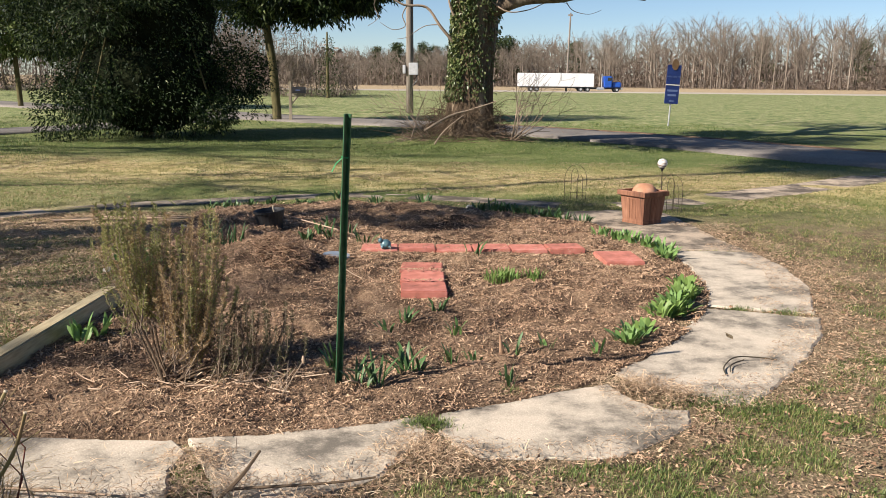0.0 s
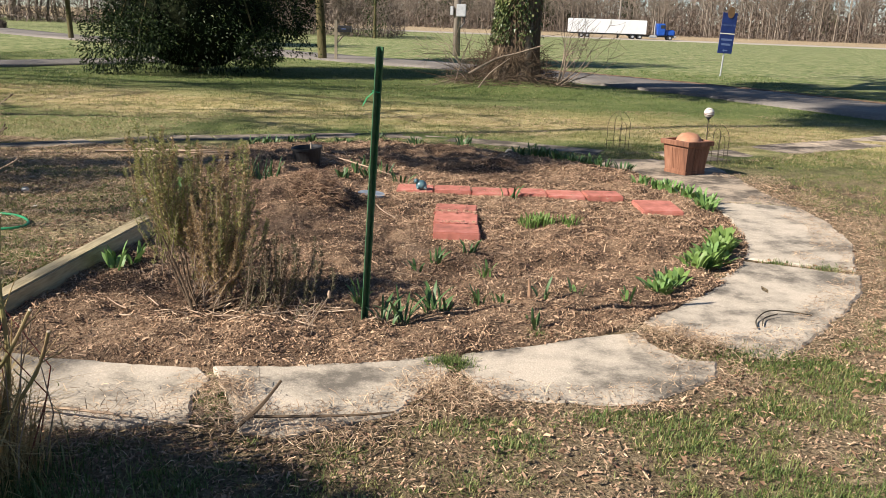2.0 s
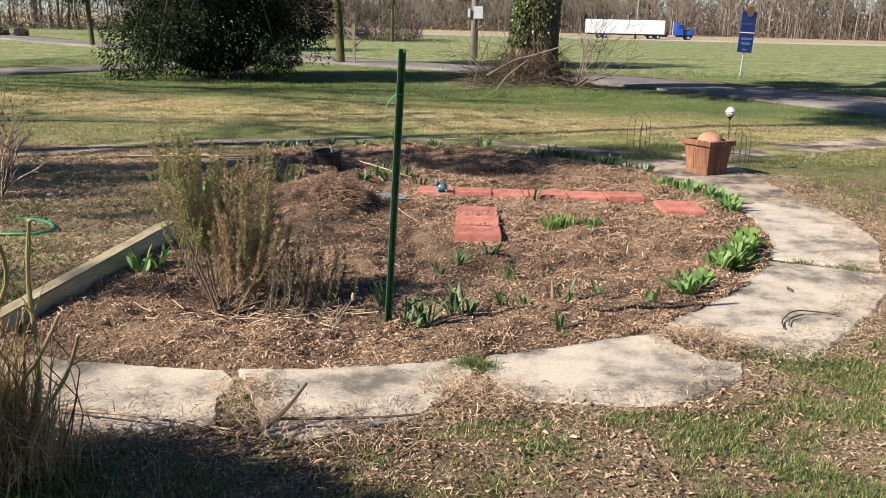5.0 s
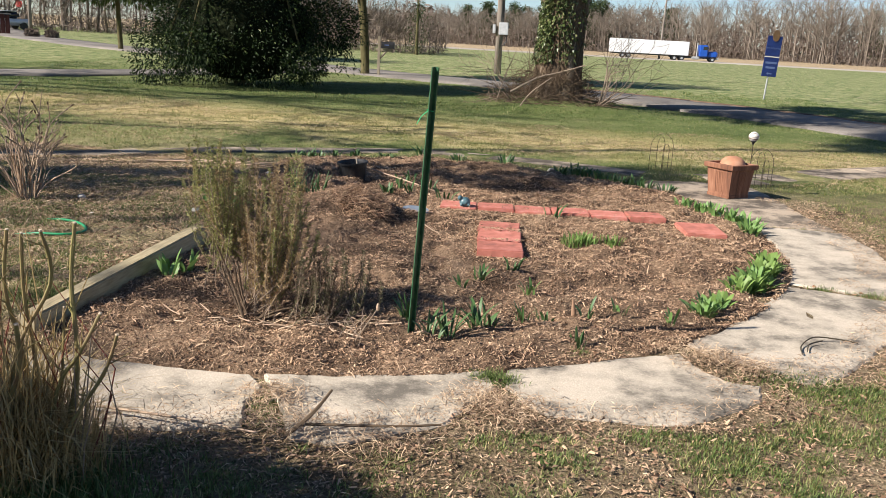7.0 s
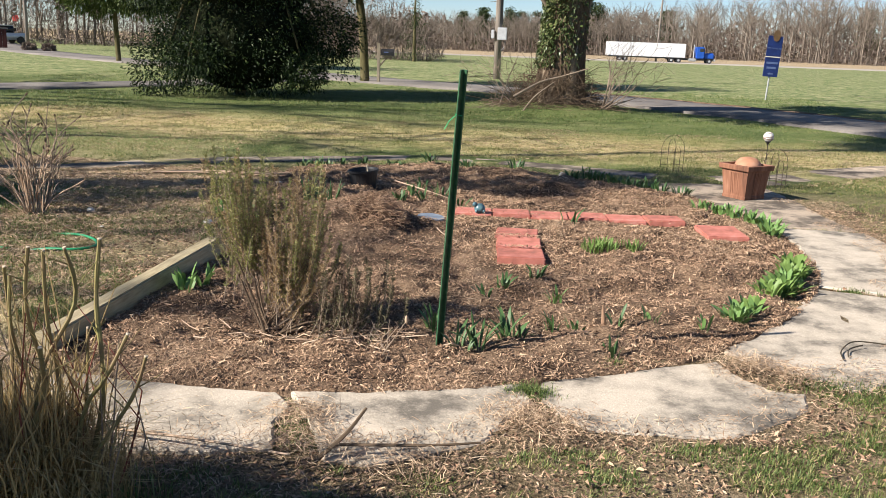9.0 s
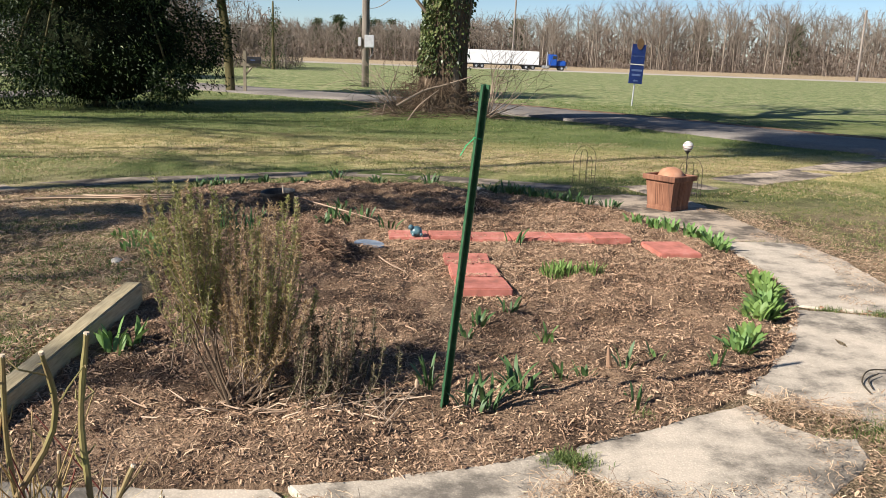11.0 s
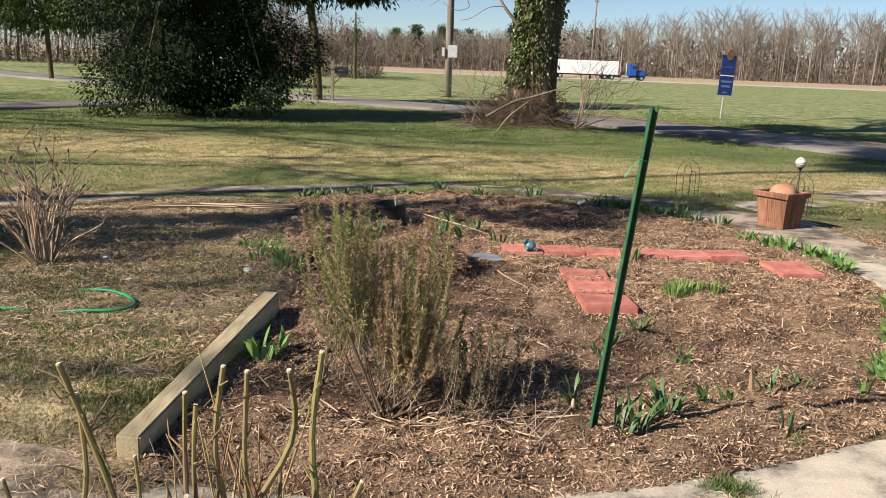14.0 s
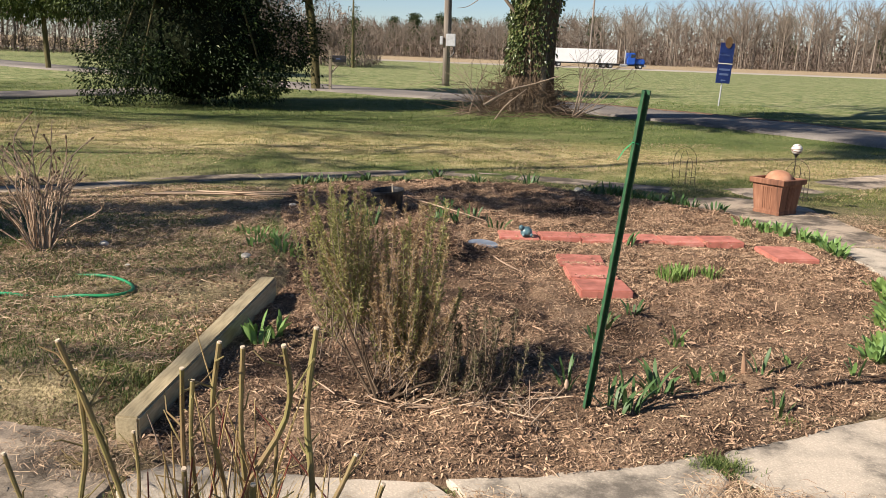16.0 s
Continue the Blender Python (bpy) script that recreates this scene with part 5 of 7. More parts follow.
# dead flower stalk with a pale bud
g = Geo()
budst = thing("dead_flower", "bent dead flower stalk with a pale bud", "flower")
tube(g, [(-0.98, 3.95, 0.0), (-0.95, 3.9, 0.08), (-0.9, 3.87, 0.16), (-0.84, 3.84, 0.26)], [0.004, 0.0035, 0.003, 0.0025], 5)
put("stalk", g, M_TWIG, budst)
g = Geo()
lathe(g, [(0.002, -0.012), (0.007, -0.004), (0.009, 0.008), (0.006, 0.024), (0.001, 0.03)], 10, (-0.835, 3.835, 0.265))
put("bud", g, M_DRYSTEM, budst, "pale papery bud")
for _ in range(16):
    g = Geo()
    sx, sy = rng.normal(-1.05, 0.16), rng.normal(4.02, 0.08)
    tube(g, [(sx, sy, 0.0), (sx + rng.normal(0, 0.03), sy + rng.normal(0, 0.03), 0.08), (sx + rng.normal(0, 0.07), sy + rng.normal(0, 0.05), rng.uniform(0.1, 0.2))], [0.003, 0.0025, 0.0015], 4)
    put("stem", g, M_TWIG, deadp)
g = Geo()
lathe(g, [(0.014, -0.02), (0.014, 0.03), (0.01, 0.08), (0.004, 0.12), (0.001, 0.125)], 8)
put("dead_spear", g, M_DEADLEAF, label="upright brown dead leaf spear", category="plant", at=pose(0.14, 4.68, 0.03, 0, -6, 0))

# ---- rosemary bush ----


def rosemary(x, y):
    """Upright bottlebrush sprigs: a green group, a browned group in front, and a low dull one spreading over the mulch."""
    e = thing("rosemary_bush", "leggy rosemary bush, green at one side and browned at the other", "shrub", at=pose(x, y, float(bed_z(x, y))))
    r = np.random.default_rng(3)
    roots = []
    for k in range(10):
        a = r.uniform(0, 2 * np.pi)
        end = np.array(((-0.17, 0.08, 0.3)[k % 3] + 0.07 * math.cos(a), 0.1 + 0.1 * math.sin(a), (0.34, 0.12, 0.07)[k % 3] * r.uniform(0.7, 1.2)))
        pts = [np.array((0.03 * math.cos(a), 0.03 * math.sin(a), -0.04)), end * np.array((0.6, 0.6, 0.4)) + r.normal(0, 0.015, 3), end]
        ge = Geo()
        tube(ge, spline(pts, 4), np.linspace(0.008, 0.0045, 9), 6)
        put("branch", ge, M_VINE, e)
        roots.append(end)
    for k in range(196):
        a, ro = r.uniform(0, 2 * np.pi), math.sqrt(r.random())
        if k < 70:
            b = roots[3 * (k % 3)] + r.normal(0, 0.035, 3) * np.array((1, 1, 2.0))
            top = np.array((-0.2 + 0.21 * ro * math.cos(a), 0.16 + 0.19 * ro * math.sin(a), (1.0 - 0.12 * ro ** 2) * r.uniform(0.6, 1.0)))
            mat = M_NEEDLE if r.random() < 0.8 else M_NEEDLED
        elif k < 150:
            b = np.array((0.06 + r.normal(0, 0.06), 0.08 + r.normal(0, 0.06), r.uniform(0.0, 0.22)))
            top = np.array((0.13 + 0.22 * ro * math.cos(a), 0.12 + 0.2 * ro * math.sin(a), (0.95 - 0.16 * ro ** 2) * r.uniform(0.42, 1.0)))
            mat = M_NEEDLED if r.random() < 0.58 else M_NEEDLE
        else:
            b = np.array((r.uniform(0.2, 0.56), 0.12 + r.normal(0, 0.12), 0.0))
            top = b + np.array((r.normal(0.05, 0.06), r.normal(0.0, 0.07), r.uniform(0.14, 0.42)))
            mat = M_VINE if r.random() < 0.45 else M_DULL
        mid = b * 0.5 + top * 0.5 + np.array(((top[0] - b[0]) * 0.22, (top[1] - b[1]) * 0.22, -0.03)) + r.normal(0, 0.014, 3)
        path = spline([b, mid, top], 7)
        ge = Geo()
        tube(ge, path, np.linspace(0.0028, 0.001, len(path)), 4)
        stem = put("stem", ge, M_TWIG, e)
        ge = Geo()
        n = int(np.linalg.norm(top - b) * 380)
        q = r.uniform(0.1, 1.0, n) ** 0.8
        idx = np.clip((q * (len(path) - 1)).astype(int), 0, len(path) - 2)
        fr = (q * (len(path) - 1) - idx)[:, None]
        base_p = path[idx] * (1 - fr) + path[idx + 1] * fr
        o = r.normal(0, 1, (n, 3)) * np.array((1, 1, 0.4)) + np.array((0, 0, 0.9))
        leaves(ge, base_p, o, r.uniform(0.017, 0.033, n) * (1.1 - 0.35 * q), r.uniform(0.0038, 0.006, n), 0.15, 0.0)
        put("sprig", ge, mat, stem, kind="stuff")


rosemary(-1.6, 4.16)
g = Geo()
r7 = np.random.default_rng(17)
for _ in range(46):
    a = r7.uniform(0, 2 * np.pi)
    p0 = np.array((-1.35 + r7.normal(0, 0.28), 4.1 + r7.normal(0, 0.09), 0.0))
    p1 = p0 + np.array((math.cos(a), 0.5 * math.sin(a), 0)) * r7.uniform(0.06, 0.2)
    p0[2], p1[2] = float(bed_z(p0[0], p0[1])) + 0.02, float(bed_z(p1[0], p1[1])) + 0.025
    tube(g, [p0, (p0 + p1) / 2 + r7.normal(0, 0.012, 3), p1], [0.004, 0.0035, 0.002], 4)
put("dead_twigs", g, M_DRYSTEM, label="dead twigs lying under the rosemary", category="twigs", kind="stuff")

# ---- pruned rose with dry grass at its foot ----
rose = thing("rose_bush", "hard-pruned rose bush with thorny green-brown canes", "shrub", at=pose(-1.8, 2.45, 0.0))
r2 = np.random.default_rng(12)


def cane(x0, y0, x1, y1, z1, r, stub=True):
    ge = Geo()
    r *= 0.7
    p0, p1 = np.array((x0, y0, -0.03)), np.array((x1, y1, z1))
    pts = spline([p0, p0 * 0.55 + p1 * 0.45 + r2.normal(0, 0.03, 3), p0 * 0.22 + p1 * 0.78 + r2.normal(0, 0.014, 3), p1], 5)
    tube(ge, pts, np.linspace(r, r * 0.72, len(pts)) * r2.uniform(0.86, 1.16, len(pts)), 8)
    for _ in range(7):
        k = r2.integers(3, len(pts) - 1)
        o = r2.normal(0, 1, 3)
        tube(ge, [pts[k], pts[k] + o / np.linalg.norm(o) * 0.016], [0.003, 0.0004], 3, cap=False)
    c = put("cane", ge, M_CANE, rose)
    if stub:
        g2 = Geo()
        d = (pts[-1] - pts[-2]) / np.linalg.norm(pts[-1] - pts[-2])
        tube(g2, [pts[-1] - d * 0.002, pts[-1] + d * 0.004], [r * 0.74, r * 0.7], 7)
        put("cut_end", g2, M_CUT, c, "pale cut cane end")
    for _ in range(r2.integers(4, 8)):
        k = r2.integers(len(pts) // 4, len(pts) - 2)
        g3 = Geo()
        o = np.array((r2.normal(0, 1), r2.normal(0, 1), r2.uniform(0.6, 1.6)))
        o /= np.linalg.norm(o)
        l = r2.uniform(0.03, 0.12)
        tube(g3, [pts[k], pts[k] + o * l * 0.5 + r2.normal(0, 0.008, 3), pts[k] + o * l], [r * 0.34, r * 0.27, r * 0.18], 5)
        put("side_shoot", g3, M_CANE, c)


for row in ((-0.12, 0.02, -0.35, 0.0, 0.87, 0.0125), (-0.2, 0.0, -0.33, 0.03, 0.79, 0.011), (-0.05, 0.02, -0.08, 0.02, 0.81, 0.011), (-0.02, 0.0, -0.05, 0.0, 0.79, 0.01), (0.0, 0.03, 0.01, 0.01, 0.88, 0.011),
            (0.03, 0.02, 0.065, 0.0, 0.875, 0.011), (0.05, -0.04, 0.17, -0.06, 0.905, 0.011), (0.1, 0.04, 0.22, 0.05, 0.91, 0.0125), (0.08, -0.02, 0.32, 0.0, 0.63, 0.011), (0.12, -0.04, 0.385, -0.02, 0.57, 0.011),
            (0.0, -0.06, 0.12, -0.14, 0.62, 0.013), (-0.1, -0.05, -0.02, -0.16, 0.66, 0.011), (-0.16, 0.05, -0.24, 0.12, 0.6, 0.009), (0.05, 0.08, 0.1, 0.16, 0.58, 0.009), (-0.22, -0.03, -0.46, -0.06, 0.62, 0.01)):
    cane(*row)
for k in range(84):
    g = Geo()
    a, b = r2.normal(0.03, 0.095), r2.normal(0, 0.09)
    t = np.array((a * 1.1 + r2.normal(0, 0.08), b * 1.2 + r2.normal(0, 0.07), r2.uniform(0.3, 0.8) * math.exp(-((a - 0.05) / 0.4) ** 2)))
    tube(g, [(a, b, 0), (a * 1.2 + r2.normal(0, 0.03), b * 1.2 + r2.normal(0, 0.03), t[2] * 0.55), t], [0.0034, 0.0028, 0.0016], 4)
    put("shoot", g, M_REDSHOOT if k % 5 == 0 else M_DRYCLUMP if k % 5 < 4 else M_TWIG, rose, "thin reddish-brown shoot")
g = Geo()
n = 5000
px, py = r2.normal(-0.02, 0.115, n), r2.normal(-0.02, 0.09, n)
blades(g, np.stack((px - 1.8, py + 2.45, np.zeros(n)), 1), r2.uniform(0.14, 0.58, n) * np.exp(-((px + 0.02) / 0.3) ** 2), r2.uniform(0.003, 0.0065, n), r2.uniform(0.1, 0.9, n))
put("dry_grass_clump", g, M_DRYCLUMP, label="tall dry tan grass clump at the foot of the rose", category="grass", kind="stuff")
g = Geo()
n = 6500
px, py = r2.normal(-1.86, 0.28, n), r2.normal(2.28, 0.15, n)
blades(g, np.stack((px, py, np.zeros(n)), 1), r2.uniform(0.06, 0.27, n) * (0.45 + 0.55 * np.exp(-((px + 1.9) / 0.25) ** 2)), r2.uniform(0.003, 0.0055, n), r2.uniform(0.2, 0.92, n))
put("long_grass", g, M_GREEN, label="long uncut green grass round the rose", category="grass", kind="stuff")

# heap of pulled roots and straw in the bed
g = Geo()
for _ in range(900):
    a, u = r2.uniform(0, 2 * np.pi), r2.random() ** 0.6
    rr = 0.25 * u
    x0, y0 = -1.5 + rr * math.cos(a), 6.62 + rr * math.sin(a)
    z0 = float(bed_z(x0, y0)) + 0.13 * math.sqrt(max(0.0, 1 - u * u)) * r2.uniform(0.5, 1.05)
    d = np.array((r2.normal(0, 1), r2.normal(0, 1), r2.normal(-0.1, 0.4)))
    d *= r2.uniform(0.02, 0.06) / np.linalg.norm(d)
    c = np.array((x0, y0, z0))
    tube(g, [c - d, c + r2.normal(0, 0.012, 3), c + d], [0.0015, 0.0026, 0.001], 3, cap=False)
put("root_heap", g, M_CHIP, label="heap of tangled dry roots and straw on the bed", category="debris", kind="stuff")

# ---- bare hydrangea stems ----


def bare_shrub(x, y, n, h, spread, seed, label):
    e = thing("bare_shrub", label, "shrub", at=pose(x, y, float(ground_z(x, y))), group="bare shrubs")
    r = np.random.default_rng(seed)
    for _ in range(n):
        a = r.uniform(0, 2 * np.pi)
        o = spread * r.uniform(0.15, 1.0)
        low = r.random() < 0.16
        hh = h * (r.uniform(0.22, 0.42) if low else r.uniform(0.55, 1.0) * (1 - 0.25 * o / spread))
        o = spread * r.uniform(0.9, 1.5) if low else o
        p = spline([(0.05 * math.cos(a), 0.05 * math.sin(a), -0.02), (o * 0.45 * math.cos(a), o * 0.45 * math.sin(a), hh * 0.4), (o * 0.8 * math.cos(a) + r.normal(0, 0.05), o * 0.8 * math.sin(a) + r.normal(0, 0.05), hh * 0.78), (o * math.cos(a) + r.normal(0, 0.05), o * math.sin(a) + r.normal(0, 0.05), hh)], 4)
        ge = Geo()
        tube(ge, p, np.linspace(0.0062, 0.003, len(p)), 5)
        for k in range(3, len(p) - 1, 2):
            tube(ge, [p[k] - (p[k] - p[k - 1]) * 0.15, p[k] + (p[k + 1] - p[k]) * 0.15], 0.007, 5)
        for _ in range(2 if r.random() < 0.6 else 0):
            k = r.integers(len(p) // 2, len(p) - 2)
            o = np.array((math.cos(a) + r.normal(0, 0.6), math.sin(a) + r.normal(0, 0.6), r.uniform(0.8, 2.0)))
            o *= hh * r.uniform(0.15, 0.32) / np.linalg.norm(o)
            tube(ge, [p[k], p[k] + o * 0.5 + r.normal(0, 0.012, 3), p[k] + o], [0.004, 0.0032, 0.0024], 4)
        stem = put("stem", ge, M_DRYSTEM if r.random() < 0.55 else M_TWIG, e)
        if not low:
            gt = Geo()
            d = (p[-1] - p[-2]) / np.linalg.norm(p[-1] - p[-2])
            tube(gt, [p[-1] - d * 0.004, p[-1] + d * 0.012, p[-1] + d * 0.026], [0.005, 0.0075, 0.002], 5)
            put("dead_tip", gt, M_VINE, stem, "dark dead bud at the tip")


bare_shrub(-4.07, 6.1, 42, 0.95, 0.31, 5, "bare multi-stemmed shrub of pale dry canes with dark tips")

# ---- trees ----


def crown(geo, c, rad, n, size, r, shell=0.55, lumps=0.28):
    """Leaves over a lumpy shell, with clumps and gaps."""
    d = r.normal(0, 1, (n, 3))
    d /= np.linalg.norm(d, axis=1, keepdims=True)
    lump = 1 + lumps * (np.sin(d[:, 0] * 7 + 1) * np.sin(d[:, 1] * 6 + 2) + 0.6 * np.sin(d[:, 2] * 9 + d[:, 0] * 5))
    q = (shell + (1 - shell) * r.random(n) ** 0.6) * lump
    p = np.asarray(c) + d * np.asarray(rad) * q[:, None]
    o = d + r.normal(0, 0.7, (n, 3))
    leaves(geo, p, o, r.uniform(0.7, 1.3, n) * size, r.uniform(0.35, 0.5, n) * size, 0.15, 0.25)


def evergreen(name, x, y, label, lumps, n, size, core, trunk=None, mat=None, lit=0, seed=1):
    """An evergreen: trunk, solid near-black cores for the shade inside, and a crown of single leaves on uneven boughs.
    """
    e = thing(name, label, "tree", at=pose(x, y, 0))
    r = np.random.default_rng(seed)
    if trunk:
        ge = Geo()
        pts = spline(trunk[0], 4)
        tube(ge, pts, np.linspace(trunk[1], trunk[2], len(pts)), 12)
        for cx, cy, cz, rx, rz, w in lumps:
            tube(ge, [pts[-4], (pts[-2] + np.array((cx, cy, cz))) / 2, (cx, cy, cz)], [trunk[2] * 0.6, trunk[2] * 0.4, 0.02], 6)
        put("trunk", ge, M_MOSSBARK, e, smooth=True)
    ge, gl = Geo(), Geo()
    for cx, cy, cz, rx, rz, w in lumps:
        crown(ge, (cx, cy, cz), (rx, rx, rz), int(n * w), size, r)
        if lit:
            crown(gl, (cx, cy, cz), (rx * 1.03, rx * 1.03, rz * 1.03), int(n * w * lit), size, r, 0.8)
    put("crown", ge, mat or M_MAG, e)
    # Brighter leaf copy round the outside, with sunlight put into its colour.
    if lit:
        put("lit_leaves", gl, M_MAGLIT, e, "outer leaves coloured brighter green as if sunlit")
    # Solid cores whose near-black colour stands in for shade inside the crown.
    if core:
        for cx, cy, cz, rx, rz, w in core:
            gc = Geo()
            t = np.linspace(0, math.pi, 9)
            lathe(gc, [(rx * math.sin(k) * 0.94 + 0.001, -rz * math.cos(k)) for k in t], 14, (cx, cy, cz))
            put("shade_core", gc, M_CORE, e, "solid near-black core in place of crown shade")


r5 = np.random.default_rng(21)
mag = [(0, 0, 1.3, 2.5, 1.5, 0.3), (0, 0, 3.2, 2.35, 1.9, 0.3), (0.1, 0, 5.2, 1.9, 1.9, 0.2), (0, 0, 7.0, 1.2, 1.5, 0.1)]
mag += [(-2.3, 0.2, 4.6, 1.4, 1.2, 0.1), (-1.6, 0.4, 6.0, 1.3, 1.2, 0.08), (-2.9, -0.3, 3.7, 1.1, 0.9, 0.09), (-3.2, 0.5, 5.1, 1.4, 1.2, 0.1), (1.3, 0.2, 5.0, 1.3, 1.2, 0.09)]
for k in range(16):
    a, z = r5.uniform(0, 2 * np.pi), r5.uniform(0.6, 5.4)
    rr = 2.25 - 0.12 * max(0, z - 2.0) ** 1.5
    mag.append((rr * math.cos(a), rr * math.sin(a), z, r5.uniform(0.5, 0.9), r5.uniform(0.45, 0.8), 0.05))
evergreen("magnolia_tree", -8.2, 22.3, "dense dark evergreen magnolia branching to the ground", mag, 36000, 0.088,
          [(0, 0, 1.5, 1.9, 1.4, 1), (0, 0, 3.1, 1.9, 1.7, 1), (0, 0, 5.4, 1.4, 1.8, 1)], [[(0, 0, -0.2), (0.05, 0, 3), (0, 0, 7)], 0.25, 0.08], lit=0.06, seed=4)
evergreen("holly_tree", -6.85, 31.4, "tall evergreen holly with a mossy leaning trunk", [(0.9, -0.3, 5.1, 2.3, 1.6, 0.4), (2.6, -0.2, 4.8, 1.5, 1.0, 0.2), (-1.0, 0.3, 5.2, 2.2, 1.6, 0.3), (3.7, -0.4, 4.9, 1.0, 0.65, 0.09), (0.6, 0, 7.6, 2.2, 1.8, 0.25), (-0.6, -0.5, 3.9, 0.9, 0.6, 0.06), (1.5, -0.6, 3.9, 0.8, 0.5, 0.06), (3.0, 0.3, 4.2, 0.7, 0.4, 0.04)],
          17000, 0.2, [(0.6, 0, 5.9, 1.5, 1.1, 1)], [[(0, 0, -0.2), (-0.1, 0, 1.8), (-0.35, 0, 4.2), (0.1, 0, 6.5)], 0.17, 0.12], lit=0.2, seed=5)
evergreen("holly_tree", -21.6, 41.7, "broad-crowned evergreen tree with light green leaves", [(-0.6, 0, 3.9, 2.4, 1.7, 0.5), (-2.6, 0, 4.2, 1.6, 1.3, 0.3), (2.2, -0.5, 3.8, 2.2, 1.6, 0.35), (4.8, -0.5, 4.0, 1.8, 1.5, 0.25), (1.0, 0, 6.6, 2.8, 2.0, 0.3)],
          13000, 0.22, [(0.3, 0, 6.6, 2.0, 1.3, 1)], [[(0, 0, -0.2), (-0.1, 0, 2.4), (-0.2, 0, 5.4)], 0.13, 0.09], mat=M_MAGLIT, seed=6)

# the old ivy-clad tree
old = thing("old_tree", "massive old ivy-clad tree with broken limbs and dead vines", "tree", at=pose(0.05, 21.55, 0.1))
rt = np.random.default_rng(8)
g = Geo()
sides, rows = 26, 30
hs = np.linspace(-0.3, 8.0, rows)
v = []
for z in hs:
    for k in range(sides):
        t = 2 * np.pi * k / sides
        rad = 0.47 + 0.2 * math.exp(-max(z, -0.2) * 1.5) + 0.02 * math.sin(z * 3)
        rad *= 1 + 0.07 * math.sin(5 * t + z * 0.7) + 0.05 * math.sin(9 * t - z * 1.3) + 0.03 * rt.normal()
        v.append((rad * math.cos(t) + 0.055 * z, rad * math.sin(t), z))
g.add(v, None, [(i * sides + j, i * sides + (j + 1) % sides, (i + 1) * sides + (j + 1) % sides, (i + 1) * sides + j) for i in range(rows - 1) for j in range(sides)])
put("trunk", g, M_BARK, old, smooth=True)
g = Geo()
tube(g, spline([(0.5, -0.1, 3.1), (1.3, -0.4, 3.38), (2.2, -0.6, 3.42), (3.0, -0.5, 3.62), (3.6, -0.5, 3.5), (4.15, -0.5, 3.42)], 4), np.linspace(0.2, 0.1, 21), 9)
put("limb", g, M_BARK, old, "bare broken limb", smooth=True)
for pts, rr in (([(-0.3, -0.2, 2.25), (-0.7, -0.3, 2.7), (-1.05, -0.3, 3.15), (-1.6, -0.4, 3.2), (-2.15, -0.4, 3.5), (-2.7, -0.4, 3.62)], 0.045), ([(-1.5, -0.38, 3.2), (-1.62, -0.4, 2.95), (-1.55, -0.42, 2.7), (-1.85, -0.4, 2.62), (-2.15, -0.4, 2.78)], 0.016),
                ([(-0.75, -0.3, 2.75), (-1.1, -0.4, 2.7), (-1.5, -0.4, 2.45), (-1.75, -0.4, 2.4)], 0.014), ([(-2.15, -0.4, 3.5), (-2.3, -0.4, 3.2), (-2.2, -0.4, 2.9), (-2.45, -0.4, 2.7)], 0.014),
                ([(-0.35, -0.25, 2.9), (-0.5, -0.3, 3.3), (-0.45, -0.3, 3.9), (-0.6, -0.3, 4.5)], 0.04), ([(0.5, -0.35, 3.3), (0.9, -0.5, 3.05), (1.4, -0.5, 3.1), (1.9, -0.5, 3.3), (2.3, -0.5, 3.25)], 0.02),
                ([(2.2, -0.6, 3.42), (2.4, -0.6, 3.1), (2.8, -0.6, 3.0), (3.1, -0.6, 3.1)], 0.012)):
    g = Geo()
    q = spline(pts, 5)
    tube(g, q, np.linspace(rr, rr * 0.35, len(q)), 6)
    put("twig", g, M_TWIG, old)
for hx, hy, hz, ll, rr, sd in ((-0.7, -0.5, 1.2, 3.0, 0.12, 2), (0.8, 0.3, 1.0, 4.6, 0.3, 3), (0.1, 0.6, 1.5, 5.0, 0.32, 4), (-0.5, 0.4, 1.6, 4.6, 0.28, 5), (0.6, -0.5, 1.2, 4.4, 0.26, 6)):
    g = Geo()
    s0 = (-0.3, -0.3, 4.2) if sd == 2 else (0.3, 0, 7.2)
    branch(g, s0, (hx, hy, hz), ll, rr, 4 if sd > 2 else 2, np.random.default_rng(sd + 60), 6, 0.35, 0.05, 3, 0.66, 0.012)
    put("branch", g, M_TWIG, old)
# an unseen high ivy-hung bough over the lawn, added to shade the lane
g = Geo()
tube(g, spline([(0.1, 0, 6.6), (-1.0, -0.4, 7.6), (-2.4, -1.2, 8.3), (-3.3, -2.6, 8.7), (-2.9, -4.6, 9.0)], 4), np.linspace(0.24, 0.08, 17), 8)
tube(g, spline([(-3.3, -2.6, 8.7), (-4.8, -5.0, 9.0), (-7.0, -7.6, 9.2)], 4), np.linspace(0.12, 0.05, 9), 7)
put("bough", g, M_BARK, old, smooth=True)
g = Geo()
for cx, cy, cz, rr in ((-2.3, 0.3, 8.4, 0.9), (-3.4, -0.5, 8.8, 1.0), (-4.3, -1.5, 9.0, 1.0), (-3.4, -2.8, 9.1, 1.1), (-2.6, -4.2, 9.2, 1.2), (-3.2, -5.4, 9.3, 1.0), (-1.6, -3.4, 9.4, 0.8), (-5.2, -4.9, 9.2, 1.1), (-6.6, -6.2, 9.2, 1.2), (-5.4, -7.2, 9.3, 1.1), (-4.2, -5.4, 9.2, 1.0), (-7.4, -7.6, 9.3, 1.1), (-8.0, -6.2, 9.3, 1.0)):
    crown(g, (cx, cy, cz), (rr, rr, rr * 0.6), 900, 0.2, rt, 0.3, 0.35)
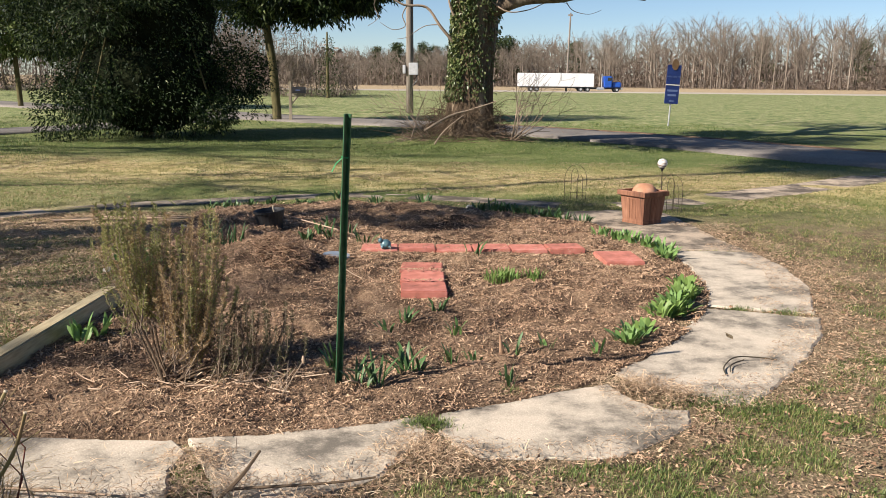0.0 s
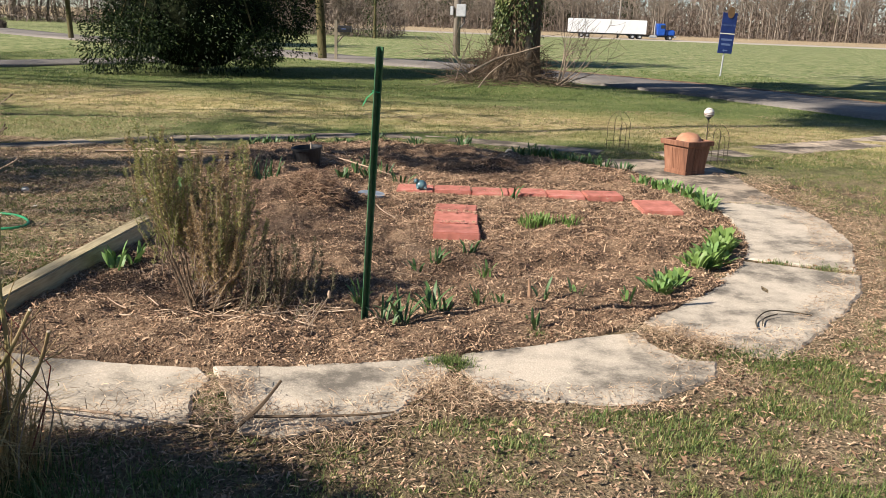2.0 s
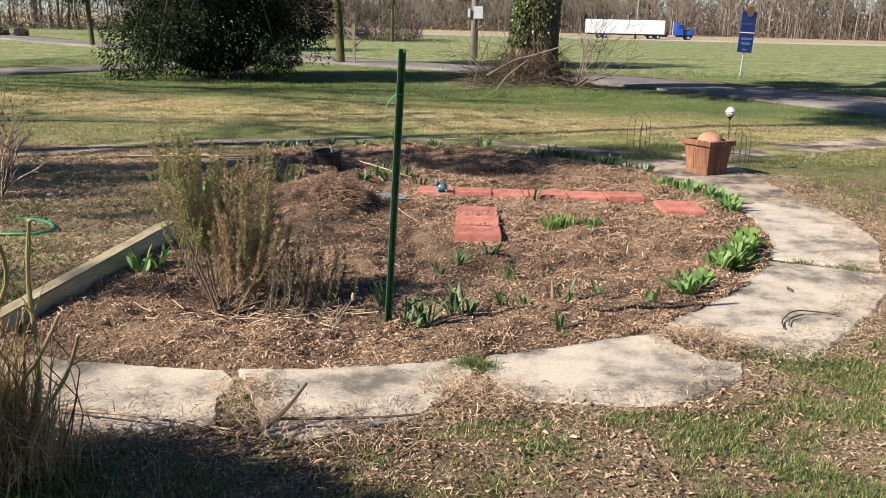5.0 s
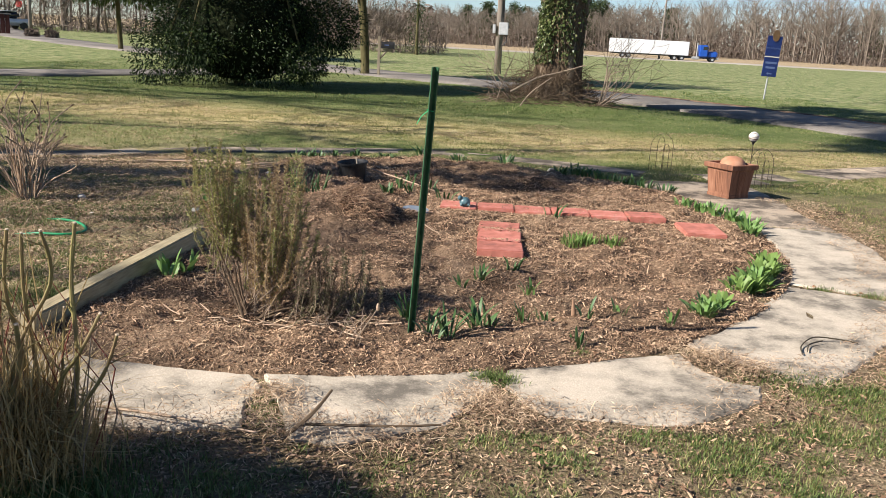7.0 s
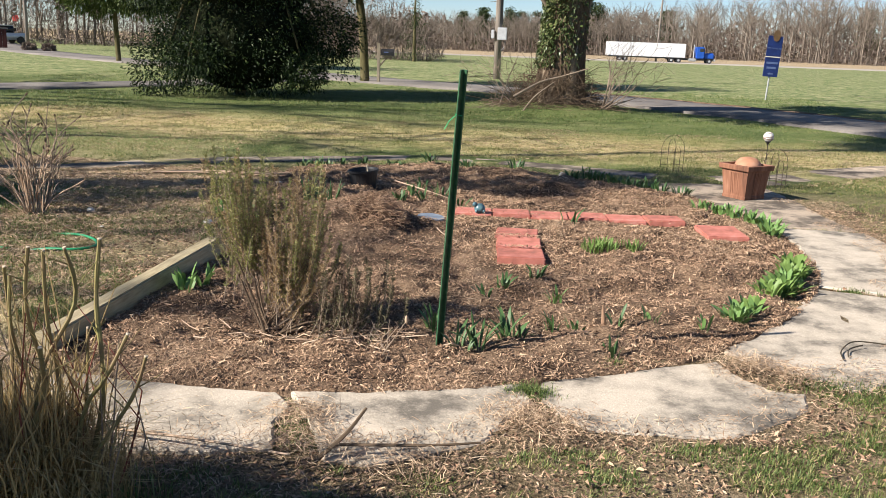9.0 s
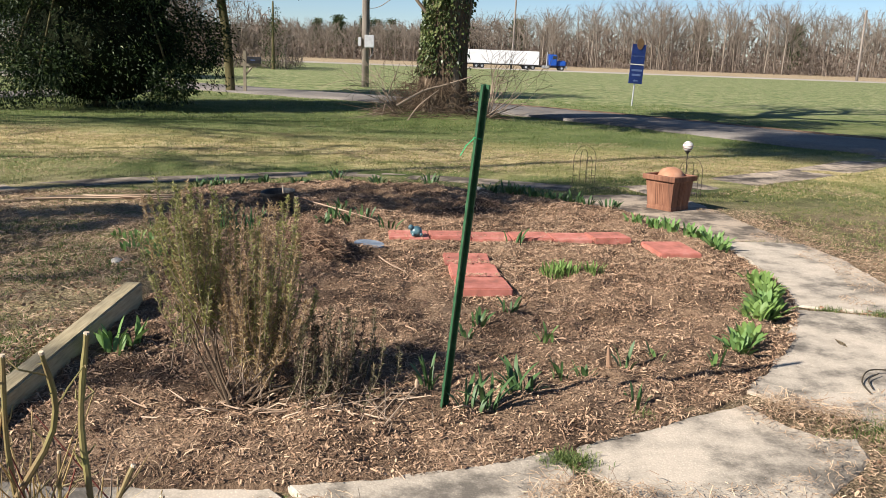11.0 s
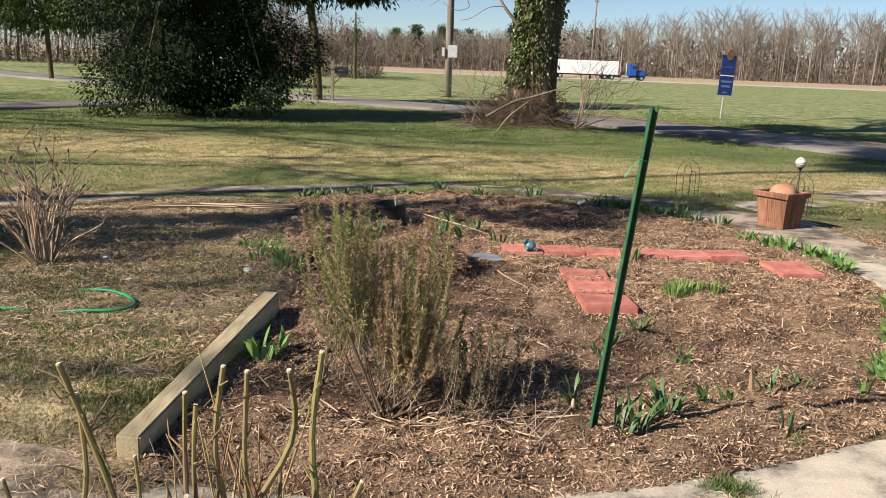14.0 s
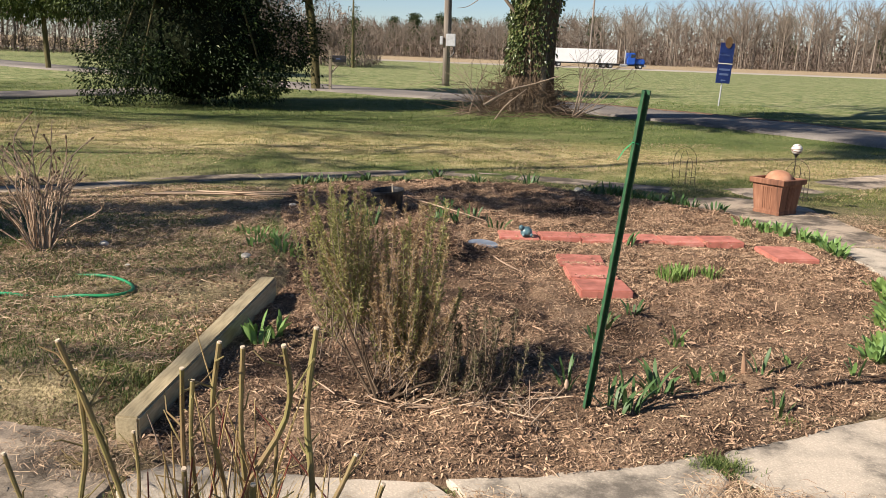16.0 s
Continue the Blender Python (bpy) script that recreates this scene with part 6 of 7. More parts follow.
put("shade_ivy", g, M_IVY, old, "ivy added on the unseen high bough to shade the lane")
for _ in range(120):
    g = Geo()
    a = rt.uniform(0, 2 * np.pi)
    z0, z1 = rt.uniform(-0.1, 0.4), rt.uniform(0.7, 4.2)
    pts = []
    for s in np.linspace(0, 1, 9):
        z = z0 + (z1 - z0) * s
        rad = 0.5 + 0.2 * math.exp(-max(z, 0) * 1.5)
        aa = a + 0.25 * math.sin(s * 6 + a * 3) + rt.normal(0, 0.04)
        pts.append((rad * math.cos(aa) + 0.055 * z, rad * math.sin(aa), z))
    tube(g, pts, np.linspace(rt.uniform(0.012, 0.035), 0.007, 9), 5)
    put("vine", g, M_VINE, old, "dead brown climbing vine")
g = Geo()
n = 7000
a = rt.normal(3.85, 0.75, n)
z = 0.95 + 4.2 * rt.random(n) ** 0.8
k = rt.random(n) < 0.35 + 0.65 * (np.sin(a * 6 + z * 2.2) > -0.35)
a, z = a[k], z[k]
rad = 0.5 + 0.2 * np.exp(-z * 1.5) + rt.uniform(0, 0.1, len(a))
p = np.stack((rad * np.cos(a) + 0.055 * z, rad * np.sin(a), z), 1)
o = np.stack((np.cos(a), np.sin(a), -0.6 * np.ones(len(a))), 1) + rt.normal(0, 0.45, (len(a), 3))
leaves(g, p, o, rt.uniform(0.05, 0.095, len(a)), rt.uniform(0.045, 0.08, len(a)), 0.12, 0.3)
n = 700
a2, z2 = rt.uniform(0, 2 * np.pi, n), 2.4 + 3.0 * rt.random(n)
p = np.stack(((0.51 + rt.uniform(0, 0.1, n)) * np.cos(a2) + 0.055 * z2, (0.51 + rt.uniform(0, 0.1, n)) * np.sin(a2), z2), 1)
leaves(g, p, np.stack((np.cos(a2), np.sin(a2), -0.6 * np.ones(n)), 1) + rt.normal(0, 0.45, (n, 3)), rt.uniform(0.06, 0.12, n), rt.uniform(0.05, 0.1, n), 0.12, 0.3)
put("ivy", g, M_IVY, old, "green ivy leaves")

# brush heap round its foot
g = Geo()
for _ in range(1150):
    a = rt.uniform(0, 2 * np.pi)
    r0 = rt.uniform(0.5, 0.95) + 0.45 * (rt.random() < 0.3)
    x, y = 0.05 + r0 * math.cos(a) * 1.1 - 0.1, 21.45 + r0 * math.sin(a) * 0.9
    z = rt.uniform(0.0, 1.9) * max(0.0, 1.05 - r0) ** 1.0
    h = np.array((rt.normal(0, 1), rt.normal(0, 0.7), rt.normal(0.25, 0.6)))
    h /= np.linalg.norm(h)
    l = rt.uniform(0.15, 0.6) + 0.5 * (rt.random() < 0.12)
    z0 = float(ground_z(x, y))
    p0 = np.array((x, y, z0 + z + 0.02))
    p1 = p0 + h * l * 0.5 + rt.normal(0, 0.05, 3)
    p2 = p0 + h * l + np.array((0, 0, -0.1 * l)) + rt.normal(0, 0.08, 3)
    p1[2], p2[2] = max(p1[2], z0 + 0.02), max(p2[2], z0 + 0.02)
    tube(g, spline([p0, p1, p2], 3), np.linspace(rt.uniform(0.003, 0.009), 0.003, 7), 4)
put("brush_heap", g, M_VINE, label="tangle of dead vines and twigs round the old trunk", category="brush", kind="stuff")
for k, (pts, rr) in enumerate((([(-1.0, 20.5, 0.35), (-0.4, 20.6, 0.7), (0.1, 20.65, 0.85), (0.7, 20.7, 1.05)], 0.03), ([(-0.75, 20.0, 0.05), (-0.5, 20.0, 0.4), (-0.05, 20.3, 0.75)], 0.02), ([(-1.35, 20.7, 0.05), (-1.2, 20.8, 0.6), (-0.95, 20.9, 1.3)], 0.015))):
    g = Geo()
    tube(g, spline(pts, 4), np.linspace(rr, rr * 0.5, 4 * (len(pts) - 1) + 1), 7)
    put("fallen_branch", g, M_TWIG, label="pale dead branch leaning on the brush", category="branch", group="fallen branches")
g = Geo()
rs = np.random.default_rng(15)
for k in range(9):
    branch(g, (1.15 + rs.normal(0, 0.05), 20.9, 0.1), (rs.uniform(0.1, 1.0), rs.normal(0, 0.4), rs.uniform(0.6, 1.1)), rs.uniform(0.9, 1.5), 0.016, 2, rs, 5, 0.22, 0.05, 3, 0.6, 0.004)
put("twiggy_sapling", g, M_TWIG, label="bare twiggy sapling beside the old trunk", category="shrub", group="saplings")
g = Geo()
for k in range(6):
    branch(g, (-0.9 + rs.normal(0, 0.1), 20.8, 0.1), (rs.uniform(-1.0, -0.2), rs.normal(0, 0.4), rs.uniform(0.4, 1.0)), rs.uniform(0.6, 1.1), 0.012, 2, rs, 5, 0.22, 0.05, 3, 0.6, 0.004)
put("twiggy_sapling", g, M_TWIG, label="bare twiggy sapling beside the old trunk", category="shrub", group="saplings")


def bare_tree(name, x, y, h, seed, label, at_z=0.0, depth=5, thin=0.01, kids=3):
    e = thing(name, label, "tree", at=pose(x, y, at_z), group="bare trees")
    r = np.random.default_rng(seed)
    ge = Geo()
    pts = spline([(0, 0, -0.2), (r.normal(0, 0.15), r.normal(0, 0.15), h * 0.15), (r.normal(0, 0.3), r.normal(0, 0.3), h * 0.34)], 4)
    tube(ge, pts, np.linspace(h * 0.016, h * 0.011, len(pts)), 9)
    put("trunk", ge, M_BARK, e, smooth=True)
    ge = Geo()
    for k in range(6):
        a = 2 * np.pi * k / 6 + r.normal(0, 0.3)
        branch(ge, pts[-1 - (k % 3)], (math.cos(a) * 0.9, math.sin(a) * 0.9, r.uniform(0.6, 1.5)), h * 0.27, h * 0.007, depth - 1, r, 5, 0.3, 0.12, kids, 0.68, thin)
    put("branches", ge, M_TWIG, e)


bare_tree("shade_tree", -12.8, 3.4, 13, 31, "tall bare tree beside the lawn", depth=5, thin=0.01)
bare_tree("shade_tree", -15.5, 8.0, 12, 37, "tall bare tree beside the lawn", depth=4, thin=0.03, kids=2)
bare_tree("shade_tree", -24, 13.0, 21, 33, "tall bare tree beside the lawn", depth=4, thin=0.03)
# Out-of-view shrub, made up to drop dappled shade on plot and bed.
evergreen("shade_shrub", -8.0, 5.5, "unseen tall loose evergreen added to dapple the plot with shade", [(0, 0, 1.4, 1.0, 1.5, 0.4), (0.2, 0, 3.2, 0.9, 1.3, 0.35), (-0.3, 0.2, 4.6, 0.7, 0.9, 0.2), (0.9, 0.3, 1.0, 0.7, 0.9, 0.15), (0.4, -0.1, 5.8, 0.6, 0.6, 0.14), (-0.2, 0.2, 6.9, 0.5, 0.6, 0.12)], 9500, 0.12, None, None, seed=41)
# Unseen crown, its lumps laid out so their shadow covers the near grass.
evergreen("shade_crown", -4.27, 0.82, "unseen small evergreen crown added to shade the grass by the rose", [(0, 0, 2.35, 0.24, 0.15, 1.0), (-0.24, 0.06, 2.3, 0.16, 0.12, 0.5), (0.36, 0.04, 2.3, 0.22, 0.13, 0.8), (0.68, 0.0, 2.3, 0.15, 0.1, 0.35), (0.34, -0.22, 2.25, 0.22, 0.12, 0.7)], 1500, 0.06, None, [[(0, 0, -0.1), (0.03, 0, 1.0), (0, 0, 2.2)], 0.03, 0.02], seed=42)
# Added pine, out of view, placed where its shadow reaches lane and walk.
evergreen("shade_pine", -17.5, 3.0, "unseen tall pine added to shade the lane and the walk", [(0, 0, 19.0, 1.6, 1.0, 0.2), (1.0, 0.9, 20.5, 2.0, 1.3, 0.3), (-1.0, 0.5, 20.8, 1.8, 1.2, 0.25), (0.3, 0.2, 22.2, 1.6, 1.2, 0.2), (1.8, -0.4, 21.2, 1.4, 0.9, 0.15)], 9000, 0.3, None,
          [[(0, 0, -0.2), (0.3, -0.1, 7), (0, 0.2, 14), (0.2, 0, 21)], 0.16, 0.08], mat=M_PINE, seed=47)
bare_tree("roadside_tree", -43.8, 61, 16, 34, "bare spreading roadside tree", depth=4, thin=0.02)

# ---- along the lane: mailbox, poles, sign ----
mb = thing("mailbox", "black metal mailbox on a pale wooden post", "mailbox", at=pose(-6.3, 31.1, 0, 0, 0, 5))
put("post", bevel_box(-0.05, 0.05, -0.05, 0.05, -0.2, 1.42, 0.01), M_POST, mb)
put("arm", bevel_box(-0.12, 0.5, -0.045, 0.045, 0.9, 0.99, 0.008), M_POST, mb)
g = Geo()
tube(g, [(0.03, 0, 0.62), (0.28, 0, 0.92)], 0.035, 4)
put("brace", g, M_POST, mb)
g = Geo()
w, h0 = 0.1, 0.13
prof = [(-w, 0), (w, 0)] + [(w * math.cos(t), h0 + w * math.sin(t)) for t in np.linspace(0, math.pi, 9)]
np_ = len(prof)
v = [(xx, yy, 1.0 + zz) for xx in (0.08, 0.56) for yy, zz in prof]
g.add(v, [(0, k, k + 1) for k in range(1, np_ - 1)] + [(np_, np_ + k + 1, np_ + k) for k in range(1, np_ - 1)], [(k, (k + 1) % np_, np_ + (k + 1) % np_, np_ + k) for k in range(np_)])
put("box", g, M_BLACKMETAL, mb)
g = Geo()
box(g, 0.2, 0.36, -0.104, -0.1, 1.1, 1.13)
put("mark", g, M_SIGNINK, mb, "small pale marking")


def pole(name, x, y, h, r0, r1, lean, label, parts=True):
    e = thing(name, label, "pole", at=pose(x, y, 0, 0, lean, 0))
    ge = Geo()
    tube(ge, [(0, 0, -0.5), (0.01, 0, h * 0.3), (0, 0, h)], [r0, (r0 + r1) / 2, r1], 14)
    put("shaft", ge, M_POLE, e, smooth=True)
    return e


up = pole("utility_pole", -2.5, 39.6, 10.5, 0.17, 0.13, -0.6, "weathered grey wooden utility pole with meter boxes")
put("meter_box", bevel_box(-0.02, 0.4, -0.32, -0.12, 1.72, 2.26, 0.02), M_BOX, up, "grey steel meter cabinet")
put("junction_box", bevel_box(-0.3, -0.17, -0.22, -0.02, 1.78, 2.16, 0.015), M_BOX, up, "small grey junction box")
g = Geo()
tube(g, [(0.32, -0.2, 1.7), (0.34, -0.2, 1.45), (0.22, -0.18, 1.3), (0.12, -0.16, 1.25)], 0.03, 6)
put("conduit", g, M_BLACKMETAL, up)
g = Geo()
tube(g, [(0.17, -0.08, 2.4), (0.17, -0.08, 6), (0.16, -0.08, 10)], 0.02, 5)
put("riser", g, M_BLACKMETAL, up)
fp = pole("far_utility_pole", 13.7, 116, 10.2, 0.14, 0.1, 1.4, "tall pale utility pole beside the highway")
g = Geo()
box(g, -0.3, 0.3, -0.08, 0.08, 9.8, 10.0)
put("insulator", g, M_POLE, fp)
pole("far_utility_pole", 62, 118, 9.5, 0.2, 0.15, 0.5, "tall pale utility pole beside the highway")
pole("far_utility_pole", -43.6, 69, 9, 0.16, 0.12, 0.0, "utility pole beside the lane")

sg = thing("road_sign", "two-panel blue welcome sign with gold oval on a steel post", "sign", at=pose(7.25, 30.9, 0, 0, 2.5, 6))
g = Geo()
tube(g, [(0, 0, -0.3), (0, 0, 2.0)], 0.03, 8)
put("post", g, M_STEEL, sg)
up_panel = put("upper_panel", bevel_box(-0.25, 0.25, -0.055, -0.033, 1.46, 2.13, 0.006, 1), M_SIGNBLUE, sg)
low_panel = put("lower_panel", bevel_box(-0.25, 0.25, -0.055, -0.033, 0.78, 1.42, 0.006, 1), M_SIGNBLUE, sg)
g = Geo()
t = np.linspace(0, 2 * np.pi, 20, endpoint=False)
v = [(0.12 * math.cos(k) + 0.02, yy, 2.14 + 0.19 * math.sin(k)) for yy in (-0.075, -0.057) for k in t]
g.add(v, [(0, k + 1, k) for k in range(1, 19)] + [(20, 20 + k, 20 + k + 1) for k in range(1, 19)], [(k, (k + 1) % 20, 20 + (k + 1) % 20, 20 + k) for k in range(20)])
put("emblem", g, M_SIGNGOLD, sg, "gold oval emblem")


def lettering(text, size, x, y, z, parent, mat):
    c = bpy.data.curves.new("lettering", "FONT")
    c.body, c.size, c.align_x, c.align_y, c.extrude = text, size, "CENTER", "CENTER", 0.001
    ob = bpy.data.objects.new("lettering_curve", c)
    scene.collection.objects.link(ob)
    me = bpy.data.meshes.new_from_object(ob.evaluated_get(bpy.context.evaluated_depsgraph_get()))
    bpy.data.objects.remove(ob)
    me.materials.append(mat)
    put("lettering", me, mat, parent, at=pose(x, y, z, 90, 0, 0))


lettering("WELCOME TO", 0.075, 0, -0.058, 1.72, up_panel, M_SIGNINK)
for zz, ww in ((1.24, 0.19), (1.08, 0.16)):
    g = Geo()
    box(g, -ww, ww, -0.06, -0.056, zz - 0.035, zz + 0.035)
    put("bar", g, M_SIGNINK, low_panel)
g = Geo()
v = [(-0.1, 0, 0), (-0.03, 0, 0.05), (-0.03, 0, 0.02), (0.09, 0, 0.02), (0.09, 0, -0.02), (-0.03, 0, -0.02), (-0.03, 0, -0.05)]
g.add(np.array(v) + np.array((0, -0.058, 0.88)), [(0, 6, 1)], [(2, 5, 4, 3)])
put("arrow", g, M_SIGNINK, low_panel)
g = Geo()
box(g, -0.25, 0.25, -0.06, -0.045, 1.425, 1.455)
put("trim", g, M_WHITE, sg)

# ---- far left: shed, car, low shrubs, stop sign ----
sh = thing("low_wall", "low dark red board wall beside the lane", "wall", at=pose(-39.8, 58, 0, 0, 0, 25))
for k in range(9):
    put("board", bevel_box(-1.35 + 0.3 * k, -1.07 + 0.3 * k, -0.05, 0.05, 0, 1.35 + 0.03 * (k % 2), 0.01, 1), M_SHED, sh)
put("cap", bevel_box(-1.45, 1.45, -0.09, 0.09, 1.385, 1.45, 0.01, 1), M_ROOF, sh)
car = thing("parked_car", "white parked car beside the lane", "car", at=pose(-49.2, 74, 0.05, 0, 0, 60))
bm = bevel_box(-2.1, 2.1, -0.85, 0.85, 0.35, 0.95, 0.16, 3)
put("body", bm, M_CAR, car, smooth=True)
bm = bevel_box(-1.4, 1.1, -0.75, 0.75, 0.9, 1.6, 0.22, 3)
put("cabin", bm, M_GLASS, car, smooth=True)
put("roof", bevel_box(-1.15, 0.8, -0.68, 0.68, 1.57, 1.64, 0.03, 2), M_CAR, car, smooth=True)
for wx in (-1.3, 1.3):
    for wy in (-0.8, 0.8):
        g = Geo()
        tube(g, [(wx, wy - 0.1, 0.33), (wx, wy + 0.1, 0.33)], 0.33, 16)
        put("wheel", g, M_BLACKMETAL, car)


def lorry(x, y):
    """A highway tractor with a short box trailer, side on."""
    e = thing("lorry", "white box trailer pulled by a blue truck cab on the highway", "truck", at=pose(x, y, 0.06, 0, 0, -1))
    put("trailer", bevel_box(0.0, 9.9, -1.2, 1.2, 0.62, 2.35, 0.05, 2), M_CAR, e, "white ribbed box trailer")
    for k in range(24):
        gg = Geo()
        box(gg, 0.35 + k * 0.4, 0.39 + k * 0.4, -1.208, -1.19, 0.68, 2.3)
        put("rib", gg, M_CAR, e)
    put("trailer_frame", bevel_box(0.3, 9.6, -1.0, 1.0, 0.48, 0.615, 0.02, 1), M_BLACKMETAL, e)
    for wx in (1.7, 2.45, 8.2, 9.1, 12.9):
        for wy in (-1.05, 1.05):
            gg = Geo()
            tube(gg, [(wx, wy - 0.14, 0.3), (wx, wy + 0.14, 0.3)], 0.31, 18)
            wh = put("wheel", gg, M_BLACKMETAL, e)
            gg = Geo()
            tube(gg, [(wx, wy - 0.16, 0.3), (wx, wy + 0.16, 0.3)], 0.15, 12)
            put("rim", gg, M_STEEL, wh, "pale steel rim")
    put("chassis", bevel_box(7.6, 13.4, -0.7, 0.7, 0.35, 0.58, 0.03, 1), M_BLACKMETAL, e)
    put("fuel_tank", bevel_box(10.3, 11.3, -1.1, -0.6, 0.22, 0.6, 0.1, 2), M_STEEL, e)
    put("cab", bevel_box(11.2, 12.3, -1.1, 1.1, 0.55, 2.05, 0.13, 3), M_CABBLUE, e, "blue cab")
    put("bonnet", bevel_box(12.25, 13.55, -0.8, 0.8, 0.5, 1.3, 0.16, 3), M_CABBLUE, e)
    put("side_window", bevel_box(11.65, 12.2, -1.12, 1.12, 1.42, 1.88, 0.04, 1), M_GLASS, e)
    put("bumper", bevel_box(13.5, 13.68, -1.0, 1.0, 0.3, 0.58, 0.05, 2), M_STEEL, e)
    gg = Geo()
    tube(gg, [(10.95, -0.9, 0.6), (10.95, -0.9, 2.3)], 0.07, 8)
    put("exhaust_stack", gg, M_STEEL, e)


lorry(7.2, 115.3)


def low_shrub(x, y, rx, rz, seed):
    e = thing("low_shrub", "clipped low brown-green shrub on the verge", "shrub", at=pose(x, y, 0), group="low shrubs")
    r = np.random.default_rng(seed)
    ge = Geo()
    crown(ge, (0, 0, rz * 0.9), (rx, rx, rz), 1500, 0.12, r)
    put("foliage", ge, M_FARBRUSH, e)


low_shrub(-34.4, 54.5, 0.42, 0.3, 2)
low_shrub(-33.0, 54.5, 0.38, 0.28, 3)
st = thing("stop_sign", "red octagonal sign on a thin post", "sign", at=pose(-61.2, 95, 0))
g = Geo()
tube(g, [(0, 0, -0.2), (0, 0, 2.8)], 0.05, 6)
put("post", g, M_STEEL, st)
g = Geo()
tube(g, [(0, -0.08, 2.5), (0, -0.05, 2.5)], 0.45, 8)
put("plate", g, M_RED, st)

# ---- distant woods ----
def far_limb(ge, p, d, length, rad, level, r):
    """A cheap limb for far-off trees: bent three-sided shoots that end in flat twigs."""
    d = d / np.linalg.norm(d)
    if level == 0:
        side = np.cross(d, r.normal(0, 1, 3))
        side *= rad / (np.linalg.norm(side) + 1e-9)
        ge.add([p - side, p + side, p + d * length], [(0, 1, 2)])
        return
    q = p + d * length * 0.55
    d2 = d + r.normal(0, 0.22, 3) + np.array((0, 0, 0.08))
    d2 /= np.linalg.norm(d2)
    e = q + d2 * length * 0.45
    tube(ge, [p, q, e] if level > 1 else [p, e], [rad, rad * 0.75, rad * 0.5] if level > 1 else [rad, rad * 0.5], 3, cap=False)
    for c in range(4):
        s = r.uniform(0.3, 1.0)
        b = p + (e - p) * s
        side = np.cross(d2, r.normal(0, 1, 3))
        side /= np.linalg.norm(side) + 1e-9
        far_limb(ge, b, d2 + side * r.uniform(0.45, 1.0), length * r.uniform(0.45, 0.72), max(rad * 0.5, 0.0014), level - 1, r)


TEMPL = []
for k in range(9):
    ge = Geo()
    r = np.random.default_rng(100 + k)
    fork = r.uniform(0.28, 0.55)
    pts = spline([(0, 0, 0), (r.normal(0, 0.015), r.normal(0, 0.015), fork * 0.5), (r.normal(0, 0.03), r.normal(0, 0.03), fork)], 2)
    tube(ge, pts, np.linspace(0.013, 0.009, len(pts)), 4, cap=False)
    for q in range(7):
        a = r.uniform(0, 2 * np.pi)
        far_limb(ge, pts[-1 - q % 2], np.array((math.cos(a) * 0.5, math.sin(a) * 0.5, r.uniform(0.8, 1.7))), 0.52 * (1 - fork), 0.006, 3, r)
    TEMPL.append(ge.arrays())


def woods(name, places, label):
    ge = Geo()
    for x, y, h in places:
        v, t, q = TEMPL[rng.integers(len(TEMPL))]
        a = rng.uniform(0, 2 * np.pi)
        c, s = math.cos(a), math.sin(a)
        wsc = h * rng.uniform(0.8, 1.15)
        vv = np.stack(((v[:, 0] * c - v[:, 1] * s) * wsc + x, (v[:, 0] * s + v[:, 1] * c) * wsc + y, v[:, 2] * h), 1)
        ge.add(vv, t, q)
    return put(name, ge, M_FARWOOD, label=label, category="woods", kind="stuff")


def height_at(x):
    return 7.5 + 7.5 * smoothstep(-5, 60, x) + 2.0 * (value_noise(x, np.zeros_like(x), 0.05, 71) - 0.5)


def far_tree(ge, x, y, h, r):
    """A distant bare tree: trunk, rising limbs and a domed haze of fine twigs."""
    lean = r.normal(0, 0.02, 2)
    top = np.array((x + lean[0] * h, y + lean[1] * h, h * r.uniform(0.72, 0.85)))
    foot = np.array((x, y, -0.2))
    tube(ge, [foot, (foot + top) / 2 + r.normal(0, 0.008 * h, 3), top], [h * 0.012, h * 0.008, h * 0.003], 4, cap=False)
    wid, low = h * r.uniform(0.22, 0.36), r.uniform(0.3, 0.5)
    pts, outs = [], []
    for k in range(11):
        a, u = r.uniform(0, 2 * np.pi), low + (0.95 - low) * r.random()
        b = foot + (top - foot) * u
        ro = wid * r.uniform(0.55, 1.0) * math.sqrt(max(0.05, 1 - ((u - low) / (1.25 - low)) ** 2))
        f = np.array((math.cos(a), math.sin(a), 0))
        tip = b + f * ro
        tip[2] = min(h * (1.0 - 0.28 * (ro / (0.36 * h)) ** 2), b[2] + h * r.uniform(0.16, 0.34))
        mid = b + f * ro * 0.6 + np.array((0, 0, (tip[2] - b[2]) * 0.35)) + r.normal(0, 0.015 * h, 3)
        tube(ge, [b, mid, tip], [h * 0.0042, h * 0.003, h * 0.0012], 3, cap=False)
        t = r.uniform(0.25, 1.0, 32)[:, None]
        pts.append(np.where(t < 0.5, b + (mid - b) * t * 2, mid + (tip - mid) * (t * 2 - 1)))
        outs.append(np.broadcast_to(f * 0.7 + np.array((0, 0, 0.7)), (32, 3)))
    p, o = np.concatenate(pts), np.concatenate(outs)
    n = len(p)
    o = o + r.normal(0, 0.95, (n, 3))
    o *= (h * r.uniform(0.04, 0.12, n))[:, None] / np.linalg.norm(o, axis=1, keepdims=True)
    s = np.cross(o, r.normal(0, 1, (n, 3)))
    s *= (r.uniform(0.01, 0.024, n))[:, None] / (np.linalg.norm(s, axis=1, keepdims=True) + 1e-9)
    ge.add(np.stack((p - s, p + s, p + o), 1).reshape(-1, 3), np.arange(3 * n).reshape(-1, 3))


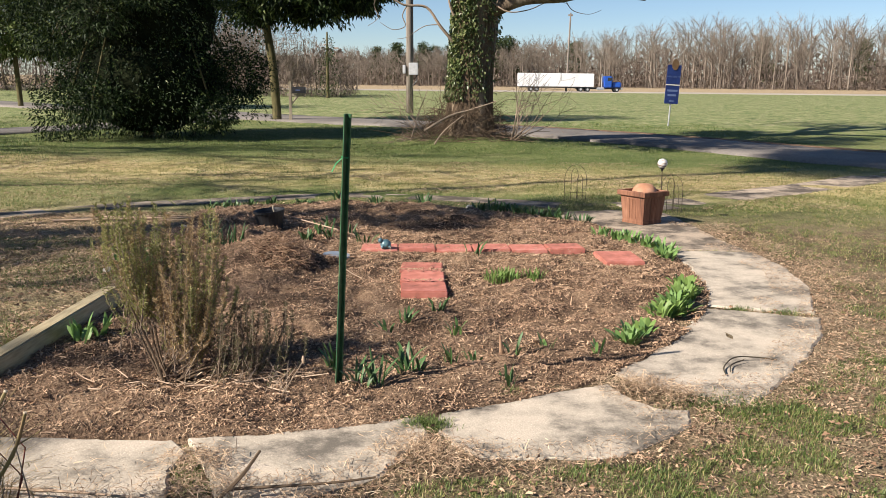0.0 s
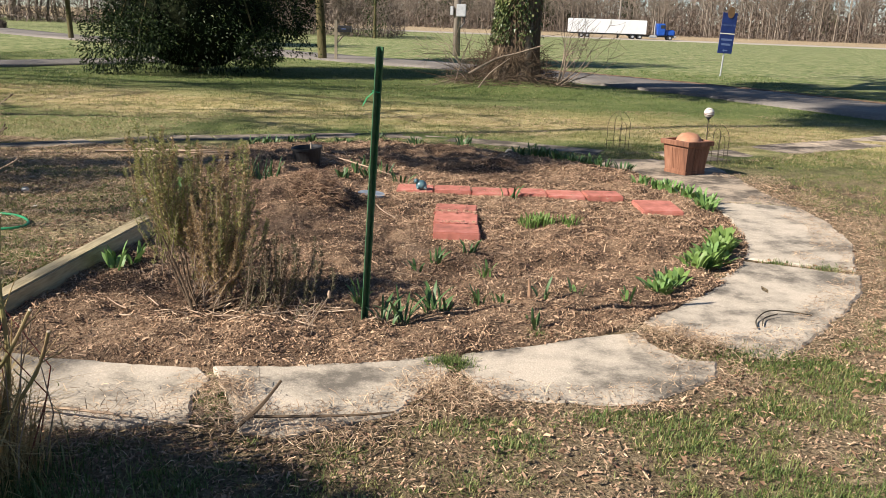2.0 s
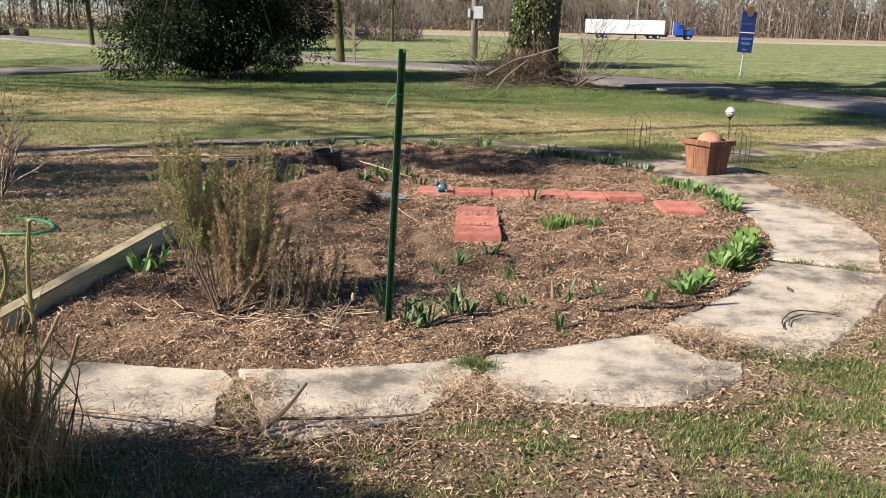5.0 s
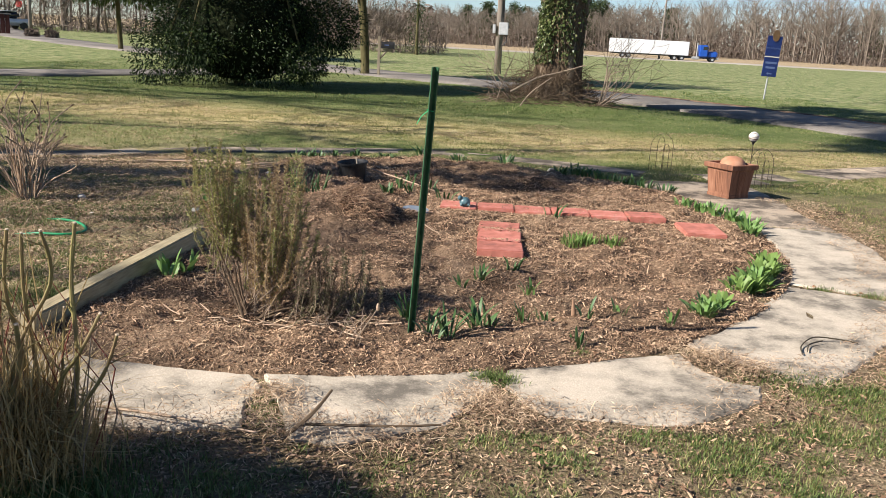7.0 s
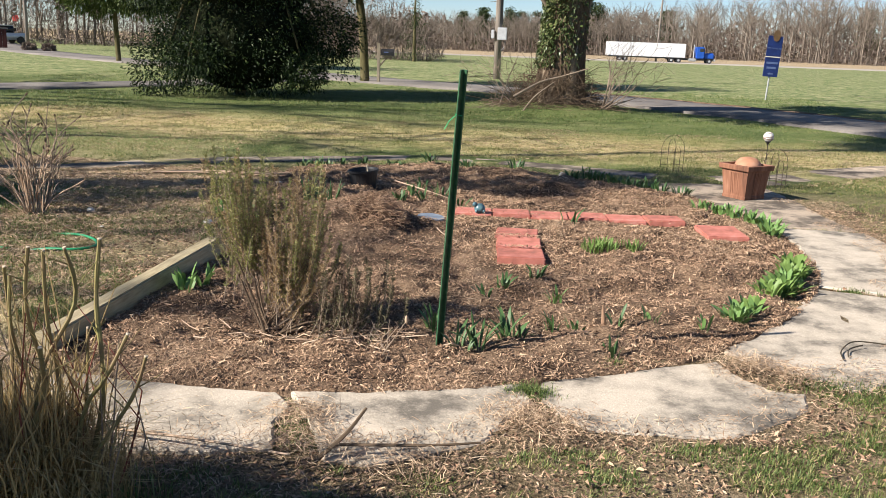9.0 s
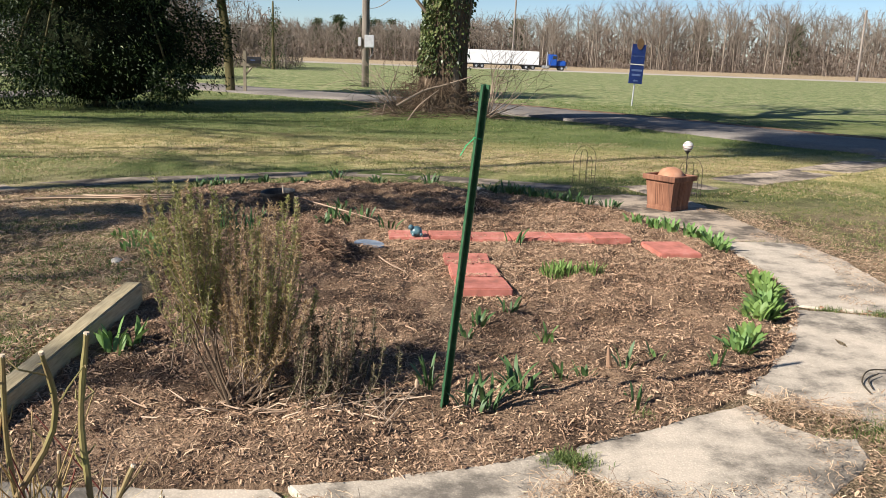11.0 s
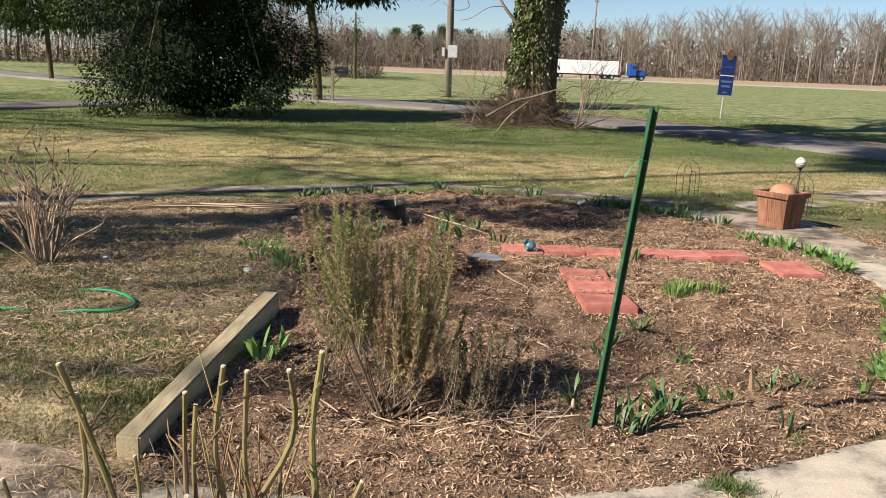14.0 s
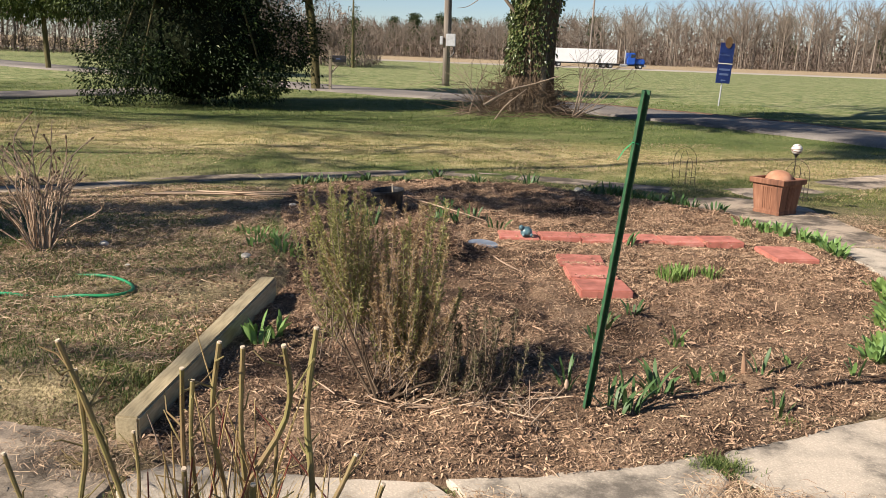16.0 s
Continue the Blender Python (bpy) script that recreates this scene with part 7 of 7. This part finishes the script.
g = Geo()
rw = np.random.default_rng(77)
n = 640
x = np.concatenate((rw.uniform(-75, 205, n), rw.uniform(-60, 18, 170)))
y = np.concatenate((178 + 44 * rw.random(n) ** 1.3, rw.uniform(182, 220, 170))) + 0.05 * np.abs(x)
for k in range(len(x)):
    far_tree(g, x[k], y[k], float(height_at(x[k:k + 1])[0]) * (rw.uniform(0.82, 1.08) if rw.random() < 0.75 else rw.uniform(0.5, 0.8)) * (1 + 0.004 * (y[k] - 180)), rw)
put("far_woods", g, M_FARWOOD, label="bare winter woods along the far side of the field", category="woods", kind="stuff")
n = 60
x = rng.uniform(-62, -24, n)
y = 82 + 0.25 * (x + 60) + rng.uniform(-3, 16, n)
x2 = rng.uniform(-31, -9.8, 60)
y2 = 69 + rng.uniform(0, 12, 60)
woods("near_woods", list(zip(x, y, rng.uniform(7, 12, n))) + list(zip(x2, y2, rng.uniform(3.0, 6.0, 60) * (0.5 + 0.5 * smoothstep(-8, -14, x2)))), "bare thicket and trees across the lane")

g = Geo()


def brush(n, x0, x1, y0, y1, h1, size, w, fade=None):
    """Twiggy growth at all angles, thicker low down, in tall and low thickets."""
    x, y = rng.uniform(x0, x1, n), rng.uniform(y0, y1, n)
    top = h1 * (0.5 + 0.6 * value_noise(x, y * 0.3, 0.14, 81) * (0.6 + 0.8 * value_noise(x, y, 0.5, 82)))
    if fade:
        top = top * fade(x)
    z = top * rng.random(n) ** 1.3
    chips(g, np.stack((x, y, z + 0.1), 1), size * rng.uniform(0.4, 1.3, n), w * rng.uniform(0.5, 1.5, n), 0.85)


low_left = lambda x: 0.8 + 0.2 * smoothstep(-5, 60, x)
brush(40000, -80, 205, 177, 200, 5.5, 1.0, 0.08, low_left)
brush(26000, -80, 205, 200, 225, 9.0, 1.8, 0.17, low_left)
brush(17000, -80, 215, 225, 240, 11.0, 2.4, 0.5, low_left)
brush(16000, -66, -24, 80, 100, 8.0, 1.1, 0.07)
brush(13000, -31, -9.6, 67.5, 80, 5.0, 0.8, 0.045, lambda x: 0.35 + 0.65 * smoothstep(-7, -14, x))
put("far_undergrowth", g, M_FARBRUSH, label="brown undergrowth filling the distant woods", category="undergrowth", kind="stuff")


def pine(x, y, h, seed):
    e = thing("pine_tree", "dark green pine standing among bare woods", "tree", at=pose(x, y, 0), group="pines in the woods")
    r = np.random.default_rng(seed)
    ge = Geo()
    tube(ge, [(0, 0, -0.2), (0.1, 0, h * 0.5), (0, 0, h * 0.95)], [h * 0.02, h * 0.014, h * 0.005], 6)
    put("trunk", ge, M_FARWOOD, e)
    ge = Geo()
    for k in range(30):
        a, z = r.uniform(0, 2 * np.pi), h * r.uniform(0.12, 0.98)
        ro = h * 0.16 * (1.1 - (z / h - 0.5) * 1.6) * r.uniform(0.2, 1)
        crown(ge, (ro * math.cos(a), ro * math.sin(a), z), (h * 0.12, h * 0.12, h * 0.05), 130, h * 0.045, r, 0.2, 0.5)
    put("foliage", ge, M_PINE, e)


for k, (px, py, ph) in enumerate(((-15, 198, 9.2), (-9.5, 204, 9.8), (-6.5, 206, 9.4), (-3, 203, 9.0), (7, 196, 10.6), (10.5, 199, 11), (8.6, 202, 10.2), (-20, 204, 8.6), (27, 212, 10.5), (73, 214, 12), (98, 216, 12))):
    pine(px, py, ph, 200 + k)
evergreen("cedar", -10.6, 67.5, "vine-covered dark cedar at the end of the thicket", [(0, 0, 1.8, 0.9, 1.8, 0.5), (0.1, 0, 3.6, 0.4, 1.2, 0.3)], 1000, 0.15, None, [[(0, 0, -0.2), (0, 0, 2), (0, 0, 5)], 0.15, 0.06], mat=M_PINE, seed=9)
